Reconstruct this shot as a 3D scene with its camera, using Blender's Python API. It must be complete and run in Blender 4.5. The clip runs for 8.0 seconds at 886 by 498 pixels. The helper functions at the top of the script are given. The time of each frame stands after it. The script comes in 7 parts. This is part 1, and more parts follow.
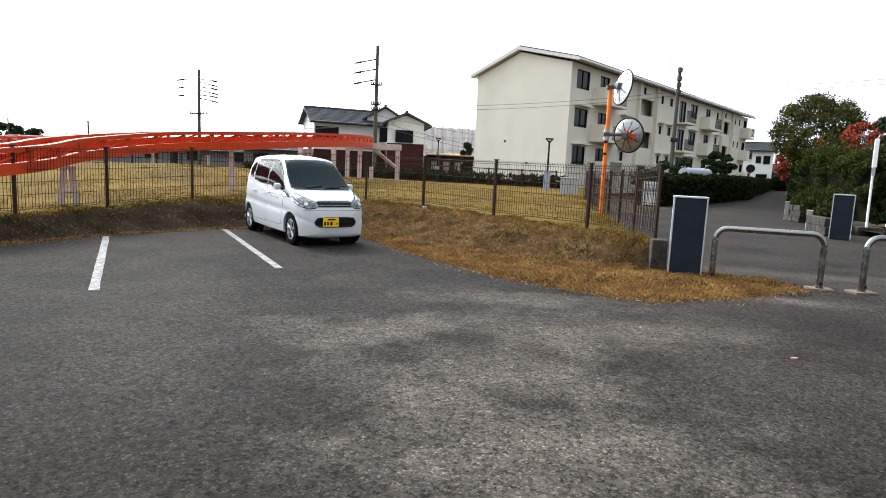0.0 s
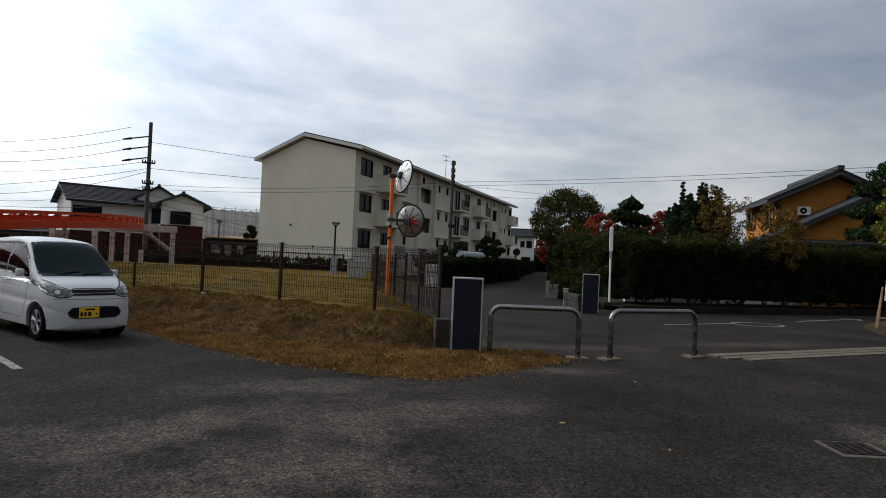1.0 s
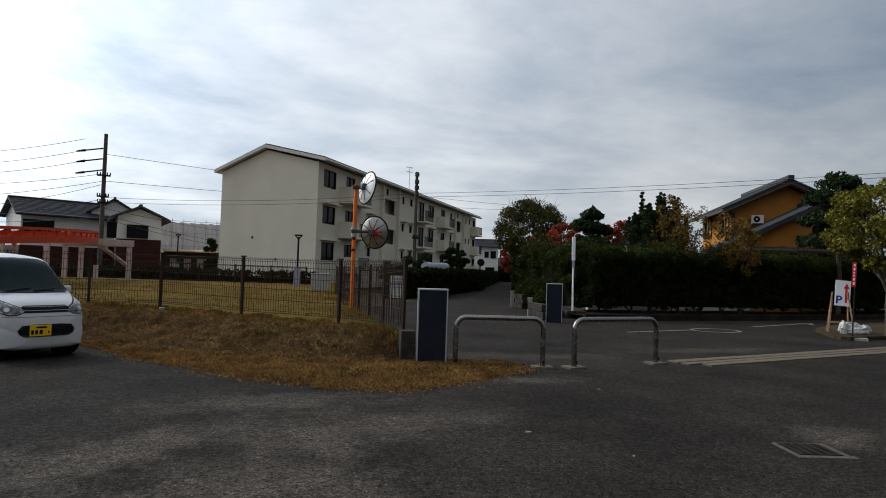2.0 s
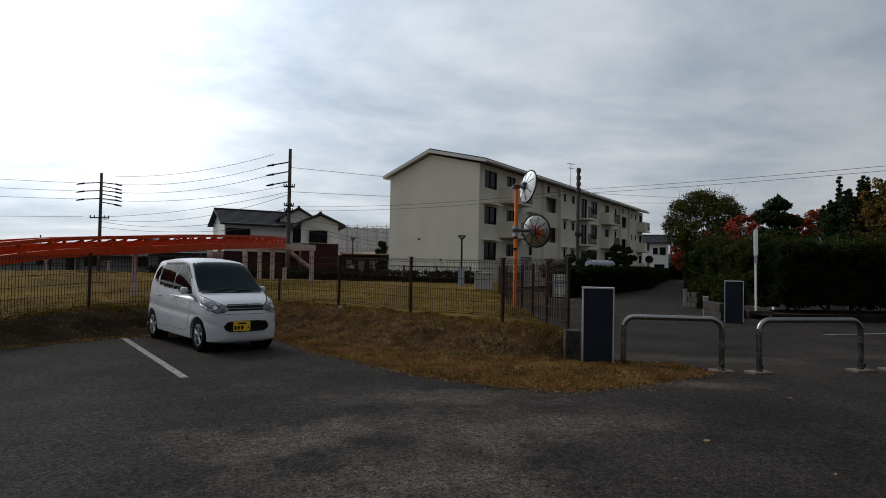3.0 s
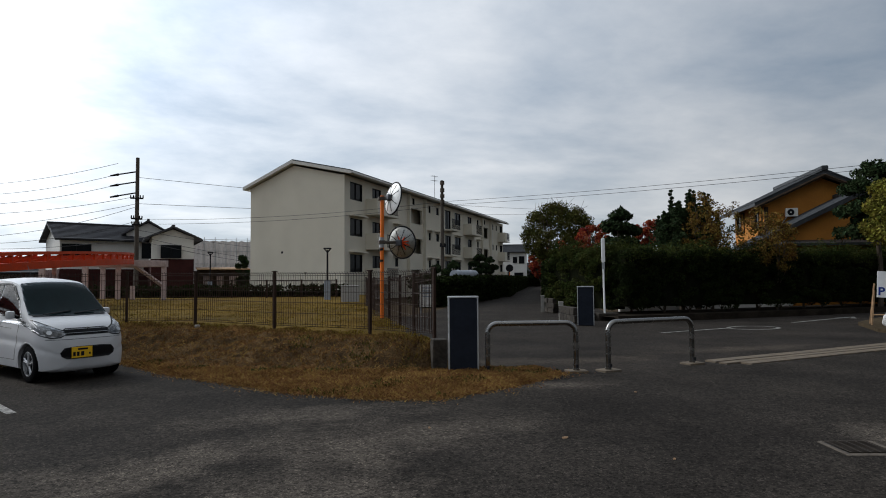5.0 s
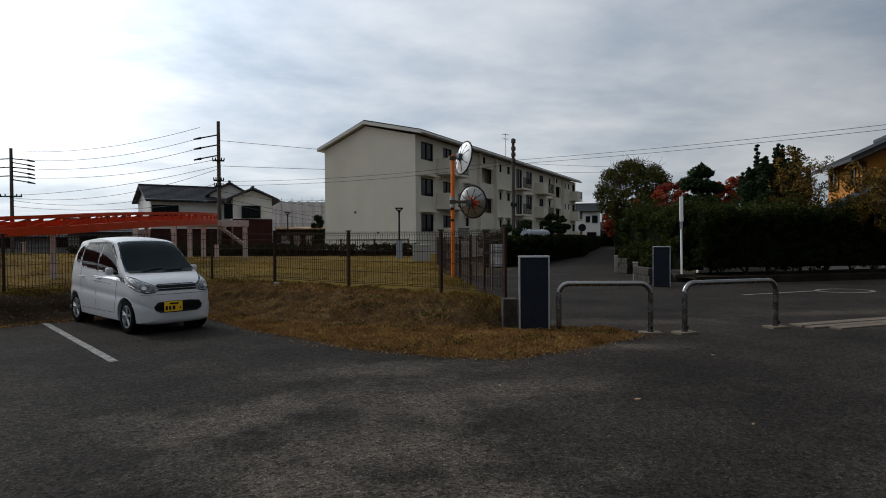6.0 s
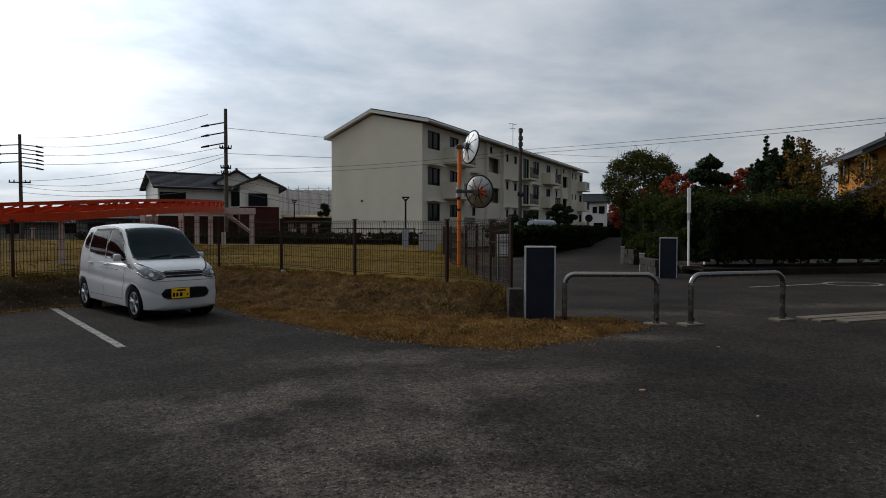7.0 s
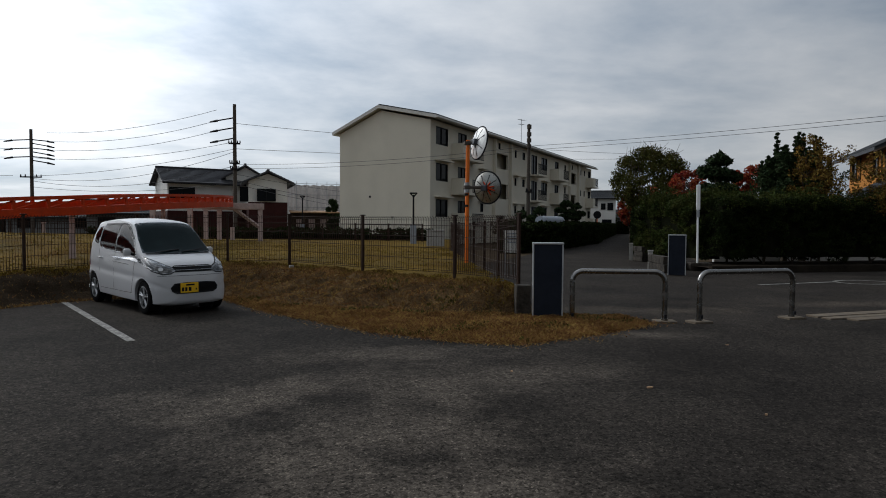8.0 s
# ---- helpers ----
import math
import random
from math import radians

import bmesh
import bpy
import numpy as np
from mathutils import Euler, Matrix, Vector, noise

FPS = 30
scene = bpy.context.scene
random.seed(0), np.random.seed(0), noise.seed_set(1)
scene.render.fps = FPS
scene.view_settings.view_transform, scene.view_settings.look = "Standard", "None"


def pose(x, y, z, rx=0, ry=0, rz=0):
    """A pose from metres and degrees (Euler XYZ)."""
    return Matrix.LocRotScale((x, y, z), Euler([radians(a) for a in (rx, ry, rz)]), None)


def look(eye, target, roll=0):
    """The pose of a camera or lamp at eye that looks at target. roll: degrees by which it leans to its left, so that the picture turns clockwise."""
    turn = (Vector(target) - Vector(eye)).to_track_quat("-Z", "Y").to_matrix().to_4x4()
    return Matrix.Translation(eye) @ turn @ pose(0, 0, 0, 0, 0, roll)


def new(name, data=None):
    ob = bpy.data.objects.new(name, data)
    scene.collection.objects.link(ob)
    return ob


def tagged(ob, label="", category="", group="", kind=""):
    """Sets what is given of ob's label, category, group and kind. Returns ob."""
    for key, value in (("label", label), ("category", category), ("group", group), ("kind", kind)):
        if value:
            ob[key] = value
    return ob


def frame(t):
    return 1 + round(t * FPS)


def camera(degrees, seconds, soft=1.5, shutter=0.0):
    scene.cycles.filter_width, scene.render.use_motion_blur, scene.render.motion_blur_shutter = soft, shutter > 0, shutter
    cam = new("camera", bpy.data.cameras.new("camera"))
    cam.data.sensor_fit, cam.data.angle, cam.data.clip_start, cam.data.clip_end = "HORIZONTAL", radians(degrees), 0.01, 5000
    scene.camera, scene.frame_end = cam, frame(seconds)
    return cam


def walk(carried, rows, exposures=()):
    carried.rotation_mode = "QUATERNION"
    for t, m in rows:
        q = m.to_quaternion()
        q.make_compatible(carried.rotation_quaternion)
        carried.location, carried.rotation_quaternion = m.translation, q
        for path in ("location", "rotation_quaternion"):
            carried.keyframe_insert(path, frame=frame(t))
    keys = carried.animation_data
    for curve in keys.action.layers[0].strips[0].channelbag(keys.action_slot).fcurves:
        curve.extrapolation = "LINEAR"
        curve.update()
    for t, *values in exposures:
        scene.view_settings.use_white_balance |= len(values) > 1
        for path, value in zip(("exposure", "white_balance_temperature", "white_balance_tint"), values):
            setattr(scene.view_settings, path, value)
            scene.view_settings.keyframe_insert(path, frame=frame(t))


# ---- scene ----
cam = camera(71.0, 8.0, soft=0.98)
EYE = (0.0, 0.0, 1.55)


def aim(yaw, pitch, roll, dx=0.0, dy=0.0, dz=0.0):
    """Camera pose from compass degrees (clockwise from +y), pitch up and lean."""
    a, b = radians(yaw), radians(pitch)
    eye = Vector(EYE) + Vector((dx, dy, dz))
    return look(eye, eye + Vector((math.sin(a) * math.cos(b), math.cos(a) * math.cos(b), math.sin(b))), roll)


PATH = [
    (0, aim(-0.44, -7.66, 2.62)),
    (0.3, aim(5.43, -4.33, 2.03)),
    (0.5, aim(9.13, -2.09, 1.48)),
    (0.8, aim(15.09, -0.4, 2.25)),
    (1, aim(18.59, 0.87, 2.56)),
    (1.2, aim(19.81, 1.48, 2.29)),
    (1.75, aim(22, 2, 1.9)),
    (2.3, aim(20.35, 2.02, 1.36)),
    (2.5, aim(16.61, 1.76, 1.18)),
    (2.7, aim(12.56, 1.54, 1.3)),
    (2.8, aim(10.44, 1.52, 1.24)),
    (3, aim(6.97, 1.55, 1.03)),
    (3.2, aim(8.17, 1.57, 0.92)),
    (3.3, aim(10.19, 1.71, 0.83)),
    (3.5, aim(14.67, 2.27, 0.81)),
    (3.7, aim(19.05, 2.68, 1.07)),
    (4, aim(20.85, 2.86, 0.62)),
    (4.5, aim(21.1, 3.23, -0.36)),
    (5, aim(19.25, 2.7, -0.46)),
    (5.2, aim(16.54, 1.1, -0.01)),
    (6.3, aim(12.57, -1.19, -0.3)),
    (6.5, aim(12.51, -1.43, -0.13)),
    (7, aim(12.15, -1.96, 0.12)),
    (7.5, aim(11.79, -2.22, 0.3)),
    (8, aim(11.44, -2.33, 0.36)),
]
walk(cam, PATH, exposures=[(0.0, 1.75), (0.3, 1.05), (0.5, 0.65), (0.8, 0.15), (1.2, -0.08), (2.3, 0.05), (2.5, 0.0), (3.0, -0.3), (3.5, -0.5), (4.0, -0.3), (4.5, 0.05), (5.2, -0.05), (6.3, -0.25), (8.0, -0.32)])

# ---- sky and sun ----
SUN_AZ, SUN_EL = -40.0, 36.0
SUN_DIR = Vector((math.sin(radians(SUN_AZ)) * math.cos(radians(SUN_EL)),
                  math.cos(radians(SUN_AZ)) * math.cos(radians(SUN_EL)), math.sin(radians(SUN_EL))))


def build_world():
    w = bpy.data.worlds.new("sky")
    scene.world = w
    w.use_nodes = True
    nt = w.node_tree
    nt.nodes.clear()
    N, L = nt.nodes.new, nt.links.new
    out, bg = N("ShaderNodeOutputWorld"), N("ShaderNodeBackground")
    sky = N("ShaderNodeTexSky")
    sky.sky_type, sky.sun_disc = "NISHITA", False
    sky.sun_elevation, sky.sun_rotation = radians(SUN_EL), radians(SUN_AZ)
    co = N("ShaderNodeTexCoord")
    # project the direction on a cloud deck: p = d.xy / (d.z + 0.12)
    sep = N("ShaderNodeSeparateXYZ")
    L(co.outputs["Generated"], sep.inputs[0])

    def m(op, a, b=None, c=None, clamp=False):
        n = N("ShaderNodeMath")
        n.operation, n.use_clamp = op, clamp
        for i, v in enumerate((a, b, c)):
            if v is None:
                continue
            if isinstance(v, (int, float)):
                n.inputs[i].default_value = v
            else:
                L(v, n.inputs[i])
        return n.outputs[0]

    den = m("ADD", m("MAXIMUM", sep.outputs[2], 0.0), 0.16)
    comb = N("ShaderNodeCombineXYZ")
    L(m("DIVIDE", sep.outputs[0], den), comb.inputs[0])
    L(m("DIVIDE", sep.outputs[1], den), comb.inputs[1])
    mp = N("ShaderNodeMapping")
    mp.inputs["Rotation"].default_value = (0, 0, radians(12))
    mp.inputs["Scale"].default_value = (0.72, 0.86, 1)
    L(comb.outputs[0], mp.inputs[0])
    n1 = N("ShaderNodeTexNoise")
    n1.inputs["Scale"].default_value, n1.inputs["Detail"].default_value = 1.15, 8
    n1.inputs["Roughness"].default_value, n1.inputs["Distortion"].default_value = 0.56, 0.2
    L(mp.outputs[0], n1.inputs["Vector"])
    n2 = N("ShaderNodeTexNoise")
    n2.inputs["Scale"].default_value, n2.inputs["Detail"].default_value = 0.45, 3
    L(mp.outputs[0], n2.inputs["Vector"])
    n3 = N("ShaderNodeTexNoise")
    n3.inputs["Scale"].default_value, n3.inputs["Detail"].default_value = 4.2, 7
    n3.inputs["Roughness"].default_value = 0.6
    L(mp.outputs[0], n3.inputs["Vector"])
    # nearness to the veiled sun
    dot = N("ShaderNodeVectorMath")
    dot.operation = "DOT_PRODUCT"
    dot.inputs[1].default_value = SUN_DIR
    nrm = N("ShaderNodeVectorMath")
    nrm.operation = "NORMALIZE"
    L(co.outputs["Generated"], nrm.inputs[0])
    L(nrm.outputs[0], dot.inputs[0])
    d01 = m("MULTIPLY_ADD", dot.outputs["Value"], 0.5, 0.5)
    glow = m("POWER", d01, 30.0)
    wide = m("POWER", d01, 3.5)
    # cloud light: grey deck, thicker and thinner places
    ramp = N("ShaderNodeValToRGB")
    ramp.color_ramp.elements[0].position, ramp.color_ramp.elements[0].color = 0.39, (0.225, 0.285, 0.36, 1)
    ramp.color_ramp.elements[1].position, ramp.color_ramp.elements[1].color = 0.61, (0.66, 0.675, 0.695, 1)
    mixf = m("MULTIPLY_ADD", n2.outputs["Fac"], 0.5, m("MULTIPLY_ADD", n3.outputs["Fac"], 0.1, m("MULTIPLY", n1.outputs["Fac"], 0.40)))
    L(mixf, ramp.inputs[0])
    # the deck away from the sun is dimmer
    base = m("MULTIPLY_ADD", m("MULTIPLY_ADD", d01, 2.4, 0.0, clamp=True), 0.50, 0.18)
    gain = m("ADD", m("MULTIPLY_ADD", wide, 1.95, base), m("MULTIPLY", glow, 9.0))
    sc = N("ShaderNodeVectorMath")
    sc.operation = "SCALE"
    L(ramp.outputs[0], sc.inputs[0])
    L(gain, sc.inputs["Scale"])
    skys = N("ShaderNodeVectorMath")
    skys.operation = "SCALE"
    skys.inputs["Scale"].default_value = 0.10
    L(sky.outputs[0], skys.inputs[0])
    mix = N("ShaderNodeMix")
    mix.data_type = "RGBA"
    cover = m("MULTIPLY_ADD", mixf, -1.2, 0.86, clamp=True)
    L(m("MULTIPLY", cover, 0.5), mix.inputs["Factor"])
    L(sc.outputs[0], mix.inputs["A"])
    L(skys.outputs[0], mix.inputs["B"])
    L(mix.outputs["Result"], bg.inputs["Color"])
    bg.inputs["Strength"].default_value = 1.0
    L(bg.outputs[0], out.inputs[0])


build_world()
sun = new("sun", bpy.data.lights.new("sun", "SUN"))
sun.data.energy, sun.data.angle, sun.data.color = 1.1, radians(5), (1.0, 0.95, 0.86)
sun.matrix_world = look(SUN_DIR * 60, (0, 0, 0))


# ---- materials ----
def material(name, base, rough=0.8, metal=0.0, var=0.25, scale=6.0, fine=60.0, bump=0.2, dirt=None, dirt_scale=1.2,
             dirt_amount=0.4, spec=0.22, island=0.0, depth=0.01, obj_random=0.0, second=None, coat=0.0):
    """A surface with two scales of colour change, fine relief and stains."""
    mt = bpy.data.materials.new(name)
    mt.use_nodes = True
    nt = mt.node_tree
    N, L = nt.nodes.new, nt.links.new
    b = nt.nodes["Principled BSDF"]
    b.inputs["Roughness"].default_value, b.inputs["Metallic"].default_value = rough, metal
    b.inputs["Specular IOR Level"].default_value = spec
    b.inputs["Coat Weight"].default_value = coat
    co = N("ShaderNodeTexCoord")
    big, small = N("ShaderNodeTexNoise"), N("ShaderNodeTexNoise")
    big.inputs["Scale"].default_value, big.inputs["Detail"].default_value = scale, 5
    small.inputs["Scale"].default_value, small.inputs["Detail"].default_value = fine, 3
    for n in (big, small):
        L(co.outputs["Object"], n.inputs["Vector"])

    def mixc(fac, a, c, mode="MIX"):
        n = N("ShaderNodeMix")
        n.data_type, n.blend_type = "RGBA", mode
        for key, v in (("Factor", fac), ("A", a), ("B", c)):
            if isinstance(v, (int, float)):
                n.inputs[key].default_value = v
            elif isinstance(v, tuple):
                n.inputs[key].default_value = (*v[:3], 1)
            else:
                L(v, n.inputs[key])
        return n.outputs["Result"]

    def rng(v, lo, hi, a=0.3, c=0.7):
        n = N("ShaderNodeMapRange")
        n.inputs[1].default_value, n.inputs[2].default_value = a, c
        n.inputs[3].default_value, n.inputs[4].default_value = lo, hi
        L(v, n.inputs[0])
        return n.outputs[0]

    base = tuple(base)
    dark = tuple(c * (1 - var) for c in base)
    light = tuple(min(1, c * (1 + var)) for c in base)
    col = mixc(rng(big.outputs["Fac"], 0, 1), dark, second if second else light)
    hs = N("ShaderNodeHueSaturation")
    L(rng(small.outputs["Fac"], 1 - var * 0.8, 1 + var * 0.8), hs.inputs["Value"])
    L(col, hs.inputs["Color"])
    col = hs.outputs[0]
    if island or obj_random:
        src = N("ShaderNodeNewGeometry").outputs["Random Per Island"] if island else N("ShaderNodeObjectInfo").outputs["Random"]
        k = island or obj_random
        h2 = N("ShaderNodeHueSaturation")
        L(rng(src, 1 - k, 1 + k, 0, 1), h2.inputs["Value"])
        L(rng(src, 0.5 - k * 0.05, 0.5 + k * 0.05, 0, 1), h2.inputs["Hue"])
        L(col, h2.inputs["Color"])
        col = h2.outputs[0]
    if dirt:
        st = N("ShaderNodeTexNoise")
        st.inputs["Scale"].default_value, st.inputs["Detail"].default_value = dirt_scale, 8
        st.inputs["Roughness"].default_value = 0.65
        L(co.outputs["Object"], st.inputs["Vector"])
        col = mixc(rng(st.outputs["Fac"], 0, dirt_amount, 0.45, 0.72), col, tuple(dirt))
    L(col, b.inputs["Base Color"])
    L(rng(small.outputs["Fac"], max(0, rough - 0.08), min(1, rough + 0.08)), b.inputs["Roughness"])
    if bump:
        bp = N("ShaderNodeBump")
        bp.inputs["Strength"].default_value, bp.inputs["Distance"].default_value = bump, depth
        L(small.outputs["Fac"], bp.inputs["Height"])
        L(bp.outputs[0], b.inputs["Normal"])
    return mt


def leafy(name, base, tip=None, k=0.55):
    """Leaves: colour changes from leaf to leaf, a little light passes through."""
    mt = material(name, base, rough=0.75, var=0.2, scale=2.0, fine=20, bump=0, island=k, second=tip, spec=0.04)
    nt = mt.node_tree
    b = nt.nodes["Principled BSDF"]
    tr = nt.nodes.new("ShaderNodeBsdfTranslucent")
    mx = nt.nodes.new("ShaderNodeMixShader")
    mx.inputs[0].default_value = 0.12
    src = b.inputs["Base Color"].links[0].from_socket
    nt.links.new(src, tr.inputs[0])
    nt.links.new(b.outputs[0], mx.inputs[1])
    nt.links.new(tr.outputs[0], mx.inputs[2])
    nt.links.new(mx.outputs[0], nt.nodes["Material Output"].inputs[0])
    return mt


def asphalt_material(name, base, patch, stones=0.58, patch_scale=0.5, dust=(), grain=84):
    """Worn asphalt: stone chips, pale dusty patches and darker damp-looking ones."""
    mt = material(name, base, rough=0.92, var=0.3, scale=0.6, fine=95, bump=0.5, depth=0.008, dirt=patch, dirt_scale=patch_scale,
                  dirt_amount=0.3, spec=0.05)
    nt = mt.node_tree
    N, L = nt.nodes.new, nt.links.new
    b = nt.nodes["Principled BSDF"]
    src = b.inputs["Base Color"].links[0].from_socket
    co = N("ShaderNodeTexCoord")
    for x, y, rx, ry in dust:
        # a dusty pale stain with a ragged rim
        mp = N("ShaderNodeMapping")
        mp.inputs["Location"].default_value = (-x / rx, -y / ry, 0)
        mp.inputs["Scale"].default_value = (1 / rx, 1 / ry, 0)
        L(co.outputs["Object"], mp.inputs[0])
        ln = N("ShaderNodeVectorMath")
        ln.operation = "LENGTH"
        L(mp.outputs[0], ln.inputs[0])
        nz = N("ShaderNodeTexNoise")
        nz.inputs["Scale"].default_value, nz.inputs["Detail"].default_value = 1.4, 7
        nz.inputs["Roughness"].default_value = 0.65
        L(co.outputs["Object"], nz.inputs["Vector"])
        ad = N("ShaderNodeMath")
        ad.operation = "MULTIPLY_ADD"
        ad.inputs[1].default_value = 3.2
        L(nz.outputs["Fac"], ad.inputs[0])
        L(ln.outputs["Value"], ad.inputs[2])
        rg = N("ShaderNodeMapRange")
        rg.inputs[1].default_value, rg.inputs[2].default_value, rg.inputs[3].default_value, rg.inputs[4].default_value = 1.6, 2.7, 0.85, 0.0
        L(ad.outputs[0], rg.inputs[0])
        mxd = N("ShaderNodeMix")
        mxd.data_type = "RGBA"
        mxd.inputs["B"].default_value = (*patch, 1)
        L(rg.outputs[0], mxd.inputs["Factor"])
        L(src, mxd.inputs["A"])
        src = mxd.outputs["Result"]
    vor = N("ShaderNodeTexVoronoi")
    vor.inputs["Scale"].default_value = grain
    L(co.outputs["Object"], vor.inputs["Vector"])
    hs = N("ShaderNodeHueSaturation")
    mr = N("ShaderNodeMapRange")
    mr.inputs[3].default_value, mr.inputs[4].default_value = max(0.12, 1 - stones), 1 + stones
    sepc = N("ShaderNodeSeparateColor")
    L(vor.outputs["Color"], sepc.inputs[0])
    # stones of two sizes
    coarse = N("ShaderNodeTexVoronoi")
    coarse.inputs["Scale"].default_value = grain * 0.42
    L(co.outputs["Object"], coarse.inputs["Vector"])
    sepk = N("ShaderNodeSeparateColor")
    L(coarse.outputs["Color"], sepk.inputs[0])
    both = N("ShaderNodeMix")
    both.inputs["Factor"].default_value = 0.5
    L(sepc.outputs[0], both.inputs["A"])
    L(sepk.outputs[0], both.inputs["B"])
    L(both.outputs["Result"], mr.inputs[0])
    L(mr.outputs[0], hs.inputs["Value"])
    L(src, hs.inputs["Color"])
    # a few pale chips among the dark stones
    chip = N("ShaderNodeMapRange")
    chip.inputs[1].default_value, chip.inputs[2].default_value = 0.82, 1.0
    chip.inputs[3].default_value, chip.inputs[4].default_value = 1.0, 2.3
    L(sepc.outputs[1], chip.inputs[0])
    h3 = N("ShaderNodeHueSaturation")
    L(chip.outputs[0], h3.inputs["Value"])
    L(hs.outputs[0], h3.inputs["Color"])
    L(h3.outputs[0], b.inputs["Base Color"])
    bp = b.inputs["Normal"].links[0].from_node
    bp.inputs["Strength"].default_value, bp.inputs["Distance"].default_value = 0.7, 0.006
    L(sepc.outputs[0], bp.inputs["Height"])
    return mt


M = {}
M["asphalt"] = asphalt_material("car_park_asphalt", (0.0182, 0.0156, 0.0133), (0.066, 0.056, 0.046), stones=0.9, dust=((0.7, 3.3, 1.5, 0.9), (0.3, 4.5, 1.4, 0.9), (1.3, 6.0, 1.9, 0.8), (-0.8, 5.6, 1.0, 0.6), (6.15, 4.3, 0.7, 0.45), (0.9, 7.3, 1.5, 0.5), (4.6, 8.0, 1.0, 0.35)))
M["road"] = asphalt_material("road_asphalt", (0.0215, 0.0185, 0.0160), (0.052, 0.043, 0.034), stones=0.7, dust=((4.9, 10.6, 1.1, 0.6), (6.6, 10.2, 1.4, 0.5), (10.5, 10.6, 2.2, 0.5)))
M["earth"] = material("earth", (0.058, 0.044, 0.028), var=0.35, scale=0.3, fine=8, rough=1, spec=0.02)
M["line"] = material("worn_white_paint", (0.19, 0.184, 0.172), var=0.5, fine=60, dirt=(0.03, 0.028, 0.026), dirt_scale=22, dirt_amount=1.0, rough=0.8)
M["straw"] = material("dry_grass_ground", (0.142, 0.070, 0.025), var=0.4, scale=0.8, fine=30, dirt=(0.07, 0.055, 0.035), dirt_scale=1.4,
                      dirt_amount=0.8, bump=0.9, depth=0.05, rough=1, second=(0.22, 0.12, 0.045), spec=0.02)
M["lawn"] = material("autumn_lawn", (0.120, 0.070, 0.0155), var=0.3, scale=0.5, fine=22, dirt=(0.085, 0.07, 0.03), dirt_scale=0.7,
                     dirt_amount=0.7, bump=0.9, depth=0.04, rough=1, second=(0.155, 0.10, 0.022), spec=0.02)
M["blade_dry"] = leafy("dry_grass_blades", (0.17, 0.087, 0.031), (0.275, 0.156, 0.058))
M["blade_green"] = leafy("lawn_blades", (0.19, 0.115, 0.020), (0.14, 0.097, 0.018))
M["blade_olive"] = leafy("olive_grass_blades", (0.125, 0.083, 0.023), (0.17, 0.105, 0.034))
M["weed"] = leafy("green_weed_leaves", (0.030, 0.042, 0.012), (0.05, 0.06, 0.018))
M["concrete"] = material("concrete", (0.30, 0.285, 0.26), var=0.2, dirt=(0.13, 0.115, 0.09), dirt_scale=3, dirt_amount=0.7, fine=50, bump=0.35)
M["gutter"] = material("dirty_concrete", (0.12, 0.094, 0.066), var=0.25, dirt=(0.07, 0.06, 0.05), dirt_scale=2.5, dirt_amount=0.8, fine=50, bump=0.35)
M["slope"] = material("shaded_soil_and_thatch", (0.086, 0.052, 0.026), var=0.5, scale=2.2, fine=34, dirt=(0.028, 0.020, 0.013), dirt_scale=4.5,
                      dirt_amount=0.9, bump=1.0, depth=0.06, rough=1, second=(0.155, 0.097, 0.045), spec=0.02)
M["dark_bank"] = material("dark_brown_bank", (0.030, 0.0215, 0.014), var=0.5, scale=2.0, fine=30, dirt=(0.058, 0.04, 0.022), dirt_scale=2.2, dirt_amount=0.5, bump=1.0, depth=0.06, rough=1, spec=0.02)
M["soil"] = material("dark_soil", (0.022, 0.018, 0.014), var=0.35, scale=2, fine=25, rough=1, spec=0.02, bump=0.6, depth=0.03)
M["drain_concrete"] = material("worn_drain_concrete", (0.085, 0.07, 0.054), var=0.4, scale=6, fine=40, dirt=(0.05, 0.045, 0.038), dirt_scale=5, dirt_amount=0.5, bump=0.5)
M["stone"] = material("weathered_stone", (0.027, 0.022, 0.017), var=0.5, scale=5, fine=30, dirt=(0.07, 0.06, 0.047), dirt_scale=7, dirt_amount=0.45, bump=0.8, depth=0.03)
M["cream"] = material("cream_wall_paint", (0.66, 0.62, 0.52), var=0.05, scale=0.4, fine=14, dirt=(0.45, 0.42, 0.35), dirt_scale=0.25, dirt_amount=0.25, bump=0.1, rough=0.85)
M["cabinet_grey"] = material("pale_grey_cabinet_paint", (0.36, 0.35, 0.33), var=0.1, scale=3, fine=20, dirt=(0.2, 0.19, 0.17), dirt_scale=3, dirt_amount=0.5, bump=0.1)
M["white"] = material("white_wall", (0.66, 0.65, 0.62), var=0.06, scale=0.6, fine=12, dirt=(0.45, 0.44, 0.4), dirt_amount=0.3, dirt_scale=0.4, bump=0.1)
M["far_wall"] = material("weathered_grey_wall", (0.20, 0.205, 0.205), var=0.12, scale=0.5, fine=10, dirt=(0.12, 0.12, 0.115), dirt_amount=0.5, dirt_scale=0.5, bump=0.1)
M["trim_white"] = material("pale_trim", (0.62, 0.61, 0.57), var=0.08, fine=20, bump=0.1, rough=0.7)
M["red_wall"] = material("dark_red_cladding", (0.04, 0.0095, 0.0085), var=0.2, fine=20, scale=2)
M["brown_fence"] = material("dark_brown_fence_paint", (0.030, 0.0165, 0.0115), var=0.25, fine=30, rough=0.65, bump=0.1, spec=0.12, dirt=(0.05, 0.029, 0.018), dirt_scale=7)
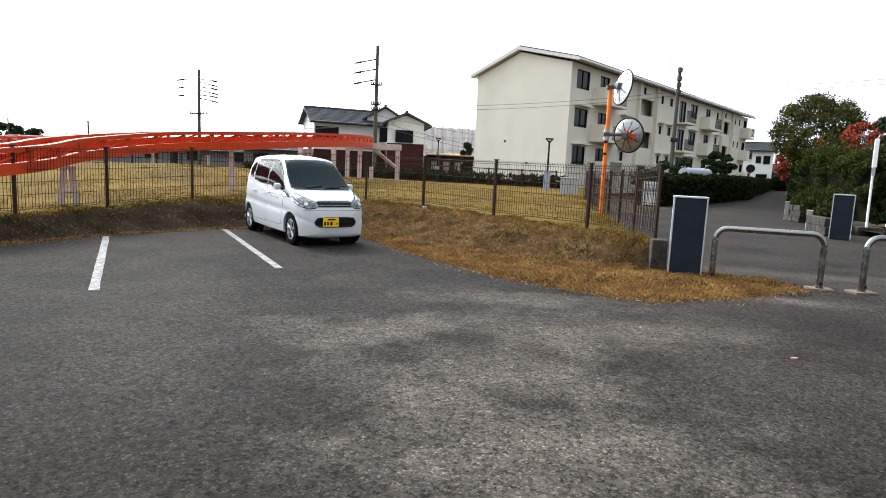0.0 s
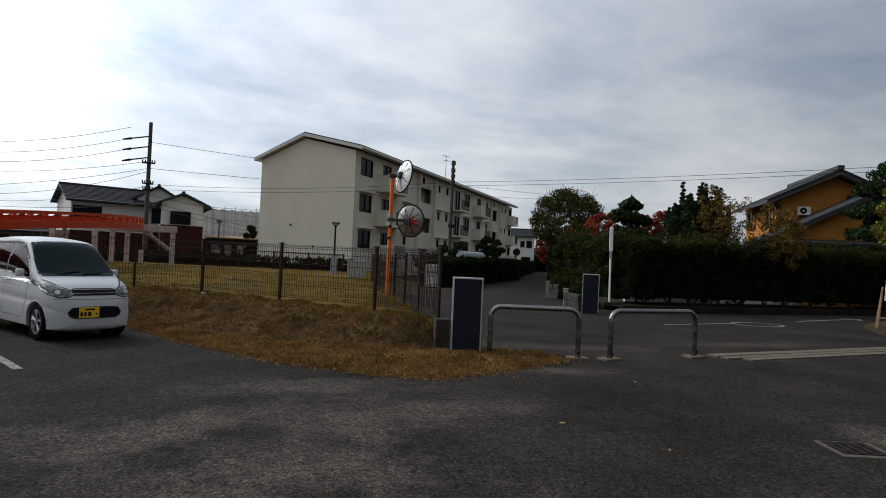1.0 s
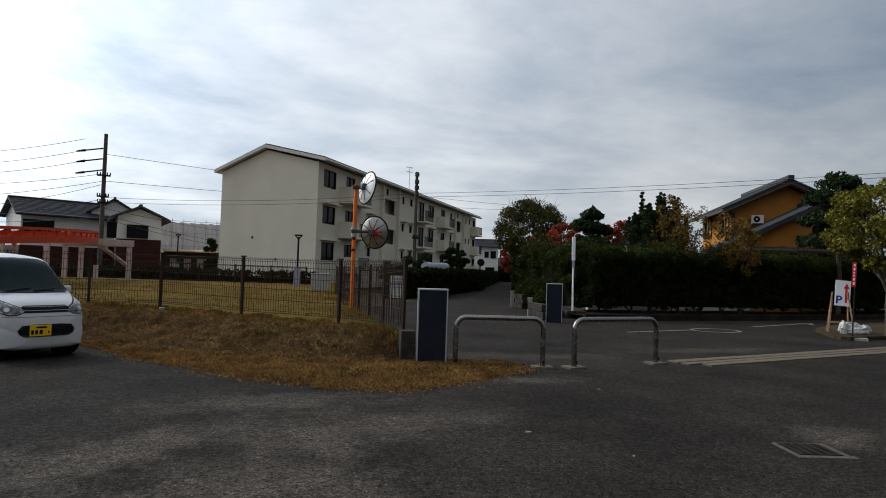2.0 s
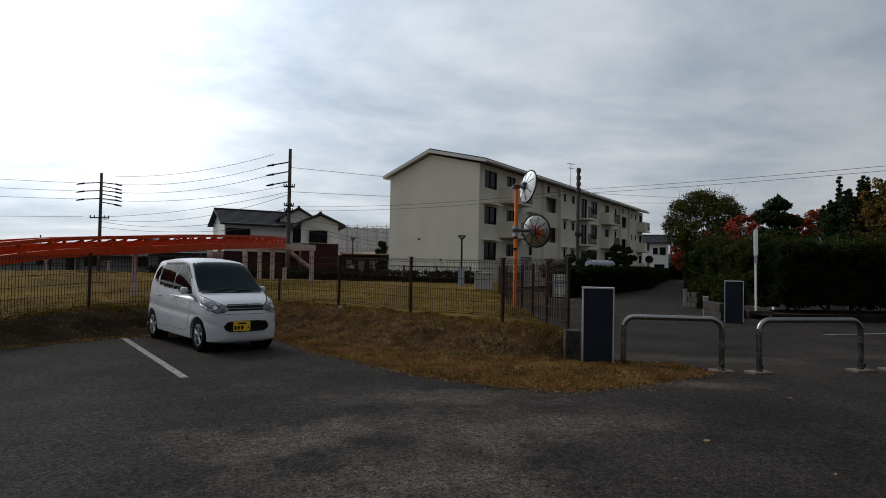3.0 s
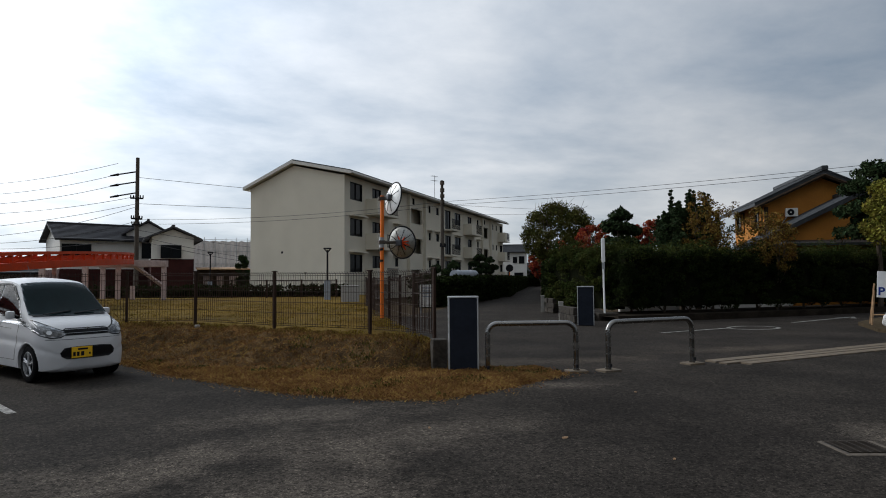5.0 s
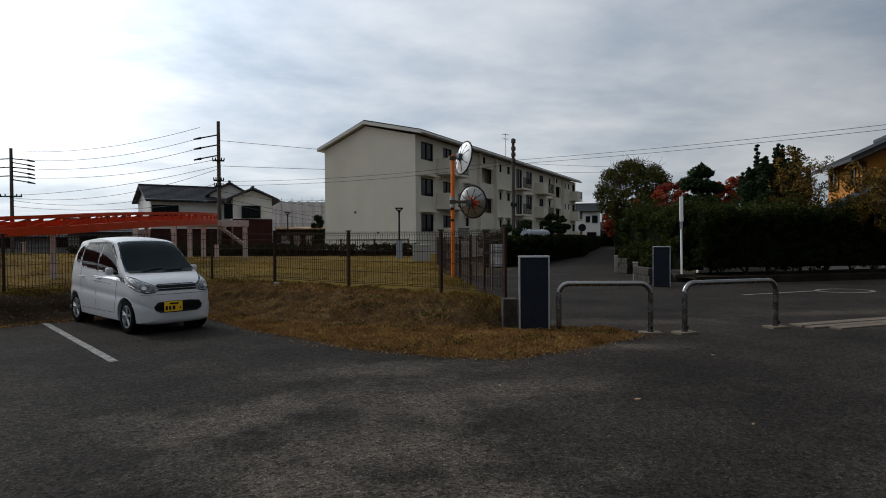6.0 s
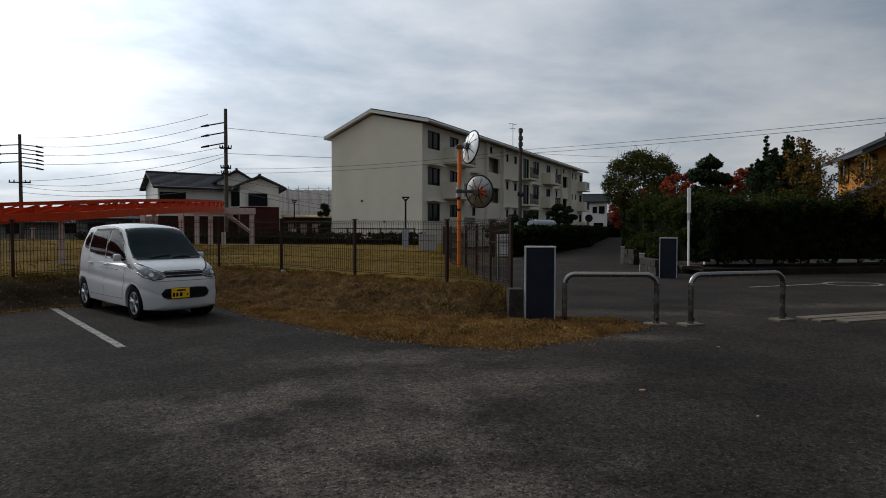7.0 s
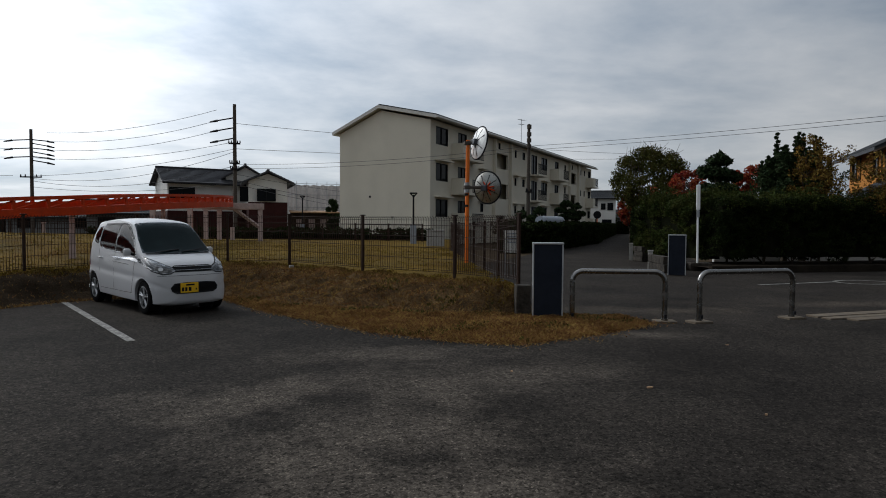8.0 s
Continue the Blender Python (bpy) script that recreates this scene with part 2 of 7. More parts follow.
M["orange_rail"] = material("orange_track_paint", (0.50, 0.048, 0.009), spec=0.1, var=0.15, scale=1.5, fine=15, rough=0.5, bump=0.1, dirt=(0.35, 0.05, 0.02), dirt_scale=2.5, dirt_amount=0.6)
M["orange"] = material("orange_pole_paint", (0.75, 0.17, 0.02), var=0.1, scale=3, fine=20, rough=0.4, bump=0.05, dirt=(0.45, 0.12, 0.03), dirt_scale=5)
M["pink_post"] = material("pale_pink_post", (0.52, 0.42, 0.40), var=0.12, fine=20, dirt=(0.3, 0.22, 0.2), dirt_scale=4, dirt_amount=0.6)
M["steel"] = material("brushed_stainless", (0.24, 0.232, 0.22), rough=0.24, metal=1.0, var=0.06, fine=8, scale=2, bump=0)
M["galv"] = material("galvanised_steel", (0.38, 0.39, 0.40), rough=0.5, metal=0.7, var=0.12, fine=40, bump=0.05)
M["navy"] = material("dark_slate_panel", (0.012, 0.0155, 0.024), var=0.15, fine=20, rough=0.5, bump=0.05, spec=0.12, dirt=(0.02, 0.024, 0.032), dirt_scale=2)
M["alu"] = material("aluminium_edge", (0.55, 0.56, 0.57), rough=0.4, metal=0.8, var=0.08, fine=40, bump=0.03)
M["pole_wood"] = material("utility_pole_concrete", (0.08, 0.067, 0.056), var=0.2, fine=25, scale=2)
M["dark"] = material("dark_fittings", (0.014, 0.014, 0.016), var=0.2, rough=0.6, spec=0.1)
M["wire"] = material("cable", (0.045, 0.045, 0.05), var=0.1, rough=0.6, bump=0)
M["roof_dark"] = material("dark_roof_tiles", (0.045, 0.045, 0.05), var=0.2, scale=2, fine=12, rough=0.6)
M["roof_grey"] = material("grey_clay_tiles", (0.036, 0.038, 0.041), var=0.25, scale=3, fine=14, rough=0.5)
M["ochre"] = material("ochre_plaster", (0.42, 0.17, 0.03), var=0.1, scale=0.8, fine=15, dirt=(0.25, 0.10, 0.02), dirt_scale=0.6, dirt_amount=0.5)
M["timber"] = material("raw_timber", (0.32, 0.20, 0.11), var=0.25, fine=30, scale=8)
M["dark_timber"] = material("dark_timber", (0.05, 0.032, 0.02), var=0.3, fine=30, scale=6)
M["glass_dark"] = material("window_glass", (0.008, 0.010, 0.012), rough=0.15, var=0.2, scale=0.4, fine=2, bump=0, spec=0.08)
M["sheet"] = material("scaffold_sheeting", (0.66, 0.62, 0.60), var=0.1, scale=0.5, fine=4, dirt=(0.48, 0.44, 0.43), dirt_scale=0.8)
M["bark"] = material("bark", (0.07, 0.055, 0.04), var=0.35, fine=25, scale=5, bump=0.8, depth=0.03)
# leaf colours carry the light: hedge faces darkened as shade, fresh tips paler
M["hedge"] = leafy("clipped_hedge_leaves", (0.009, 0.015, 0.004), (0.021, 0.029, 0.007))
M["hedge_tip"] = leafy("sunlit_hedge_tips", (0.024, 0.038, 0.008), (0.05, 0.054, 0.013))
# near-black solid stands for the shade deep between the leaves
M["hedge_core"] = material("hedge_inside_shade", (0.008, 0.009, 0.005), var=0.3, rough=1, spec=0.0)
M["leaf_green"] = leafy("olive_green_leaves", (0.044, 0.056, 0.012), (0.085, 0.072, 0.02))
M["leaf_red"] = leafy("red_maple_leaves", (0.38, 0.045, 0.028), (0.22, 0.055, 0.03))
M["leaf_pine"] = leafy("pine_needles", (0.02, 0.035, 0.016), (0.035, 0.05, 0.02))
M["leaf_yellow"] = leafy("yellowing_leaves", (0.20, 0.108, 0.026), (0.115, 0.078, 0.021))
M["leaf_olive"] = leafy("yellow_green_leaves", (0.21, 0.175, 0.03), (0.12, 0.12, 0.025))
M["sand_bag"] = material("white_sandbag", (0.55, 0.54, 0.52), var=0.15, fine=30, scale=6, bump=0.5)
M["sign_white"] = material("white_sign_board", (0.78, 0.78, 0.77), var=0.03, fine=10, bump=0)
M["sign_red"] = material("red_sign_paint", (0.50, 0.02, 0.03), var=0.08, fine=10, bump=0)
M["sign_blue"] = material("blue_sign_paint", (0.02, 0.05, 0.25), var=0.08, fine=10, bump=0)
M["tank"] = material("grey_blue_tank", (0.28, 0.31, 0.35), rough=0.4, var=0.1, fine=10, bump=0)
# blue-grey tint puts the distance haze into the hills' colour
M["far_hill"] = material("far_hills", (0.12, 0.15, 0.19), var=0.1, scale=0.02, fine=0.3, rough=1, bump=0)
M["iron"] = material("cast_iron_grate", (0.035, 0.027, 0.02), rough=0.7, metal=0.3, var=0.3, fine=30)


# ---- mesh helpers ----
def box(bm, lo, hi, m=None, bevel=0.0):
    lo, hi = Vector(lo), Vector(hi)
    r = bmesh.ops.create_cube(bm, size=1.0, matrix=Matrix.Translation((lo + hi) / 2) @ Matrix.Diagonal((*(hi - lo), 1)))
    vs = r["verts"]
    if bevel:
        es = list({e for v in vs for e in v.link_edges})
        res = bmesh.ops.bevel(bm, geom=es, offset=bevel, segments=2, affect="EDGES", profile=0.5)
        vs = list({v for f in res["faces"] for v in f.verts} | {v for v in vs if v.is_valid})
    if m is not None:
        bmesh.ops.transform(bm, matrix=m, verts=[v for v in vs if v.is_valid])
    return vs


def rod(bm, a, b, r1, r2=None, seg=8, caps=True):
    a, b = Vector(a), Vector(b)
    d = b - a
    m = Matrix.Translation((a + b) / 2) @ d.to_track_quat("Z", "Y").to_matrix().to_4x4()
    return bmesh.ops.create_cone(bm, cap_ends=caps, segments=seg, radius1=r1, radius2=r1 if r2 is None else r2, depth=d.length, matrix=m)["verts"]


def tube(bm, pts, r, seg=8, closed=False, r_end=None):
    """A round tube along points."""
    pts = [Vector(p) for p in pts]
    rings = []
    n = len(pts)
    up = Vector((0, 0, 1))
    for i, p in enumerate(pts):
        t = (pts[min(i + 1, n - 1)] - pts[max(i - 1, 0)]).normalized()
        s = t.cross(up)
        if s.length < 0.05:
            s = t.cross(Vector((0.3, 1, 0)))
        s.normalize()
        u = s.cross(t)
        rr = r if r_end is None else r + (r_end - r) * i / (n - 1)
        rings.append([bm.verts.new(p + (s * math.cos(a) + u * math.sin(a)) * rr) for a in [2 * math.pi * k / seg for k in range(seg)]])
    for a, b in zip(rings, rings[1:]):
        for k in range(seg):
            bm.faces.new((a[k], a[(k + 1) % seg], b[(k + 1) % seg], b[k]))
    bm.faces.new(rings[0][::-1])
    bm.faces.new(rings[-1])


def prism(bm, outline, axis, lo, hi):
    """A closed outline of 2D points pushed from lo to hi along axis 'x', 'y' or 'z'."""
    def put(a, b, c):
        return {"x": (c, a, b), "y": (a, c, b), "z": (a, b, c)}[axis]
    A = [bm.verts.new(put(a, b, lo)) for a, b in outline]
    B = [bm.verts.new(put(a, b, hi)) for a, b in outline]
    n = len(A)
    bm.faces.new(A[::-1])
    bm.faces.new(B)
    for i in range(n):
        bm.faces.new((A[i], A[(i + 1) % n], B[(i + 1) % n], B[i]))


def finish(bm, mat, smooth=False, name="mesh"):
    bmesh.ops.recalc_face_normals(bm, faces=bm.faces)
    me = bpy.data.meshes.new(name)
    bm.to_mesh(me)
    bm.free()
    for mm in (mat if isinstance(mat, (list, tuple)) else [mat]):
        me.materials.append(mm)
    if smooth:
        me.polygons.foreach_set("use_smooth", [True] * len(me.polygons))
        me.set_sharp_from_angle(angle=radians(40))
    return me


def thing(name, label, category, m=None, group="", kind=""):
    ob = new(name)
    if m is not None:
        ob.matrix_world = m
    return tagged(ob, label, category, group, kind)


def part(name, bm, mat, parent, label="", smooth=False, m=None):
    me = finish(bm, mat, smooth, name)
    ob = new(name, me)
    ob.parent = parent
    if m is not None:
        ob.matrix_local = m
    if label:
        tagged(ob, label)
    return ob


def solo(name, bm, mat, label, category, group="", kind="", smooth=False, m=None):
    ob = new(name, finish(bm, mat, smooth, name))
    if m is not None:
        ob.matrix_world = m
    return tagged(ob, label, category, group, kind)


def share(name, me, parent, m):
    """A further piece on a mesh that is already there."""
    ob = new(name, me)
    ob.parent = parent
    ob.matrix_local = m
    return ob


def polar(az, d, z=0.0):
    a = radians(az)
    return Vector((d * math.sin(a), d * math.cos(a), z))


# ---- ground ----
LOT_EDGE = [Vector(p) for p in ((-16, 0.5), (-9.5, 6.0), (-7.2, 9.2), (-6.25, 11.2), (-4.8, 13.1), (-3.2, 13.75), (-1.75, 12.9), (-0.9, 11.2), (-0.1, 10.1), (0.7, 8.9),
                                (1.75, 7.95), (2.6, 7.6), (3.85, 8.1), (4.7, 8.6), (5.15, 8.95))]
FENCE = [Vector(p) for p in ((-12.5, 2.3), (-10.8, 4.2), (-9.4, 6.2), (-8.5, 8.3), (-7.55, 10.7), (-6.9, 12.45), (-5.93, 14.25), (-4.1, 15.55), (-2.15, 15.9), (-0.66, 15.3), (0.96, 13.5), (2.62, 11.8), (3.36, 10.1))]
RETURN = [Vector(p) for p in ((3.36, 10.1), (3.6, 12.1), (3.85, 14.1), (4.1, 16.1), (4.35, 18.1), (4.6, 20.1), (4.9, 22.1), (5.2, 24.1))]
FENCE_TOP = [0.35, 0.35, 0.36, 0.38, 0.38, 0.42, 0.51, 0.55, 0.58, 0.57, 0.54, 0.53, 0.55]


def seg_dist(p, line):
    best, where = 1e9, 0.0
    for i, (a, b) in enumerate(zip(line, line[1:])):
        ab = b - a
        t = max(0.0, min(1.0, (p - a).dot(ab) / ab.length_squared))
        d = (a + ab * t - p).length
        if d < best:
            best, where = d, i + t
    return best, where


def inside(p, poly):
    c = False
    n = len(poly)
    for i in range(n):
        a, b = poly[i], poly[(i + 1) % n]
        if (a.y > p.y) != (b.y > p.y) and p.x < (b.x - a.x) * (p.y - a.y) / (b.y - a.y) + a.x:
            c = not c
    return c


TOE = [Vector(p) for p in ((-16.1, 0.7), (-9.6, 6.15), (-7.3, 9.3), (-6.4, 11.3), (-4.95, 13.25), (-3.25, 13.95), (-1.7, 13.25), (-0.7, 12.0), (0.45, 11.0), (1.6, 10.4), (2.6, 10.1), (3.3, 9.99), (3.45, 10.06))]
LAWN_POLY = FENCE + RETURN[1:] + [Vector((7.5, 34)), Vector((9, 40)), Vector((-60, 70)), Vector((-60, -5)), Vector((-20, -5))]
BANK_POLY = LOT_EDGE + [Vector((4.95, 9.5)), Vector((4.0, 9.75)), Vector((3.6, 10.0))] + FENCE[::-1]
SLOPE_POLY = TOE + FENCE[::-1]


def fence_z(where):
    i = min(int(where), len(FENCE_TOP) - 2)
    return FENCE_TOP[i] + (FENCE_TOP[i + 1] - FENCE_TOP[i]) * (where - i)


def land(x, y):
    """Height of the bank and the lawn."""
    p = Vector((x, y))
    df, wf = seg_dist(p, FENCE)
    top = fence_z(wf)
    lump = 0.06 * noise.noise((x * 1.3, y * 1.3, 0)) + 0.06 * noise.noise((x * 3.4, y * 3.4, 3))
    if inside(p, LAWN_POLY):
        mound = 0.62 * math.exp(-(((x + 11.5) / 9.0) ** 2) - ((y - 25.0) / 7.5) ** 2)
        return top - 0.05 + mound + lump * 0.6
    de, _ = seg_dist(p, LOT_EDGE)
    k = tuft = 0.0
    if inside(p, SLOPE_POLY):
        dt, _ = seg_dist(p, TOE)
        k = dt / (dt + df + 1e-6)
        k = min(1.0, k / 0.76)
        k = 0.55 * k + 0.45 * k * k * (3 - 2 * k)
        tuft = 4 * k * (1 - k) * (0.10 * noise.noise((x * 2.6, y * 6.5, 8)) + 0.075 * noise.noise((x * 6.5, y * 6.5, 2)))
    return 0.012 + tuft + min(0.04, de * 0.04) + (top - 0.10) * min(1, k) + lump * min(1, de * 1.5) * (0.5 + 0.8 * min(1, k * 2))


bm = bmesh.new()
bmesh.ops.create_grid(bm, x_segments=2, y_segments=2, size=2500)
for v in bm.verts:
    v.co.z = -0.03
solo("ground", bm, M["earth"], "flat dusty ground reaching to the horizon", "ground", kind="structure")

bm = bmesh.new()
vs = [bm.verts.new((x, y, -0.012)) for x, y in ((-2, 5), (60, 5), (75, 39), (30, 22), (14.6, 21.0), (17.1, 26.0), (63, 109), (58, 112), (9.6, 28.6), (6.6, 24.2), (5, 18), (3.9, 10.2), (3.2, 9.6))]
bm.faces.new(vs)
solo("road", bm, M["road"], "worn grey asphalt road and side lane", "road", kind="structure")

bm = bmesh.new()
lot = [Vector((-16, -14)), Vector((40, -14)), Vector((40, 12.7)), Vector((8.0, 8.46)), Vector((5.5, 8.75))] + LOT_EDGE[::-1]
bm.faces.new([bm.verts.new((p.x, p.y, 0.0)) for p in lot])
bmesh.ops.triangulate(bm, faces=bm.faces)
solo("car_park", bm, M["asphalt"], "dark worn asphalt of the car park with pale dusty patches", "asphalt", kind="structure")


def terrain(name, poly, step, mat, label, cat, x0, x1, y0, y1):
    bm = bmesh.new()
    nx, ny = int((x1 - x0) / step), int((y1 - y0) / step)
    grid = {}
    keep = {}
    for i in range(nx + 1):
        for j in range(ny + 1):
            p = Vector((x0 + i * step, y0 + j * step))
            keep[i, j] = inside(p, poly)
            if not keep[i, j]:
                # border points slide on to the outline so that the rim is smooth
                d, w = seg_dist(p, poly + [poly[0]])
                if d > step * 1.5:
                    continue
                k = min(int(w), len(poly) - 1)
                a, b = poly[k], poly[(k + 1) % len(poly)]
                p = a + (b - a) * (w - k)
            grid[i, j] = bm.verts.new((p.x, p.y, land(p.x, p.y)))
    for i in range(nx):
        for j in range(ny):
            ks = ((i, j), (i + 1, j), (i + 1, j + 1), (i, j + 1))
            if all(k in grid for k in ks) and any(keep[k] for k in ks):
                bm.faces.new([grid[k] for k in ks])
    # skirt down to the ground round the rim
    rim = [e for e in bm.edges if len(e.link_faces) == 1]
    r = bmesh.ops.extrude_edge_only(bm, edges=rim)
    for v in r["geom"]:
        if isinstance(v, bmesh.types.BMVert):
            v.co.z = -0.05
    return solo(name, bm, mat, label, cat, kind="structure", smooth=True)


bank = terrain("bank", BANK_POLY, 0.09, M["straw"], "sloping bank of dry straw-coloured grass along the fence", "grass bank", -16.2, 5.4, 0.2, 16.2)
# the steep face shows soil and matted thatch, coloured darker for its shade
bank.data.materials.append(M["slope"])
bank.data.materials.append(M["dark_bank"])
for f in bank.data.polygons:
    q = f.center
    if inside(q.xy, SLOPE_POLY):
        a, b = seg_dist(q.xy, TOE)[0], seg_dist(q.xy, FENCE)[0]
        if 0.04 < a / (a + b) + 0.10 * noise.noise((q.x * 2.3, q.y * 2.3, 4)) < 0.74:
            f.material_index = 1
    # darker brown ground along the bays, left of a ragged border
    if q.x < -3.7 + 0.6 * noise.noise((q.x * 1.3, q.y * 1.3, 6)):
        f.material_index = 2
terrain("lawn", LAWN_POLY, 0.8, M["lawn"], "mown autumn lawn with a low mound behind the fence", "lawn", -60, 9.6, -5, 70)


def blades(name, count, where, height, mat, label, seed, lean=0.6, width=0.012):
    rnd = random.Random(seed)
    V, Fc = [], []
    n = 0
    tries = 0
    while n < count and tries < count * 12:
        tries += 1
        p = where(rnd)
        if p is None:
            continue
        x, y = p
        z = land(x, y) - 0.01
        h = height * rnd.uniform(0.4, 1.3)
        a = rnd.uniform(0, 6.283)
        dx, dy = math.cos(a), math.sin(a)
        t = rnd.uniform(0, lean) * h
        b = rnd.uniform(0, 6.283)
        tx, ty = math.cos(b) * t, math.sin(b) * t
        w = width * rnd.uniform(0.6, 1.6)
        i = len(V)
        V += [(x - dx * w, y - dy * w, z), (x + dx * w, y + dy * w, z), (x + tx * 0.4 + dx * w * 0.6, y + ty * 0.4 + dy * w * 0.6, z + h * 0.6), (x + tx, y + ty, z + h * 0.9)]
        Fc += [(i, i + 1, i + 2), (i, i + 2, i + 3)]
        n += 1
    me = bpy.data.meshes.new(name)
    me.from_pydata(V, [], Fc)
    me.materials.append(mat)
    return tagged(new(name, me), label, "grass", kind="stuff")


def on_bank(rnd):
    p = Vector((rnd.uniform(-8.5, 5.2), rnd.uniform(7.5, 16)))
    if not inside(p, BANK_POLY) or (p.x < -3.6 and rnd.random() < 0.9) or (inside(p, SLOPE_POLY) and rnd.random() < 0.62):
        return None
    return p.x, p.y


def on_lawn(rnd):
    p = Vector((rnd.uniform(-11, 5), 9.5 + 17 * rnd.random() ** 1.6))
    if not inside(p, LAWN_POLY):
        return None
    return p.x, p.y


def at_fence_foot(rnd):
    i = rnd.randrange(3, len(FENCE) - 1)
    p = FENCE[i].lerp(FENCE[i + 1], rnd.random()) + Vector((rnd.gauss(0, 0.12), rnd.gauss(0, 0.12)))
    return p.x, p.y


def on_bank_crest(rnd):
    """The olive fringe of grass on the upper part of the bank."""
    i = rnd.randrange(6, len(FENCE) - 1)
    p = FENCE[i].lerp(FENCE[i + 1], rnd.random()) - Vector((0.35, 0.94)) * abs(rnd.gauss(0, 0.34))
    return (p.x, p.y) if inside(p, SLOPE_POLY) else None


def toe_weeds(rnd):
    x, y = rnd.choice(((-0.55, 11.75), (0.55, 10.85), (0.75, 10.75), (1.55, 10.3), (1.75, 10.25), (2.75, 10.0), (3.2, 9.75), (4.3, 9.2), (4.75, 9.05)))
    return x + rnd.gauss(0, 0.16), y + rnd.gauss(0, 0.07)


def green_tufts(rnd):
    for _ in range(4):
        x, y = rnd.uniform(-8, 4.9), rnd.uniform(7.6, 13)
        if noise.noise((x * 1.1, y * 1.1, 20)) > 0.33 and inside(Vector((x, y)), BANK_POLY):
            return x, y
    return None


blades("bank_grass", 95000, on_bank, 0.045, M["blade_dry"], "dry straw grass covering the bank", 3, lean=1.5, width=0.006)
blades("lawn_grass", 70000, on_lawn, 0.03, M["blade_green"], "short yellow-green lawn grass", 4, width=0.008)
blades("bank_crest_grass", 15000, on_bank_crest, 0.05, M["blade_olive"], "olive-brown grass fringe on the upper bank", 8, lean=1.2, width=0.007)
blades("toe_weeds", 1500, toe_weeds, 0.05, M["weed"], "patches of green weeds at the foot of the bank", 9, lean=1.0, width=0.012)
blades("fence_foot_grass", 5000, at_fence_foot, 0.06, M["blade_green"], "longer grass at the foot of the fence", 5)
def at_lot_edge(rnd):
    i = rnd.randrange(2, len(LOT_EDGE) - 1)
    p = LOT_EDGE[i].lerp(LOT_EDGE[i + 1], rnd.random())
    k = abs(noise.noise((p.x * 2.1, p.y * 2.1, 9))) * 0.35
    a = rnd.uniform(0, 6.283)
    r = abs(rnd.gauss(0, 0.06 + k))
    return p.x + math.cos(a) * r, p.y + math.sin(a) * r


blades("edge_straw", 9000, at_lot_edge, 0.03, M["blade_dry"], "loose dry straw along the asphalt edge", 7, lean=3.0, width=0.006)
blades("green_weeds", 1400, green_tufts, 0.06, M["leaf_green"], "small green weeds in the dry grass", 6, width=0.014)


# ---- markings and drains ----
def stripe(name, a, b, w, label, z=0.005):
    a, b = Vector(a), Vector(b)
    d = (b - a).normalized()
    s = Vector((-d.y, d.x)) * w / 2
    bm = bmesh.new()
    rnd = random.Random(int(a.x * 100))
    n = 26
    L = [bm.verts.new((*(a.lerp(b, i / n) + s * rnd.uniform(0.86, 1.0)), z)) for i in range(n + 1)]
    R = [bm.verts.new((*(a.lerp(b, i / n) - s * rnd.uniform(0.86, 1.0)), z)) for i in range(n + 1)]
    for i in range(n):
        bm.faces.new((L[i], R[i], R[i + 1], L[i + 1]))
    return solo(name, bm, M["line"], label, "marking", kind="structure", group="parking lines")


stripe("parking_line", (-6.19, 11.1), (-3.9, 6.71), 0.115, "worn white painted parking bay line")
stripe("parking_line", (-4.76, 13.05), (-2.37, 8.65), 0.115, "worn white painted parking bay line")
stripe("parking_line", (-7.9, 9.3), (-5.5, 4.7), 0.115, "worn white painted parking bay line")


def road_marks():
    def ribbon(name, pts, w, label, closed=False):
        bm = bmesh.new()
        P = [Vector(p) for p in pts]
        n = len(P)
        L, R = [], []
        for i, p in enumerate(P):
            t = (P[(i + 1) % n if closed else min(i + 1, n - 1)] - P[(i - 1) % n if closed else max(i - 1, 0)]).normalized()
            s = Vector((-t.y, t.x)) * w / 2
            L.append(bm.verts.new((*(p + s), -0.006)))
            R.append(bm.verts.new((*(p - s), -0.006)))
        for i in range(n if closed else n - 1):
            j = (i + 1) % n
            bm.faces.new((L[i], R[i], R[j], L[j]))
        solo(name, bm, M["line"], label, "marking", kind="structure")

    ribbon("road_marking", [(11.4 + 0.29 * i, 14.35 + 0.05 * i) for i in range(11)], 0.12, "worn white line painted on the road")
    c = Vector((14.95, 14.62))
    ax, ay = Vector((0.66, -0.30)), Vector((0.42, 0.50))
    ribbon("road_marking", [c + ax * math.cos(a) + ay * math.sin(a) for a in [i * math.pi / 14 for i in range(28)]], 0.12, "worn white diamond loop painted on the road", True)
    ribbon("road_marking", [(17.7, 15.7), (19.5, 16.2), (21.9, 16.85)], 0.14, "worn white arrow shaft on the road")
    ribbon("road_marking", [(21.2, 16.9), (22.1, 16.95), (21.3, 16.3)], 0.2, "worn white arrow head on the road")


road_marks()


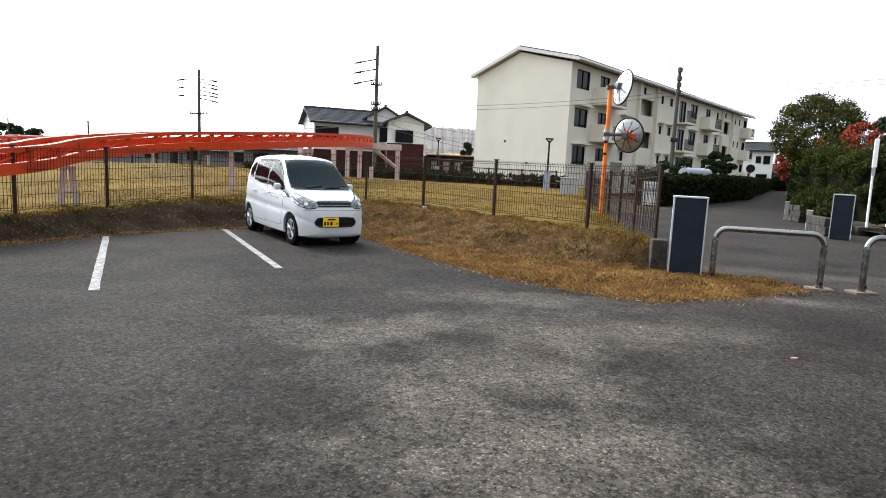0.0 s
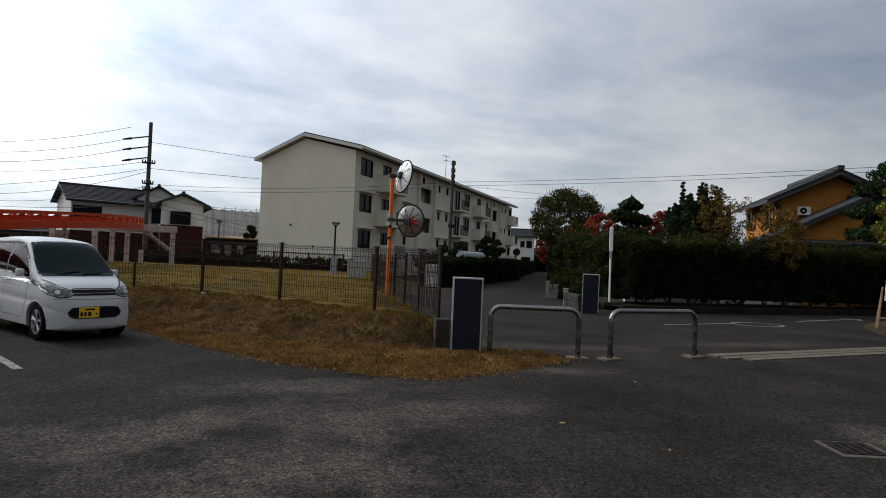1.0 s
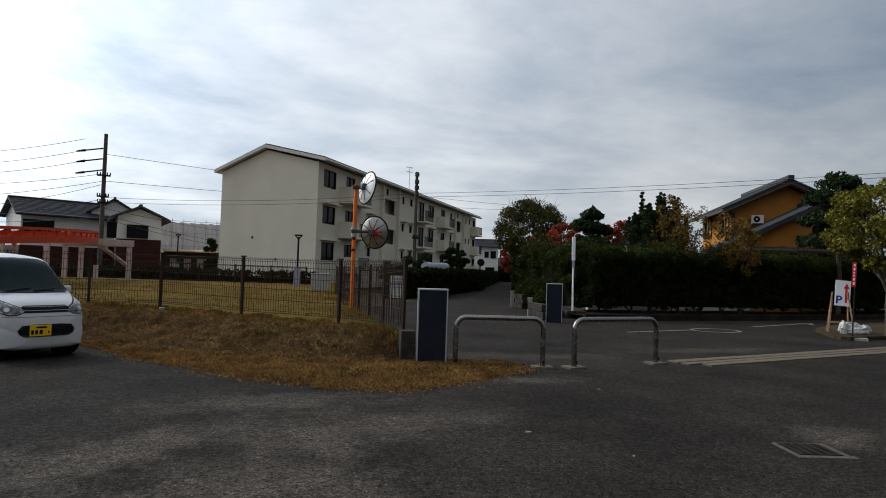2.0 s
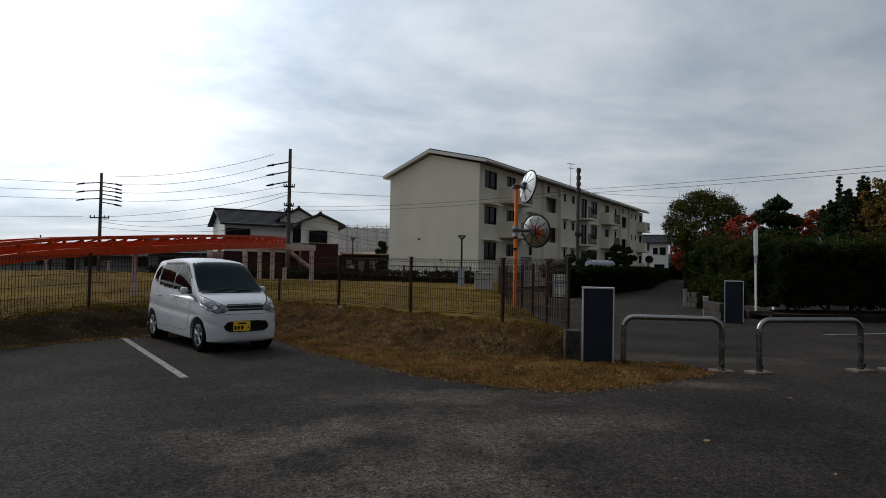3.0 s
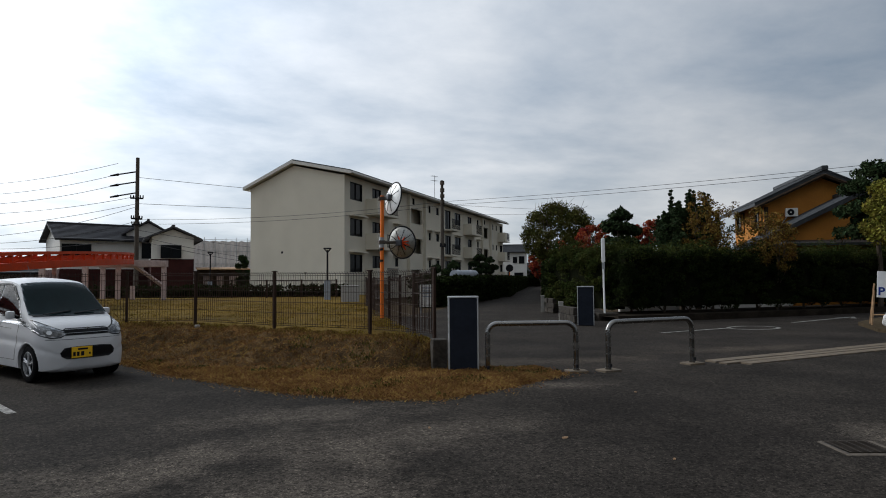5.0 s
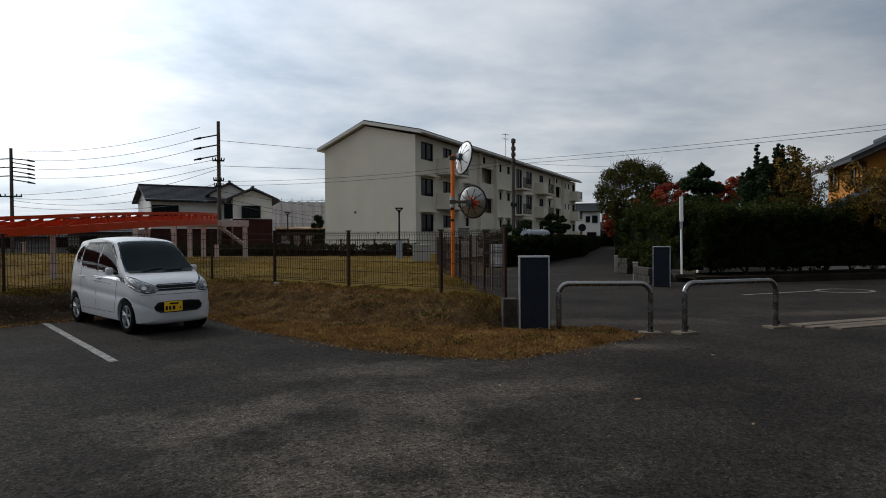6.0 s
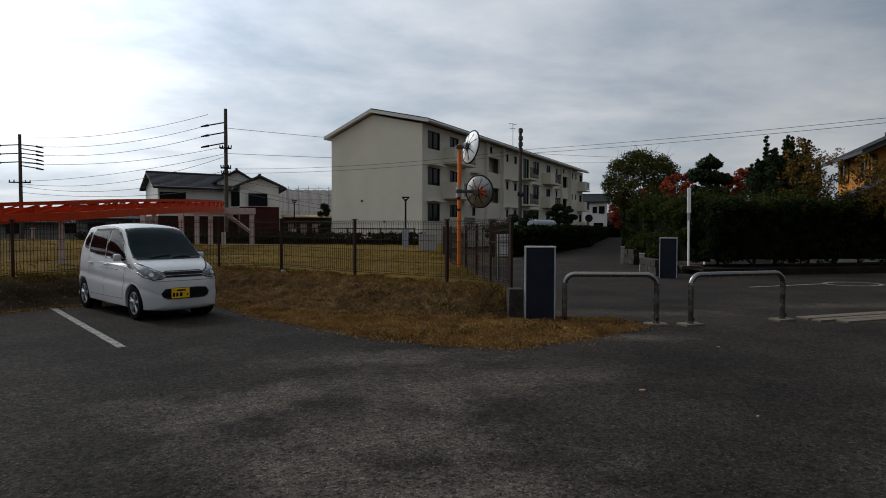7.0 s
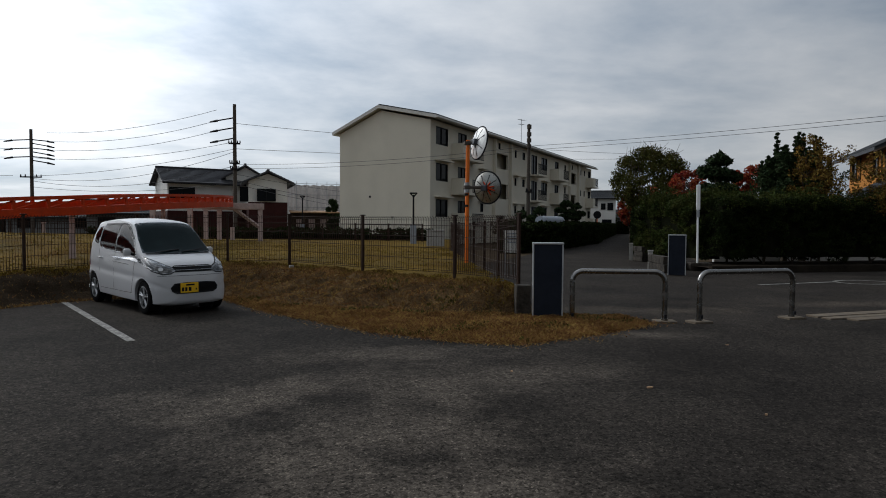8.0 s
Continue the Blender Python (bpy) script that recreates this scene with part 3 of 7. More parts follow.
def gutter():
    """Concrete gutter strips with two slots along the car park's rim."""
    g = thing("concrete_gutter", "pale concrete gutter with two dark slots along the road", "gutter", kind="structure")
    a, b = Vector((8.4, 8.52, 0)), Vector((34, 11.95, 0))
    d = (b - a).normalized()
    rot = Matrix.Translation(a) @ d.to_track_quat("X", "Z").to_matrix().to_4x4()
    y = 0.0
    for w in (0.22, 0.18, 0.24):
        bm = bmesh.new()
        box(bm, (0, -w / 2, -0.06), (1.97, w / 2, 0.018), bevel=0.008)
        me = finish(bm, M["gutter"], name="kerb_block")
        for i in range(14):
            jig = random.Random(i + int(w * 100)).uniform(-0.006, 0.006)
            share("kerb_block", me, g, rot @ Matrix.Translation((i * 1.985 + (0.0 if y else 0.3), y + w / 2 + jig, jig * 0.4)))
        y += w + 0.05


gutter()

bm = bmesh.new()
dr = thing("drain_grate", "rusty iron drain grate set in a worn concrete frame", "drain", pose(5.38, 4.12, 0.0, 0, 0, -20) @ Matrix.Scale(0.78, 4))
box(bm, (-0.33, -0.34, -0.05), (0.37, -0.25, 0.006), bevel=0.004)
box(bm, (-0.30, 0.25, -0.05), (0.33, 0.275, 0.006))
box(bm, (-0.33, -0.248, -0.05), (-0.27, 0.248, 0.006))
box(bm, (0.27, -0.248, -0.05), (0.33, 0.248, 0.006))
part("frame", bm, M["drain_concrete"], dr, "worn concrete frame")
# black sheet in place of the shaded pit below the bars
bm = bmesh.new()
box(bm, (-0.265, -0.245, -0.04), (0.265, 0.245, 0.004))
part("backing", bm, M["dark"], dr)
bm = bmesh.new()
box(bm, (-0.25, -0.007, 0.004), (0.25, 0.007, 0.014))
me = finish(bm, M["iron"], name="bar")
for i in range(11):
    share("bar", me, dr, Matrix.Translation((0, -0.225 + i * 0.045, 0)))
bm = bmesh.new()
box(bm, (-0.009, -0.24, 0.004), (0.009, 0.24, 0.0125))
me = finish(bm, M["iron"], name="cross_bar")
for i in range(5):
    share("cross_bar", me, dr, Matrix.Translation((-0.22 + i * 0.11, 0, 0)))

# low kerb and planting bed under the hedge across the road
bm = bmesh.new()
KERB = [Vector((12.6, 18.05)), Vector((16, 18.0)), Vector((22, 18.2)), Vector((30, 18.9)), Vector((45, 21.5))]
for a, b in zip(KERB, KERB[1:]):
    d = (b - a).normalized()
    s = Vector((-d.y, d.x))
    v = [bm.verts.new((*q, z)) for z in (-0.03, 0.22) for q in (a, b, b + s * 0.18, a + s * 0.18)]
    for f in ((0, 1, 5, 4), (1, 2, 6, 5), (2, 3, 7, 6), (3, 0, 4, 7), (4, 5, 6, 7)):
        bm.faces.new([v[k] for k in f])
solo("kerb", bm, M["soil"], "low dark earth kerb under the roadside hedge", "kerb", kind="structure")


# ---- apartment block ----
def window_unit(parent, name, w, h, m, frame_mat="dark", sash=2, glass="glass_dark", depth=0.12):
    """A window set into a wall that faces -y: frame, panes and sill; origin at its lower left outer corner."""
    bm = bmesh.new()
    t = 0.04
    box(bm, (0, -0.02, 0), (t, depth, h))
    box(bm, (w - t, -0.02, 0), (w, depth, h))
    box(bm, (t, -0.02, h - t), (w - t, depth, h))
    box(bm, (t, -0.02, 0), (w - t, depth, t))
    for i in range(1, sash):
        x = w * i / sash
        box(bm, (x - t / 2, 0.0, t), (x + t / 2, depth * 0.8, h - t))
    win = part(name, bm, M[frame_mat], parent, m=m)
    for i in range(sash):
        bm = bmesh.new()
        a, b = w * i / sash + t / 2, w * (i + 1) / sash - t / 2
        box(bm, (a, depth * 0.45 + 0.01 * i, t * 0.9), (b, depth * 0.45 + 0.012 + 0.01 * i, h - t * 0.9))
        part("pane", bm, M[glass], win)
    return win


def wall_with_holes(bm, length, z0, z1, holes, y0, y1):
    """A wall along x with rectangular openings (x0, x1, z0, z1) that go through it."""
    xs = sorted({0.0, length, *[h[0] for h in holes], *[h[1] for h in holes]})
    for a, b in zip(xs, xs[1:]):
        mid = (a + b) / 2
        cuts = sorted((h[2], h[3]) for h in holes if h[0] < mid < h[1])
        z = z0
        for lo, hi in cuts:
            if lo > z:
                box(bm, (a, y0, z), (b, y1, lo))
            z = hi
        if z < z1:
            box(bm, (a, y0, z), (b, y1, z1))
    bmesh.ops.remove_doubles(bm, verts=bm.verts, dist=0.0005)


def apartment():
    ang = radians(90 - 39.1)
    m0 = Matrix.Translation((7.63, 42.3, 0)) @ Matrix.Rotation(ang, 4, "Z")
    # local frame: x along the long side, y to the back, the gable at x = 0
    A = thing("apartment_building", "three-storey cream-painted apartment block with small balconies", "apartment building", m0)
    LEN, DEP, EAVE_F, EAVE_B, RIDGE, RY = 43.6, 7.7, 8.75, 8.15, 9.75, 4.05
    tops = (8.38, 5.83, 3.28)
    holes, wins = [], []
    for zt in tops:
        for u0, u1, h in ((0.8, 2.65, 1.25), (23.5, 25.4, 1.25)):
            holes.append((u0, u1, zt - h, zt))
            wins.append((u0, u1, zt - h, zt, 2, "window"))
        for u0, u1 in ((4.3, 5.8), (20.5, 22.2), (28.0, 29.4), (42.0, 43.2)):
            holes.append((u0, u1, zt - 1.9, zt))
            wins.append((u0, u1, zt - 1.9, zt, 2, "balcony_door"))
        for u0, u1 in ((8.4, 9.0), (16.0, 16.5), (18.0, 18.7), (31.6, 32.2), (38.2, 38.8), (40.0, 40.5)):
            holes.append((u0, u1, zt - 0.75, zt - 0.05))
            wins.append((u0, u1, zt - 0.75, zt - 0.05, 1, "window"))
    recess = []
    for zt in (7.65, 5.05):
        for u0, u1 in ((11.2, 14.4), (34.0, 36.5)):
            recess.append((u0, u1, zt - 1.3, zt))
    for u0, u1 in ((11.8, 13.9), (34.2, 36.3)):
        recess.append((u0, u1, 0.1, 2.3))
        holes.append((u0 + 0.3, u0 + 0.8, 8.0, 8.55))
        wins.append((u0 + 0.3, u0 + 0.8, 8.0, 8.55, 1, "window"))
    bm = bmesh.new()
    wall_with_holes(bm, LEN, 0.0, EAVE_F, holes + recess, 0.0, 0.18)
    part("front_wall", bm, M["cream"], A)
    bm = bmesh.new()
    prism(bm, [(0.182, 0), (DEP, 0), (DEP, EAVE_B), (RY, RIDGE - 0.12), (0.182, EAVE_F)], "x", 0.0, 0.2)
    part("gable_wall", bm, M["cream"], A)
    bm = bmesh.new()
    prism(bm, [(0.182, 0), (DEP, 0), (DEP, EAVE_B), (RY, RIDGE - 0.12), (0.182, EAVE_F)], "x", LEN - 0.2, LEN)
    part("gable_wall", bm, M["cream"], A)
    bm = bmesh.new()
    box(bm, (0.2, DEP - 0.2, 0), (LEN - 0.2, DEP, EAVE_B))
    part("back_wall", bm, M["cream"], A)
    bm = bmesh.new()
    box(bm, (0.2, 0.85, 0), (LEN - 0.2, 0.95, EAVE_F - 0.05))
    part("inner_wall", bm, M["cream"], A)
    # roof slab with a thick fascia
    bm = bmesh.new()
    t = 0.22
    prism(bm, [(-0.62, EAVE_F - 0.02), (RY, RIDGE), (DEP + 0.45, EAVE_B - 0.1), (DEP + 0.45, EAVE_B - 0.1 + t), (RY, RIDGE + t), (-0.62, EAVE_F - 0.02 + t)], "x", -0.35, LEN + 0.5)
    part("roof", bm, M["trim_white"], A, "pale flat-pitched roof slab")
    bm = bmesh.new()
    prism(bm, [(-0.55, EAVE_F + 0.204), (RY, RIDGE + t + 0.004), (DEP + 0.4, EAVE_B - 0.1 + t + 0.006), (DEP + 0.4, EAVE_B + t - 0.02), (RY, RIDGE + t + 0.09), (-0.55, EAVE_F + 0.29)], "x", -0.22, LEN + 0.4)
    part("roofing", bm, M["roof_grey"], A, "grey roof covering")
    bm = bmesh.new()
    rod(bm, (-0.35, -0.7, EAVE_F + 0.06), (LEN + 0.5, -0.7, EAVE_F + 0.06), 0.07, seg=8)
    part("gutter", bm, M["trim_white"], A)
    for u0, u1, z0, z1, n, nm in wins:
        window_unit(A, nm, u1 - u0, z1 - z0, Matrix.Translation((u0, 0.03, z0)), sash=n)
    # hoods over the windows
    bm = bmesh.new()
    box(bm, (0, -0.45, 0), (2.2, 0, 0.09), bevel=0.01)
    hood = finish(bm, M["cream"], name="hood")
    for zt in tops[1:]:
        for u in (0.65, 8.0, 15.6, 17.6, 23.35, 31.2):
            share("hood", hood, A, Matrix.Translation((u, -0.003, zt + 0.12)) @ Matrix.Diagonal((1 if u in (0.65, 23.35) else 0.6, 1, 1, 1)))
    # balconies: slab, solid side panel, railing
    for zt in tops:
        z = zt - 2.0
        for u0, u1, solid in ((3.2, 7.0, 0), (19.9, 22.6, 2), (26.4, 30.4, 0), (40.9, 43.55, 1)):
            b = thing("balcony", "", "")
            for key in ("label", "category"):
                if key in b:
                    del b[key]
            b.parent = A
            bm = bmesh.new()
            box(bm, (u0, -1.0, z - 0.14), (u1, -0.003, z), bevel=0.012)
            part("slab", bm, M["cream"], b)
            if solid != 2:
                bm = bmesh.new()
                box(bm, (u0, -0.98, z), (u0 + (u1 - u0) * 0.42, -0.88, z + 1.05))
                box(bm, (u0, -0.878, z), (u0 + 0.1, -0.003, z + 1.05))
                part("parapet", bm, M["cream"], b)
            bm = bmesh.new()
            x0 = u0 + ((u1 - u0) * 0.42 + 0.02 if solid != 2 else 0.05)
            box(bm, (x0, -0.95, z + 1.0), (u1 - 0.02, -0.9, z + 1.05))
            box(bm, (x0, -0.95, z + 0.08), (u1 - 0.02, -0.9, z + 0.12))
            k = x0
            while k < u1 - 0.05:
                box(bm, (k, -0.935, z + 0.12), (k + 0.025, -0.915, z + 1.0))
                k += 0.12
            part("railing", bm, M["dark"], b)
    # stair bay ribs, pipes
    for u in (10.9, 14.6, 33.2, 36.9, 19.4, 38.0):
        bm = bmesh.new()
        if u in (19.4, 38.0):
            rod(bm, (u, -0.06, 0.1), (u, -0.06, EAVE_F), 0.05, seg=8)
            part("downpipe", bm, M["trim_white"], A)
        else:
            box(bm, (u, -0.28, 0.05), (u + 0.22, -0.003, EAVE_F - 0.02))
            part("rib", bm, M["cream"], A)
    bm = bmesh.new()
    for u, z in ((0.0, 0.0), (3.2, 1.5)):
        box(bm, (-0.02, 3.0 + u * 0.6, 1.9 + z), (-0.003, 3.15 + u * 0.6, 2.05 + z))
    part("vent", bm, M["dark"], A)


apartment()


def tv_aerial(x, y, z, h, name="tv_aerial"):
    t = thing(name, "thin metal television aerial on a roof", "aerial", pose(x, y, z, 0, 0, 30))
    bm = bmesh.new()
    rod(bm, (0, 0, -0.2), (0, 0, h), 0.03, seg=6)
    part("mast", bm, M["galv"], t)
    bm = bmesh.new()
    for zz, w in ((h - 0.1, 1.1), (h - 0.6, 0.8)):
        rod(bm, (-w / 2, 0, zz), (w / 2, 0, zz), 0.02, seg=5)
        for k in range(6):
            x0 = -w / 2 + w * k / 5
            rod(bm, (x0, -0.25, zz), (x0, 0.25, zz), 0.012, seg=4)
    part("elements", bm, M["galv"], t)


tv_aerial(22.4, 66.9, 9.9, 3.4)


# ---- houses behind the lawn ----
def gable_house(name, label, m, w, d, eave, ridge, over=0.5, lower=None, wins=(), wall="white", roof="roof_dark", side_wins=()):
    """A house with its eaves along x: front wall faces -y."""
    H = thing(name, label, "house", m)
    z0 = 0.0
    if lower:
        bm = bmesh.new()
        box(bm, (-0.03, -0.03, 0), (w + 0.03, d + 0.03, lower), bevel=0.01)
        part("lower_wall", bm, M["red_wall"], H, "dark red clad lower storey")
        z0 = lower + 0.001
    bm = bmesh.new()
    prism(bm, [(0, z0), (d, z0), (d, eave), (d / 2, ridge - 0.1), (0, eave)], "x", 0, w)
    part("wall", bm, M[wall], H)
    bm = bmesh.new()
    t = 0.16
    k = (ridge - eave) / (d / 2)
    prism(bm, [(-over, eave - k * over + 0.03), (d / 2, ridge), (d + over, eave - k * over + 0.03), (d + over, eave - k * over + t), (d / 2, ridge + t), (-over, eave - k * over + t)], "x", -over, w + over)
    rf = part("roof", bm, M[roof], H, "dark tiled roof")
    bm = bmesh.new()
    box(bm, (-over, d / 2 - 0.12, ridge + t - 0.02), (w + over, d / 2 + 0.12, ridge + t + 0.1), bevel=0.03)
    part("ridge_cap", bm, M[roof], rf)
    bm = bmesh.new()
    box(bm, (-over, -over - 0.09, eave - k * over - 0.04), (w + over, -over - 0.002, eave - k * over + 0.08))
    part("gutter", bm, M["dark"], H)
    # tile courses on the front slope
    ln = math.hypot(d / 2 + over, (d / 2 + over) * k)
    bm = bmesh.new()
    n = int(ln / 0.3)
    for i in range(1, n):
        f = i / n
        y = -over + (d / 2 + over) * f
        z = eave - k * over + t + (d / 2 + over) * k * f
        box(bm, (-over, y - 0.03, z - 0.005), (w + over, y + 0.03, z + 0.03))
    part("tile_course", bm, M[roof], rf)
    for x, z, ww, hh in wins:
        window_unit(H, "window", ww, hh, Matrix.Translation((x, -0.07, z)), sash=2, depth=0.1)
    for y, z, ww, hh in side_wins:
        window_unit(H, "window", ww, hh, Matrix.Translation((w + 0.07, y, z)) @ Matrix.Rotation(radians(90), 4, "Z"), sash=2, depth=0.1)
    return H


p = polar(-12.45, 62)
gable_house("house", "two-storey white house with a dark tiled roof behind the ride track", pose(p.x, p.y, 0, 0, 0, 23), 6.7, 6.0, 5.3, 6.6, lower=2.6, wins=((0.12, 3.62, 2.25, 1.15), (0.6, 0.7, 2.0, 1.3)))
p = polar(-6.25, 57)
gable_house("house", "white house with a dark red lower storey and gable end", pose(p.x + 0.34, p.y, 0, 0, 0, 98) @ Matrix.Translation((0, -3.25, 0)), 7.0, 3.25, 5.2, 5.95, lower=3.35, over=0.6)
p = polar(-7.2, 66)
gable_house("house", "white gabled house with dark barge boards between its neighbours", pose(p.x + 3.2, p.y - 2, 0, 0, 0, 96) @ Matrix.Translation((0, 0, 0)), 7.0, 3.6, 5.9, 7.0, lower=2.8, over=0.4)
p = polar(-5.95, 56.9)
g = thing("gable_window", "dark wide window in the white gable wall", "window", pose(p.x, p.y, 0, 0, 0, 6))
g.name = "window_2"
g["kind"] = "structure"
window_unit(g, "window_frame", 1.6, 1.1, Matrix.Translation((0.72, -0.12, 3.42)), sash=2, depth=0.1)
window_unit(g, "window_frame", 0.8, 1.3, Matrix.Translation((-0.72, 1.0, 3.4)), sash=1, depth=0.1)

# low far houses and sheds seen under the track
for az, d, w, dp, e, r, rot, lab in ((-20.5, 74, 9, 6, 2.0, 2.9, 4, "low far house with a grey roof"), (-27.5, 80, 11, 7, 2.0, 2.7, -6, "low far house with a grey roof"), (-15.9, 70, 6.5, 5, 2.5, 3.6, 10, "low far house with a blue-grey roof"),
                                      (-34, 85, 10, 7, 1.9, 2.6, 0, "low far house with a grey roof")):
    p = polar(az, d)
    gable_house("far_house", lab, pose(p.x - w / 2, p.y, 0, 0, 0, rot), w, dp, e, r, roof="roof_grey", wall="far_wall", wins=((1.0, 0.9, 1.6, 1.1), (w - 3, 0.9, 1.6, 1.1)))


def scaffold():
    p = polar(-2.7, 92)
    S = thing("scaffolded_building", "building wrapped in white scaffold sheeting", "building", pose(p.x, p.y, 0, 0, 0, 6))
    W, H = 8.6, 7.0
    bm = bmesh.new()
    box(bm, (0.6, 0.6, 0), (W - 0.6, 6, H - 0.6))
    part("wall", bm, M["white"], S)
    rnd = random.Random(5)
    for side in range(2):
        n = 6 if side == 0 else 4
        for i in range(n):
            bm = bmesh.new()
            wd = W / 6
            q = 8
            V = [[bm.verts.new((x * wd / q + 0.01, 0.12 * math.sin(x * 1.9 + i) * (0.3 + 0.1 * z) + rnd.uniform(-0.03, 0.03), H * z / 6 + (0.0 if z else 0.4) + (0.06 * math.sin(x + i) if z == 6 else 0))) for z in range(7)] for x in range(q + 1)]
            for x in range(q):
                for z in range(6):
                    bm.faces.new((V[x][z], V[x + 1][z], V[x + 1][z + 1], V[x][z + 1]))
            part("sheet", bm, M["sheet"], S, m=Matrix.Translation((i * wd, 0, 0)) if side == 0 else Matrix.Translation((W, i * wd, 0)) @ Matrix.Rotation(radians(90), 4, "Z"))
    for i in range(7):
        bm = bmesh.new()
        rod(bm, (i * W / 6, -0.06, 0), (i * W / 6, -0.06, H + 0.5), 0.04, seg=6)
        part("pole", bm, M["galv"], S)
    for z in (2.0, 3.8, 5.6, 7.2):
        bm = bmesh.new()
        rod(bm, (-0.2, -0.11, z), (W + 0.2, -0.11, z), 0.03, seg=6)
        part("pole", bm, M["galv"], S)


scaffold()


def lean_to_shed():
    """A long open shed with a thin ochre roof edge."""
    p = polar(-2.4, 56)
    S = thing("open_shed", "long dark open shed with a thin ochre roof behind the lawn", "shed", pose(p.x, p.y, 0, 0, 0, 4))
    bm = bmesh.new()
    prism(bm, [(-0.6, 2.42), (3.0, 2.62), (3.0, 2.7), (-0.6, 2.5)], "x", 0, 4.3)
    part("roof", bm, M["timber"], S, "thin ochre roof")
    bm = bmesh.new()
    box(bm, (0.1, 2.6, 0), (4.2, 2.7, 2.55))
    part("back_wall", bm, M["dark_timber"], S)
    bm = bmesh.new()
    box(bm, (-0.05, -0.05, 0), (0.05, 0.05, 2.43))
    me = finish(bm, M["dark_timber"], name="post")
    for i in range(5):
        share("post", me, S, Matrix.Translation((0.2 + i * 0.98, -0.3, 0)))
    for x0, w in ((0.6, 0.8), (1.7, 0.6), (2.8, 1.0)):
        bm = bmesh.new()
        box(bm, (x0, 2.5, 0.9), (x0 + w, 2.595, 1.9))
        part("panel", bm, M["pink_post"], S)


lean_to_shed()

# far white house at the end of the lane
p = polar(24.45, 104)
gable_house("house", "white two-storey house beyond the end of the apartment block", pose(p.x, p.y, 0, 0, 0, -25.5), 4.5, 6, 5.9, 7.0, over=0.45, roof="roof_grey", wins=((2.2, 4.0, 0.7, 1.0), (3.2, 3.9, 0.9, 1.2), (2.4, 1.2, 1.5, 1.2)))
for az, d, w in ((26.3, 112, 6), (27.4, 125, 7), (25.6, 128, 8)):
    p = polar(az, d)
    gable_house("far_house", "distant low house at the end of the lane", pose(p.x, p.y, 0, 0, 0, -28), w, 5, 2.8, 4.0, roof="roof_grey", wall="far_wall", wins=((0.8, 1.0, 1.5, 1.1),))


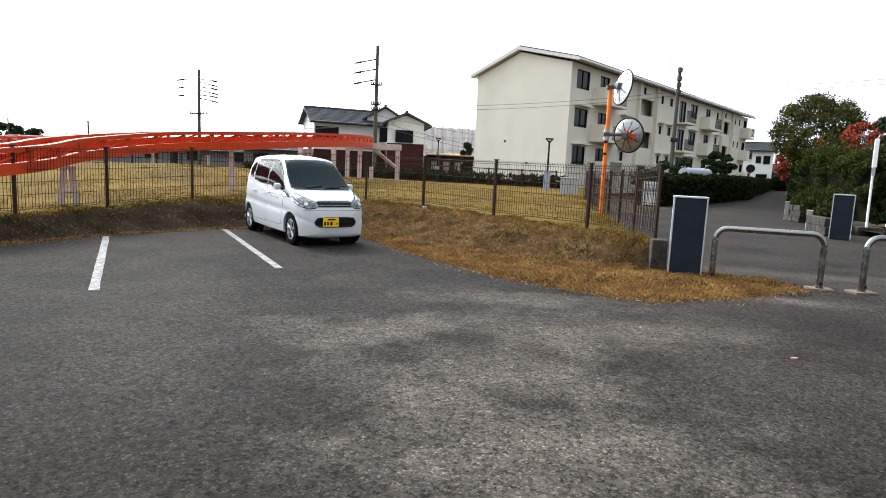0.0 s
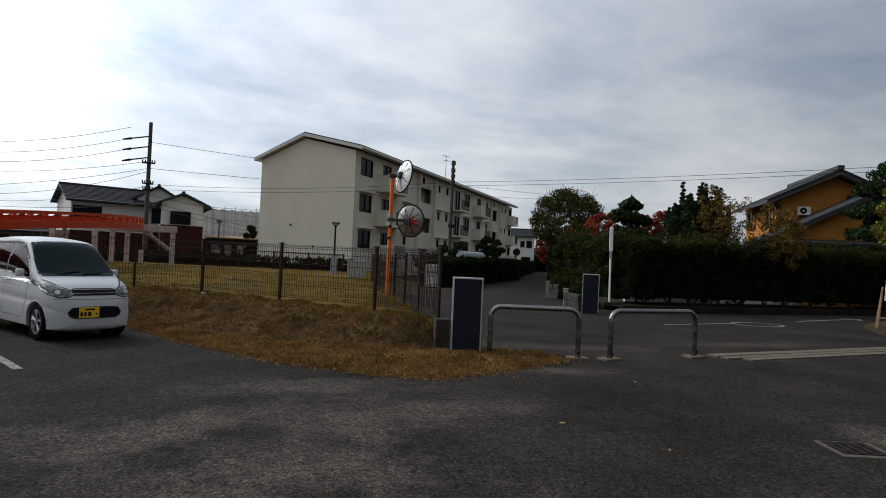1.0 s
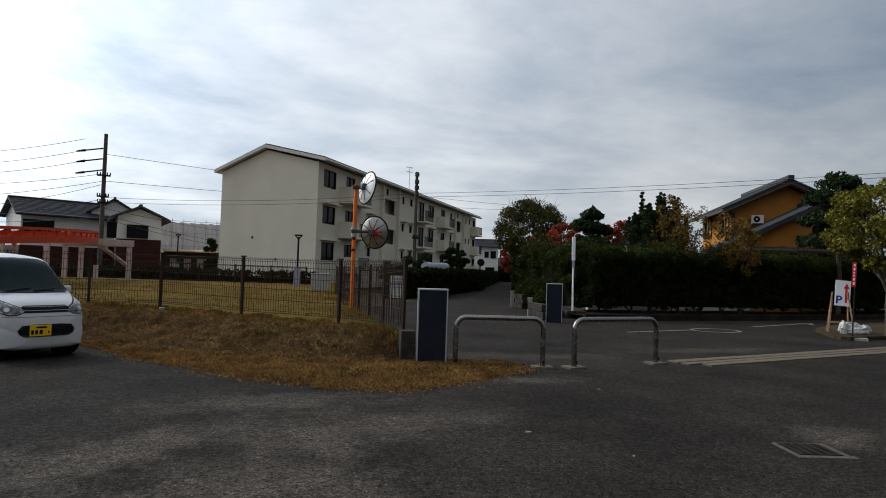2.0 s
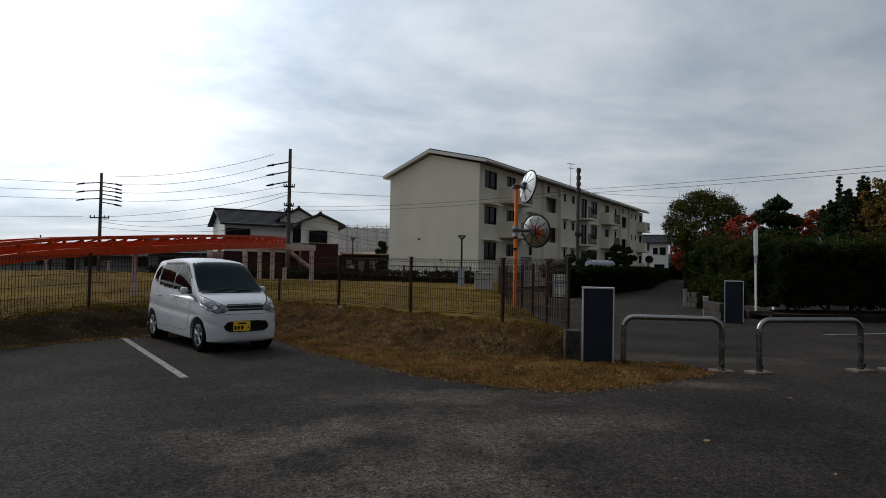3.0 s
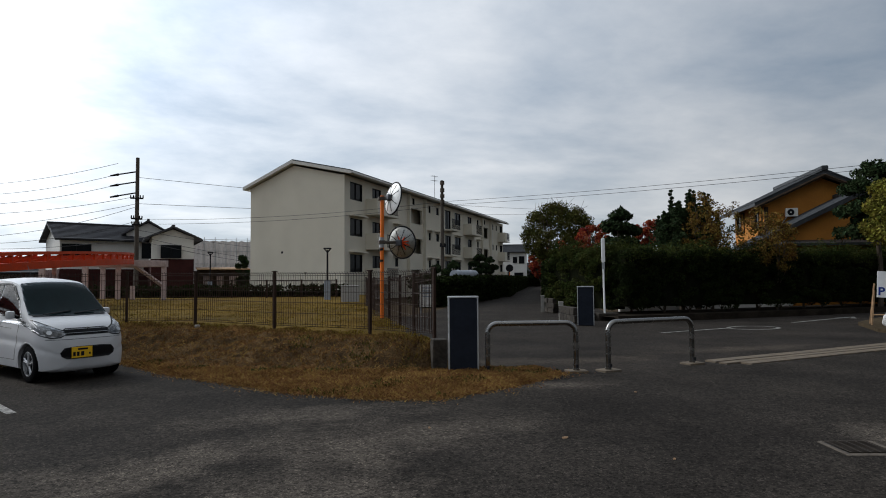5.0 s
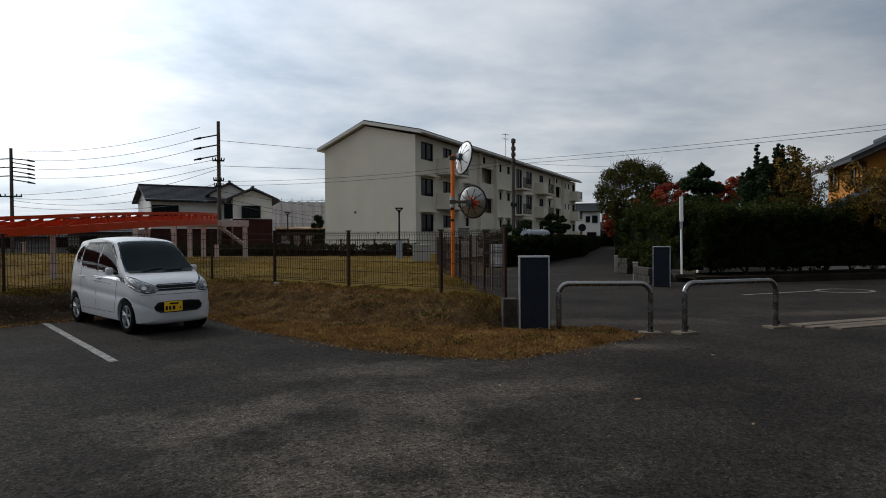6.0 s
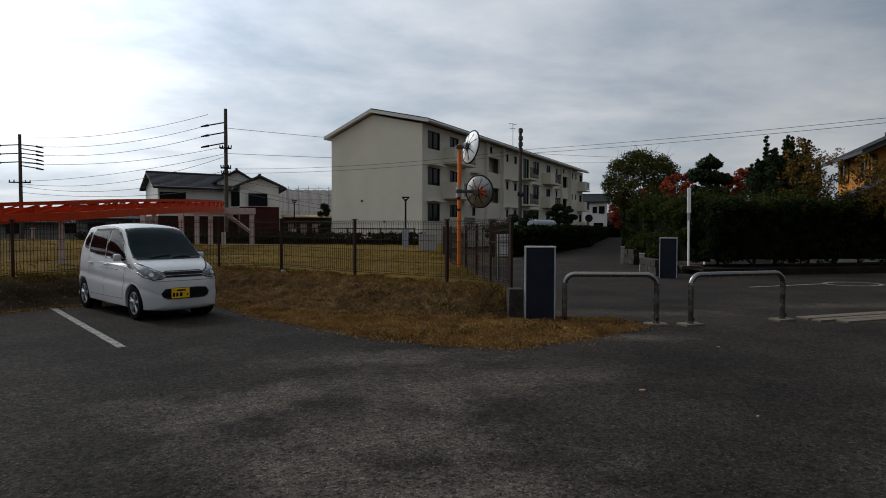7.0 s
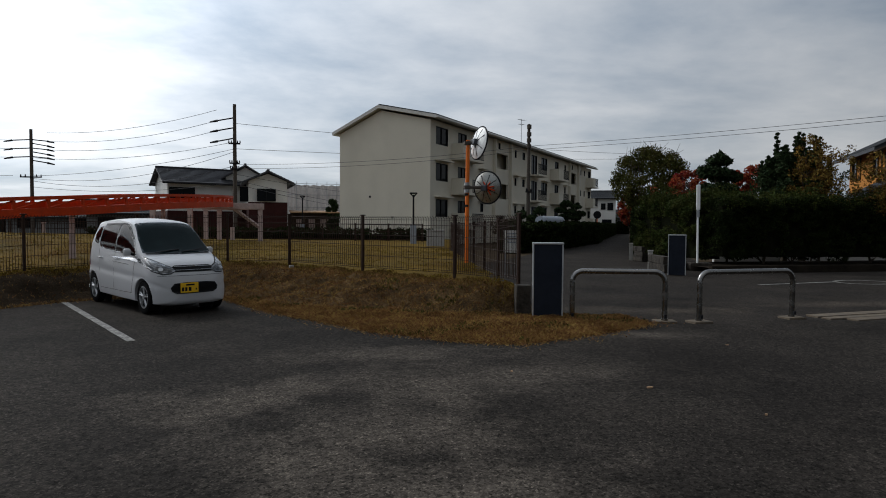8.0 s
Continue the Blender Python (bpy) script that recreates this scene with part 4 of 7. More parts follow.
# ---- ochre house behind the roadside hedge ----
def ochre_house():
    # corner of gable and side wall; x along the gable to the right, y back along the side wall
    c = polar(46.8, 38)
    H = thing("ochre_house", "ochre plastered house with grey tiled roofs behind the hedge", "house", Matrix.Translation((c.x, c.y, 0)) @ Matrix.Rotation(radians(-31), 4, "Z") @ Matrix.Scale(1.045, 4))
    W, D, EV, RD, OV = 5.2, 6.2, 5.35, 6.6, 0.7
    bm = bmesh.new()
    prism(bm, [(0, 0), (W, 0), (W, EV), (W / 2, RD - 0.1), (0, EV)], "y", 0, D)
    part("wall", bm, M["ochre"], H)
    k = (RD - EV) / (W / 2)
    t = 0.2
    bm = bmesh.new()
    prism(bm, [(-OV, EV - k * OV + 0.03), (W / 2, RD), (W + OV, EV - k * OV + 0.03), (W + OV, EV - k * OV + t), (W / 2, RD + t), (-OV, EV - k * OV + t)], "y", -0.7, D + 0.7)
    rf = part("roof", bm, M["roof_grey"], H, "grey clay tiled roof")
    bm = bmesh.new()
    box(bm, (W / 2 - 0.16, -0.8, RD + t - 0.03), (W / 2 + 0.16, D + 0.8, RD + t + 0.2), bevel=0.05)
    part("ridge_cap", bm, M["roof_grey"], rf)
    bm = bmesh.new()
    y = -0.7
    while y < D + 0.7:
        for s in (-1, 1):
            a = Vector((W / 2, y, RD + t))
            b = Vector((W / 2 + s * (W / 2 + OV), y, EV - k * OV + t))
            rod(bm, a, b, 0.05, seg=5)
        y += 0.3
    part("tiling", bm, M["roof_grey"], rf)
    bm = bmesh.new()
    for s in (-1, 1):
        a, b = Vector((W / 2, -0.68, RD - 0.06)), Vector((W / 2 + s * (W / 2 + OV), -0.68, EV - k * OV - 0.04))
        d = b - a
        rod(bm, a, b, 0.09, seg=4)
    part("barge_board", bm, M["dark_timber"], rf)
    # windows of the side wall (faces -x)
    for y0, w in ((0.5, 1.3), (4.0, 1.5)):
        window_unit(H, "window", w, 1.15, Matrix.Translation((-0.05, y0 + w, 4.0)) @ Matrix.Rotation(radians(-90), 4, "Z"), frame_mat="dark_timber", depth=0.1)
    bm = bmesh.new()
    box(bm, (-0.04, -0.04, 0.0), (0.12, 0.12, EV - 0.3))
    part("corner_post", bm, M["dark_timber"], H)
    # lower wing in front of the gable
    bm = bmesh.new()
    prism(bm, [(-0.7, 0), (4.6, 0), (4.6, 4.6), (3.3, 5.15), (-0.7, 3.15)], "y", -2.6, -0.003)
    part("wing_wall", bm, M["ochre"], H)
    bm = bmesh.new()
    prism(bm, [(-1.6, 2.73), (3.3, 5.2), (5.2, 4.35), (5.2, 4.55), (3.3, 5.4), (-1.6, 2.93)], "y", -3.1, -0.01)
    wr = part("wing_roof", bm, M["roof_grey"], H, "grey tiled lower roof")
    bm = bmesh.new()
    y = -3.05
    while y < -0.05:
        rod(bm, (3.3, y, 5.41), (-1.6, y, 2.94), 0.045, seg=5)
        y += 0.27
    box(bm, (3.15, -3.15, 5.38), (3.45, -0.02, 5.58), bevel=0.04)
    part("tiling", bm, M["roof_grey"], wr)
    bm = bmesh.new()
    prism(bm, [(-3.7, 2.85), (-2.58, 3.05), (-2.58, 3.17), (-3.7, 2.97)], "x", -0.4, 5.0)
    part("eave_roof", bm, M["roof_grey"], H)
    ac = thing("air_conditioner", "white outdoor air conditioning unit on the ochre wall", "air conditioner", H.matrix_world @ Matrix.Translation((1.15, -0.26, 4.5)) @ Matrix.Scale(0.78, 4))
    bm = bmesh.new()
    box(bm, (-0.36, -0.15, 0.0), (0.36, 0.13, 0.55), bevel=0.02)
    part("case", bm, M["trim_white"], ac)
    bm = bmesh.new()
    rod(bm, (-0.08, -0.165, 0.28), (-0.08, -0.15, 0.28), 0.21, seg=20)
    part("fan_grille", bm, M["dark"], ac)
    bm = bmesh.new()
    rod(bm, (-0.08, -0.172, 0.28), (-0.08, -0.166, 0.28), 0.05, seg=12)
    part("fan_hub", bm, M["trim_white"], ac)
    bm = bmesh.new()
    rod(bm, (-0.25, 0.1, 0.0), (-0.45, 0.34, -0.35), 0.03, seg=5)
    rod(bm, (0.25, 0.1, 0.0), (0.25, 0.34, -0.05), 0.03, seg=5)
    part("bracket", bm, M["galv"], ac)


ochre_house()


# ---- utility poles and cables ----
def utility_pole(az, d, h, label, arms, r=0.16, lean=0.0):
    p = polar(az, d)
    P = thing("utility_pole", label, "utility pole", pose(p.x, p.y, 0, 0, lean, 0), group="utility poles")
    bm = bmesh.new()
    rod(bm, (0, 0, -0.3), (0, 0, h), r, r * 0.72, seg=12)
    part("pole", bm, M["pole_wood"], P, smooth=True)
    for z, w, rot in arms:
        bm = bmesh.new()
        box(bm, (-w / 2, -0.05, -0.05), (w / 2, 0.05, 0.05))
        am = part("cross_arm", bm, M["dark"], P, m=Matrix.Translation((0, -r * 0.9, z)) @ Matrix.Rotation(radians(rot), 4, "Z"))
        for k in (-1, -0.55, 0.55, 1):
            bm = bmesh.new()
            rod(bm, (k * w / 2 * 0.95, 0, 0.05), (k * w / 2 * 0.95, 0, 0.22), 0.05, 0.035, seg=6)
            part("insulator", bm, M["dark"], am)
    return P


def strut(P, z0, x1, z1):
    bm = bmesh.new()
    rod(bm, (0, 0, z0), (x1, 0, z1), 0.05, seg=5)
    rod(bm, (x1, 0, z1), (x1 * 1.45, 0, z1 - 0.12), 0.09, 0.05, seg=6)
    part("insulator_arm", bm, M["dark"], P)


PA = utility_pole(-7.05, 47, 9.95, "tall dark utility pole with side insulators behind the ride track", ((7.15, 0.8, 0), (5.75, 0.7, 20), (5.35, 0.6, 10)))
for z in (9.0, 8.3, 7.55):
    strut(PA, z, -1.15, z - 0.25)
PB = utility_pole(-22.0, 62, 9.15, "tall dark utility pole with many insulators and cables", ((5.2, 1.6, 0),))
for z in (8.3, 7.6, 6.9):
    strut(PB, z, -1.4, z - 0.1)
    strut(PB, z, 1.2, z - 0.1)
    strut(PB, z - 0.3, 1.2, z - 0.5)
PC = utility_pole(19.2, 42, 8.2, "grey concrete utility pole behind the clipped hedge", ((3.7, 0.7, 40),), r=0.135)
PD = utility_pole(-30.2, 95, 5.2, "far utility pole with a cross arm", ((3.4, 6.0, 0),), r=0.14)
utility_pole(-35.4, 110, 5.5, "far thin utility pole on the horizon", ((4.6, 1.5, 0),), r=0.12)
utility_pole(-26.0, 105, 4.9, "far thin utility pole on the horizon", ((4.3, 1.5, 0),), r=0.12)
utility_pole(-18.3, 100, 4.6, "far thin utility pole on the horizon", ((4.0, 1.8, 0),), r=0.12)
for z in (7.9, 7.4, 7.0, 6.6):
    bm = bmesh.new()
    rod(bm, (0.0, -0.05, z), (0.0, -0.05, z + 0.25), 0.15, seg=10)
    part("cable_clamp", bm, M["pole_wood"], PC)


def cable(a, b, sag, r=0.016, n=14):
    bm = bmesh.new()
    a, b = Vector(a), Vector(b)
    pts = []
    for i in range(n + 1):
        t = i / n
        p = a.lerp(b, t)
        p.z -= sag * 4 * t * (1 - t)
        pts.append(p)
    tube(bm, pts, r, seg=5)
    return solo("cable", bm, M["wire"], "thin dark overhead cable between poles", "cable", group="overhead cables")


pa, pb, pc = polar(-7.05, 47), polar(-22.0, 62), polar(19.2, 42)
for z1, z2, s in ((9.5, 8.9, 0.5), (8.75, 8.2, 0.55), (8.05, 7.5, 0.55), (7.3, 6.8, 0.55), (6.8, 5.3, 0.4), (6.6, 5.1, 0.9), (5.6, 4.9, 0.9), (4.4, 4.4, 0.5)):
    off = 1.2 if z1 > 7.3 else 0.0
    cable((pa.x - off, pa.y, z1), (pb.x + off, pb.y, z2), s)
far = polar(-62, 70)
for z, s in ((8.2, 0.6), (7.5, 0.6), (6.8, 0.6), (5.3, 0.8)):
    cable((pb.x - 1.4, pb.y, z), (far.x, far.y, z), s)
for z1, z2, s in ((8.6, 7.9, 0.35), (6.8, 7.4, 0.3), (5.0, 5.5, 0.5), (4.6, 3.9, 0.7), (4.3, 3.4, 0.7)):
    q = polar(9.0, 88) if z1 < 5.5 else polar(30, 80)
    cable((pa.x, pa.y, z1), (q.x, q.y, z2 + (2.2 if z1 > 5.5 else 0)), s)
right = polar(68, 36)
for z1, z2, z3 in ((5.7, 6.75, 6.9), (5.4, 6.5, 6.7)):
    cable((pa.x, pa.y, z1), (pc.x, pc.y, z2), 0.35, r=0.012, n=20)
    cable((pc.x, pc.y, z2), (right.x, right.y, z3), 0.25, r=0.012, n=24)


# ---- mesh fence round the lawn ----
def build_fence(line, tops, name, label, height=1.15, skip_first=False, gap=0.062):
    f = thing(name, label, "fence")
    bmp = bmesh.new()
    box(bmp, (-0.026, -0.026, -0.3), (0.026, 0.026, height + 0.03), bevel=0.006)
    box(bmp, (-0.06, -0.03, height + 0.02), (0.06, 0.03, height + 0.045), bevel=0.006)
    post = finish(bmp, M["brown_fence"], name="post")
    for i, p in enumerate(line):
        if i == 0 and skip_first:
            continue
        d = (line[min(i + 1, len(line) - 1)] - line[max(i - 1, 0)]).normalized()
        share("post", post, f, Matrix.Translation((p.x, p.y, tops[i])) @ Matrix.Rotation(math.atan2(d.y, d.x), 4, "Z"))
    for i, (a, b) in enumerate(zip(line, line[1:])):
        d = b - a
        n = max(4, int(d.length / gap))
        slope = tops[i + 1] - tops[i]
        bm = bmesh.new()
        V = []

        def thin(p, q, r):
            m = (Vector(q) - Vector(p))
            s = m.cross(Vector((0.31, 0.95, 0.05))).normalized() * r
            t = m.cross(s).normalized() * r
            A = [bm.verts.new(Vector(p) + k) for k in (s, t, -s, -t)]
            B = [bm.verts.new(Vector(q) + k) for k in (s, t, -s, -t)]
            for k in range(4):
                bm.faces.new((A[k], A[(k + 1) % 4], B[(k + 1) % 4], B[k]))

        L = d.length
        for k in range(1, n):
            x = L * k / n
            z = slope * k / n
            thin((x, 0, z + 0.06), (x, 0, z + height - 0.03), 0.005)
            thin((x, 0, z + height - 0.03), (x, -0.05, z + height + 0.015), 0.005)
        for z in (0.06, 0.1, 0.32, 0.54, 0.76, 0.98, height - 0.06, height - 0.02):
            thin((0.03, 0.006, z), (L - 0.03, 0.006, z + slope), 0.005)
        part("mesh_panel", bm, M["brown_fence"], f, "", m=Matrix.Translation((a.x, a.y, tops[i])) @ Matrix.Rotation(math.atan2(d.y, d.x), 4, "Z"))
    return f


build_fence(FENCE, FENCE_TOP, "mesh_fence", "dark brown welded wire mesh fence on top of the bank")
build_fence(RETURN, [0.55, 0.48, 0.44, 0.42, 0.42, 0.42, 0.42, 0.42], "mesh_fence", "dark brown wire mesh fence running beside the lane", skip_first=True, gap=0.13)


# ---- low fence and dark hedge at the back of the lawn ----
def rail_fence(a, b, n, h, z, label):
    f = thing("rail_fence", label, "fence")
    a, b = Vector(a), Vector(b)
    bm = bmesh.new()
    box(bm, (-0.035, -0.035, 0), (0.035, 0.035, h), bevel=0.006)
    post = finish(bm, M["brown_fence"], name="post")
    bm = bmesh.new()
    L = (b - a).length / n
    box(bm, (0, -0.02, -0.02), (L, 0.02, 0.02))
    rail = finish(bm, M["brown_fence"], name="rail")
    bm = bmesh.new()
    box(bm, (-0.008, -0.008, 0.12), (0.008, 0.008, h - 0.05))
    bar = finish(bm, M["brown_fence"], name="bar")
    ang = math.atan2(b.y - a.y, b.x - a.x)
    for i in range(n + 1):
        p = a.lerp(b, i / n)
        m = Matrix.Translation((p.x, p.y, z)) @ Matrix.Rotation(ang, 4, "Z")
        share("post", post, f, m)
        if i < n:
            for zz in (h - 0.05, h * 0.55, 0.12):
                share("rail", rail, f, m @ Matrix.Translation((0, 0, zz)))
            for k in range(1, 14):
                share("bar", bar, f, m @ Matrix.Translation((L * k / 14, 0, 0)))
    return f


rail_fence((-9, 40.5), (5.9, 35.2), 8, 1.05, 0.5, "low dark railing at the back of the lawn")
rail_fence((-46, 47), (-9, 40.5), 20, 1.05, 0.55, "low dark railing at the back of the lawn")


# ---- orange track of a park ride ----
TRACK = [(-62, 9.5, 1.05), (-48, 11.2, 1.28), (-35.6, 13.5, 1.545), (-32, 14.9, 1.75), (-28.1, 16.2, 1.93), (-24, 17.1, 2.08), (-19.3, 18.0, 2.19), (-14.8, 20.2, 2.36), (-11, 23.4, 2.52), (-8.75, 26.6, 2.64), (-7.95, 29.5, 2.72),
         (-8.6, 32.5, 2.76), (-11.2, 35.5, 2.78), (-15, 37.2, 2.72), (-21, 37.0, 2.45), (-28, 33.5, 2.19), (-35.5, 27.5, 1.9), (-45, 21, 1.6), (-60, 15, 1.3)]


def smooth_path(pts, n):
    """Catmull-Rom through points."""
    out = []
    P = [pts[0]] + pts + [pts[-1]]
    for i in range(1, len(P) - 2):
        for k in range(n):
            t = k / n
            a, b, c, d = P[i - 1], P[i], P[i + 1], P[i + 2]
            out.append(0.5 * ((2 * b) + (c - a) * t + (2 * a - 5 * b + 4 * c - d) * t * t + (3 * b - a - 3 * c + d) * t ** 3))
    out.append(P[-2])
    return out


def build_track():
    tr = thing("ride_track", "orange painted steel lattice track of a park ride on pale posts", "ride track")
    path = smooth_path([polar(a, d, z) for a, d, z in TRACK], 14)
    # even steps
    acc = [0.0]
    for a, b in zip(path, path[1:]):
        acc.append(acc[-1] + (b - a).length)

    def at(s):
        s = max(0, min(acc[-1], s))
        for i in range(len(acc) - 1):
            if acc[i + 1] >= s:
                return path[i].lerp(path[i + 1], (s - acc[i]) / max(1e-6, acc[i + 1] - acc[i]))
        return path[-1]

    def side(s):
        t = (at(s + 0.1) - at(s - 0.1)).normalized()
        return Vector((-t.y, t.x, 0)).normalized()

    H, W = 0.47, 0.34
    step = 0.25
    n = int(acc[-1] / step)
    ss = [i * acc[-1] / n for i in range(n + 1)]

    def beam(name, off, z0, z1, w, label=""):
        bm = bmesh.new()
        rings = []
        for s in ss:
            p, q = at(s), side(s)
            rings.append([bm.verts.new(p + q * (off + e) + Vector((0, 0, z))) for e, z in ((-w, z0), (w, z0), (w, z1), (-w, z1))])
        for a, b in zip(rings, rings[1:]):
            for k in range(4):
                bm.faces.new((a[k], a[(k + 1) % 4], b[(k + 1) % 4], b[k]))
        bm.faces.new(rings[0])
        bm.faces.new(rings[-1][::-1])
        part(name, bm, M["orange_rail"], tr, label)

    for off in (-W, W):
        beam("top_rail", off, -0.085, 0.0, 0.05)
        beam("lower_beam", off, -H, -H + 0.20, 0.045)
    beam("web_plate", 0.0, -H + 0.06, -0.13, 0.012)
    bm = bmesh.new()
    box(bm, (-0.035, -0.03, -H + 0.2), (0.035, 0.03, -0.085))
    up = finish(bm, M["orange_rail"], name="upright")
    bm = bmesh.new()
    box(bm, (-0.03, -W, -0.065), (0.03, W, -0.02))
    tie = finish(bm, M["orange_rail"], name="cross_tie")
    gap = 0.8
    bm = bmesh.new()
    rod(bm, (0.03, 0, -H + 0.2), (gap - 0.03, 0, -0.085), 0.022, seg=5)
    dia = finish(bm, M["orange_rail"], name="diagonal")
    k = 0
    s = 0.3
    while s < acc[-1] - gap:
        p, q = at(s), side(s)
        t = (at(s + gap) - p).normalized()
        ang = math.atan2(t.y, t.x)
        for off in (-W, W):
            b = p + q * off
            share("upright", up, tr, Matrix.Translation(b) @ Matrix.Rotation(ang, 4, "Z"))
            share("diagonal", dia, tr, Matrix.Translation(b) @ Matrix.Rotation(ang, 4, "Z") @ Matrix.Rotation(-math.asin(max(-1, min(1, t.z))), 4, "Y"))
        share("cross_tie", tie, tr, Matrix.Translation(p) @ Matrix.Rotation(ang, 4, "Z"))
        s += gap
        k += 1
    return tr


build_track()


def track_post(az, d, top, flare, label):
    p = polar(az, d)
    z = land(p.x, p.y)
    t = thing("track_post", label, "post", pose(p.x, p.y, z - 0.05, 0, 0, -az), group="posts under the ride track")
    h = top - z + 0.05
    leg = 0.06 if flare > 0.1 else 0.038
    bm = bmesh.new()
    for sx in (-1, 1):
        v = [bm.verts.new((sx * x, y, zz)) for zz, w, f in ((0, leg, flare), (h, leg, flare * 0.45)) for x, y in ((f - w, -0.09), (f + w, -0.09), (f + w, 0.09), (f - w, 0.09))]
        for fc in ((0, 1, 2, 3), (7, 6, 5, 4), (0, 4, 5, 1), (1, 5, 6, 2), (2, 6, 7, 3), (3, 7, 4, 0)):
            bm.faces.new([v[k] for k in fc])
    part("leg", bm, M["pink_post"], t)
    bm = bmesh.new()
    w = flare * 0.5 + 0.08
    box(bm, (-w, -0.1, h - 0.06), (w, 0.1, h), bevel=0.01)
    part("cap", bm, M["pink_post"], t)
    if flare > 0.1:
        bm = bmesh.new()
        box(bm, (-0.05, -0.11, h * 0.38), (0.05, -0.07, h * 0.44))
        part("bracket", bm, M["trim_white"], t)
    return t


track_post(-31.7, 14.95, 1.20, 0.14, "pale pink splayed double-legged concrete post")
track_post(-19.4, 18.0, 1.73, 0.04, "pale pink square post under the orange track")
track_post(-44.0, 12.0, 0.88, 0.14, "pale pink splayed double-legged concrete post")
track_post(-12.8, 21.7, 2.0, 0.04, "pale pink square post under the orange track")
for az, d in ((-25.6, 35.2), (-30.5, 31.4), (-33.5, 29.0), (-21.3, 37.0)):
    track_post(az, d, 1.5, 0.055, "pale post under the far side of the track")


def portal_frame():
    """White frame of posts and beams under the track's bend."""
    t = thing("portal_frame", "pale pink post-and-beam frame under the bend of the orange track", "frame")
    posts = [(-4.95, 30.5), (-8.35, 31.2), (-9.45, 33.5), (-10.7, 29.0), (-13.6, 30.5), (-7.3, 34.5)]
    bm = bmesh.new()
    box(bm, (-0.1, -0.1, -0.1), (0.1, 0.1, 1.0))
    me = finish(bm, M["pink_post"], name="post")
    for i, (az, d) in enumerate(posts):
        p = polar(az, d)
        z = land(p.x, p.y)
        share("post", me, t, Matrix.Translation((p.x, p.y, z)) @ Matrix.Diagonal((1, 1, (2.42 if i != 5 else 1.3) - z, 1)))
    for a, b in (((-4.95, 30.5), (-10.7, 29.0)), ((-8.35, 31.2), (-13.6, 30.5)), ((-4.95, 30.5), (-9.45, 33.5))):
        p, q = polar(*a, 2.3), polar(*b, 2.3)
        d = q - p
        bm = bmesh.new()
        box(bm, (-0.15, -0.1, -0.14), (d.length + 0.15, 0.1, 0.14), bevel=0.01)
        part("beam", bm, M["pink_post"], t, m=Matrix.Translation(p) @ Matrix.Rotation(math.atan2(d.y, d.x), 4, "Z"))
    p, q = polar(-5.1, 30.4, 1.35), polar(-7.3, 29.9, 2.25)
    bm = bmesh.new()
    rod(bm, p, q, 0.09, seg=4)
    part("brace", bm, M["pink_post"], t)


portal_frame()


# ---- plants ----
def leaf_mesh(name, centres, size, seed, flat=0.0):
    """Many small leaves, one quad each, round the given clump centres (x, y, z, radius, count)."""
    rnd = np.random.default_rng(seed)
    allp = []
    for x, y, z, r, n in centres:
        v = rnd.normal(size=(n, 3))
        v /= np.linalg.norm(v, axis=1)[:, None]
        rad = r * rnd.uniform(0.35, 1.0, size=(n, 1)) ** 0.5
        p = v * rad
        p[:, 2] *= 0.8
        allp.append(p + np.array([x, y, z]))
    P = np.concatenate(allp)
    n = len(P)
    a = rnd.normal(size=(n, 3))
    a[:, 2] *= 1 - flat
    a /= np.linalg.norm(a, axis=1)[:, None]
    b = np.cross(a, rnd.normal(size=(n, 3)))
    b /= np.linalg.norm(b, axis=1)[:, None]
    s = size * rnd.uniform(0.6, 1.4, size=(n, 1))
    V = np.stack([P - a * s, P + b * s * 0.45, P + a * s, P - b * s * 0.45], 1).reshape(-1, 3)
    F = np.arange(4 * n).reshape(n, 4)
    me = bpy.data.meshes.new(name)
    me.from_pydata(V.tolist(), [], F.tolist())
    return me


def limbs(bm, base, h, crown, seed, r=0.12, n=9):
    rnd = random.Random(seed)
    top = Vector((rnd.uniform(-.1, .1), rnd.uniform(-.1, .1), h))
    base = Vector(base)
    tube(bm, [base, base.lerp(base + top, 0.5) + Vector((rnd.uniform(-.08, .08), 0, 0)), base + top], r, seg=7, r_end=r * 0.6)
    tips = []
    for i in range(n):
        a = rnd.uniform(0, 6.28)
        s = base + top * rnd.uniform(0.6, 1.0)
        e = base + Vector((math.cos(a) * crown[0] * rnd.uniform(.4, .85), math.sin(a) * crown[1] * rnd.uniform(.4, .85), h + crown[2] * rnd.uniform(0.2, 1.5)))
        m = s.lerp(e, 0.5) + Vector((0, 0, rnd.uniform(0, 0.25)))
        tube(bm, [s, m, e], r * 0.4, seg=5, r_end=0.012)
        tips.append(e)
        for k in range(3):
            f = m.lerp(e, rnd.random()) 
            g = f + Vector((rnd.gauss(0, .3), rnd.gauss(0, .3), rnd.uniform(.05, .5)))
            tube(bm, [f, f.lerp(g, .5) + Vector((0, 0, .05)), g], 0.015, seg=4, r_end=0.005)
    return tips


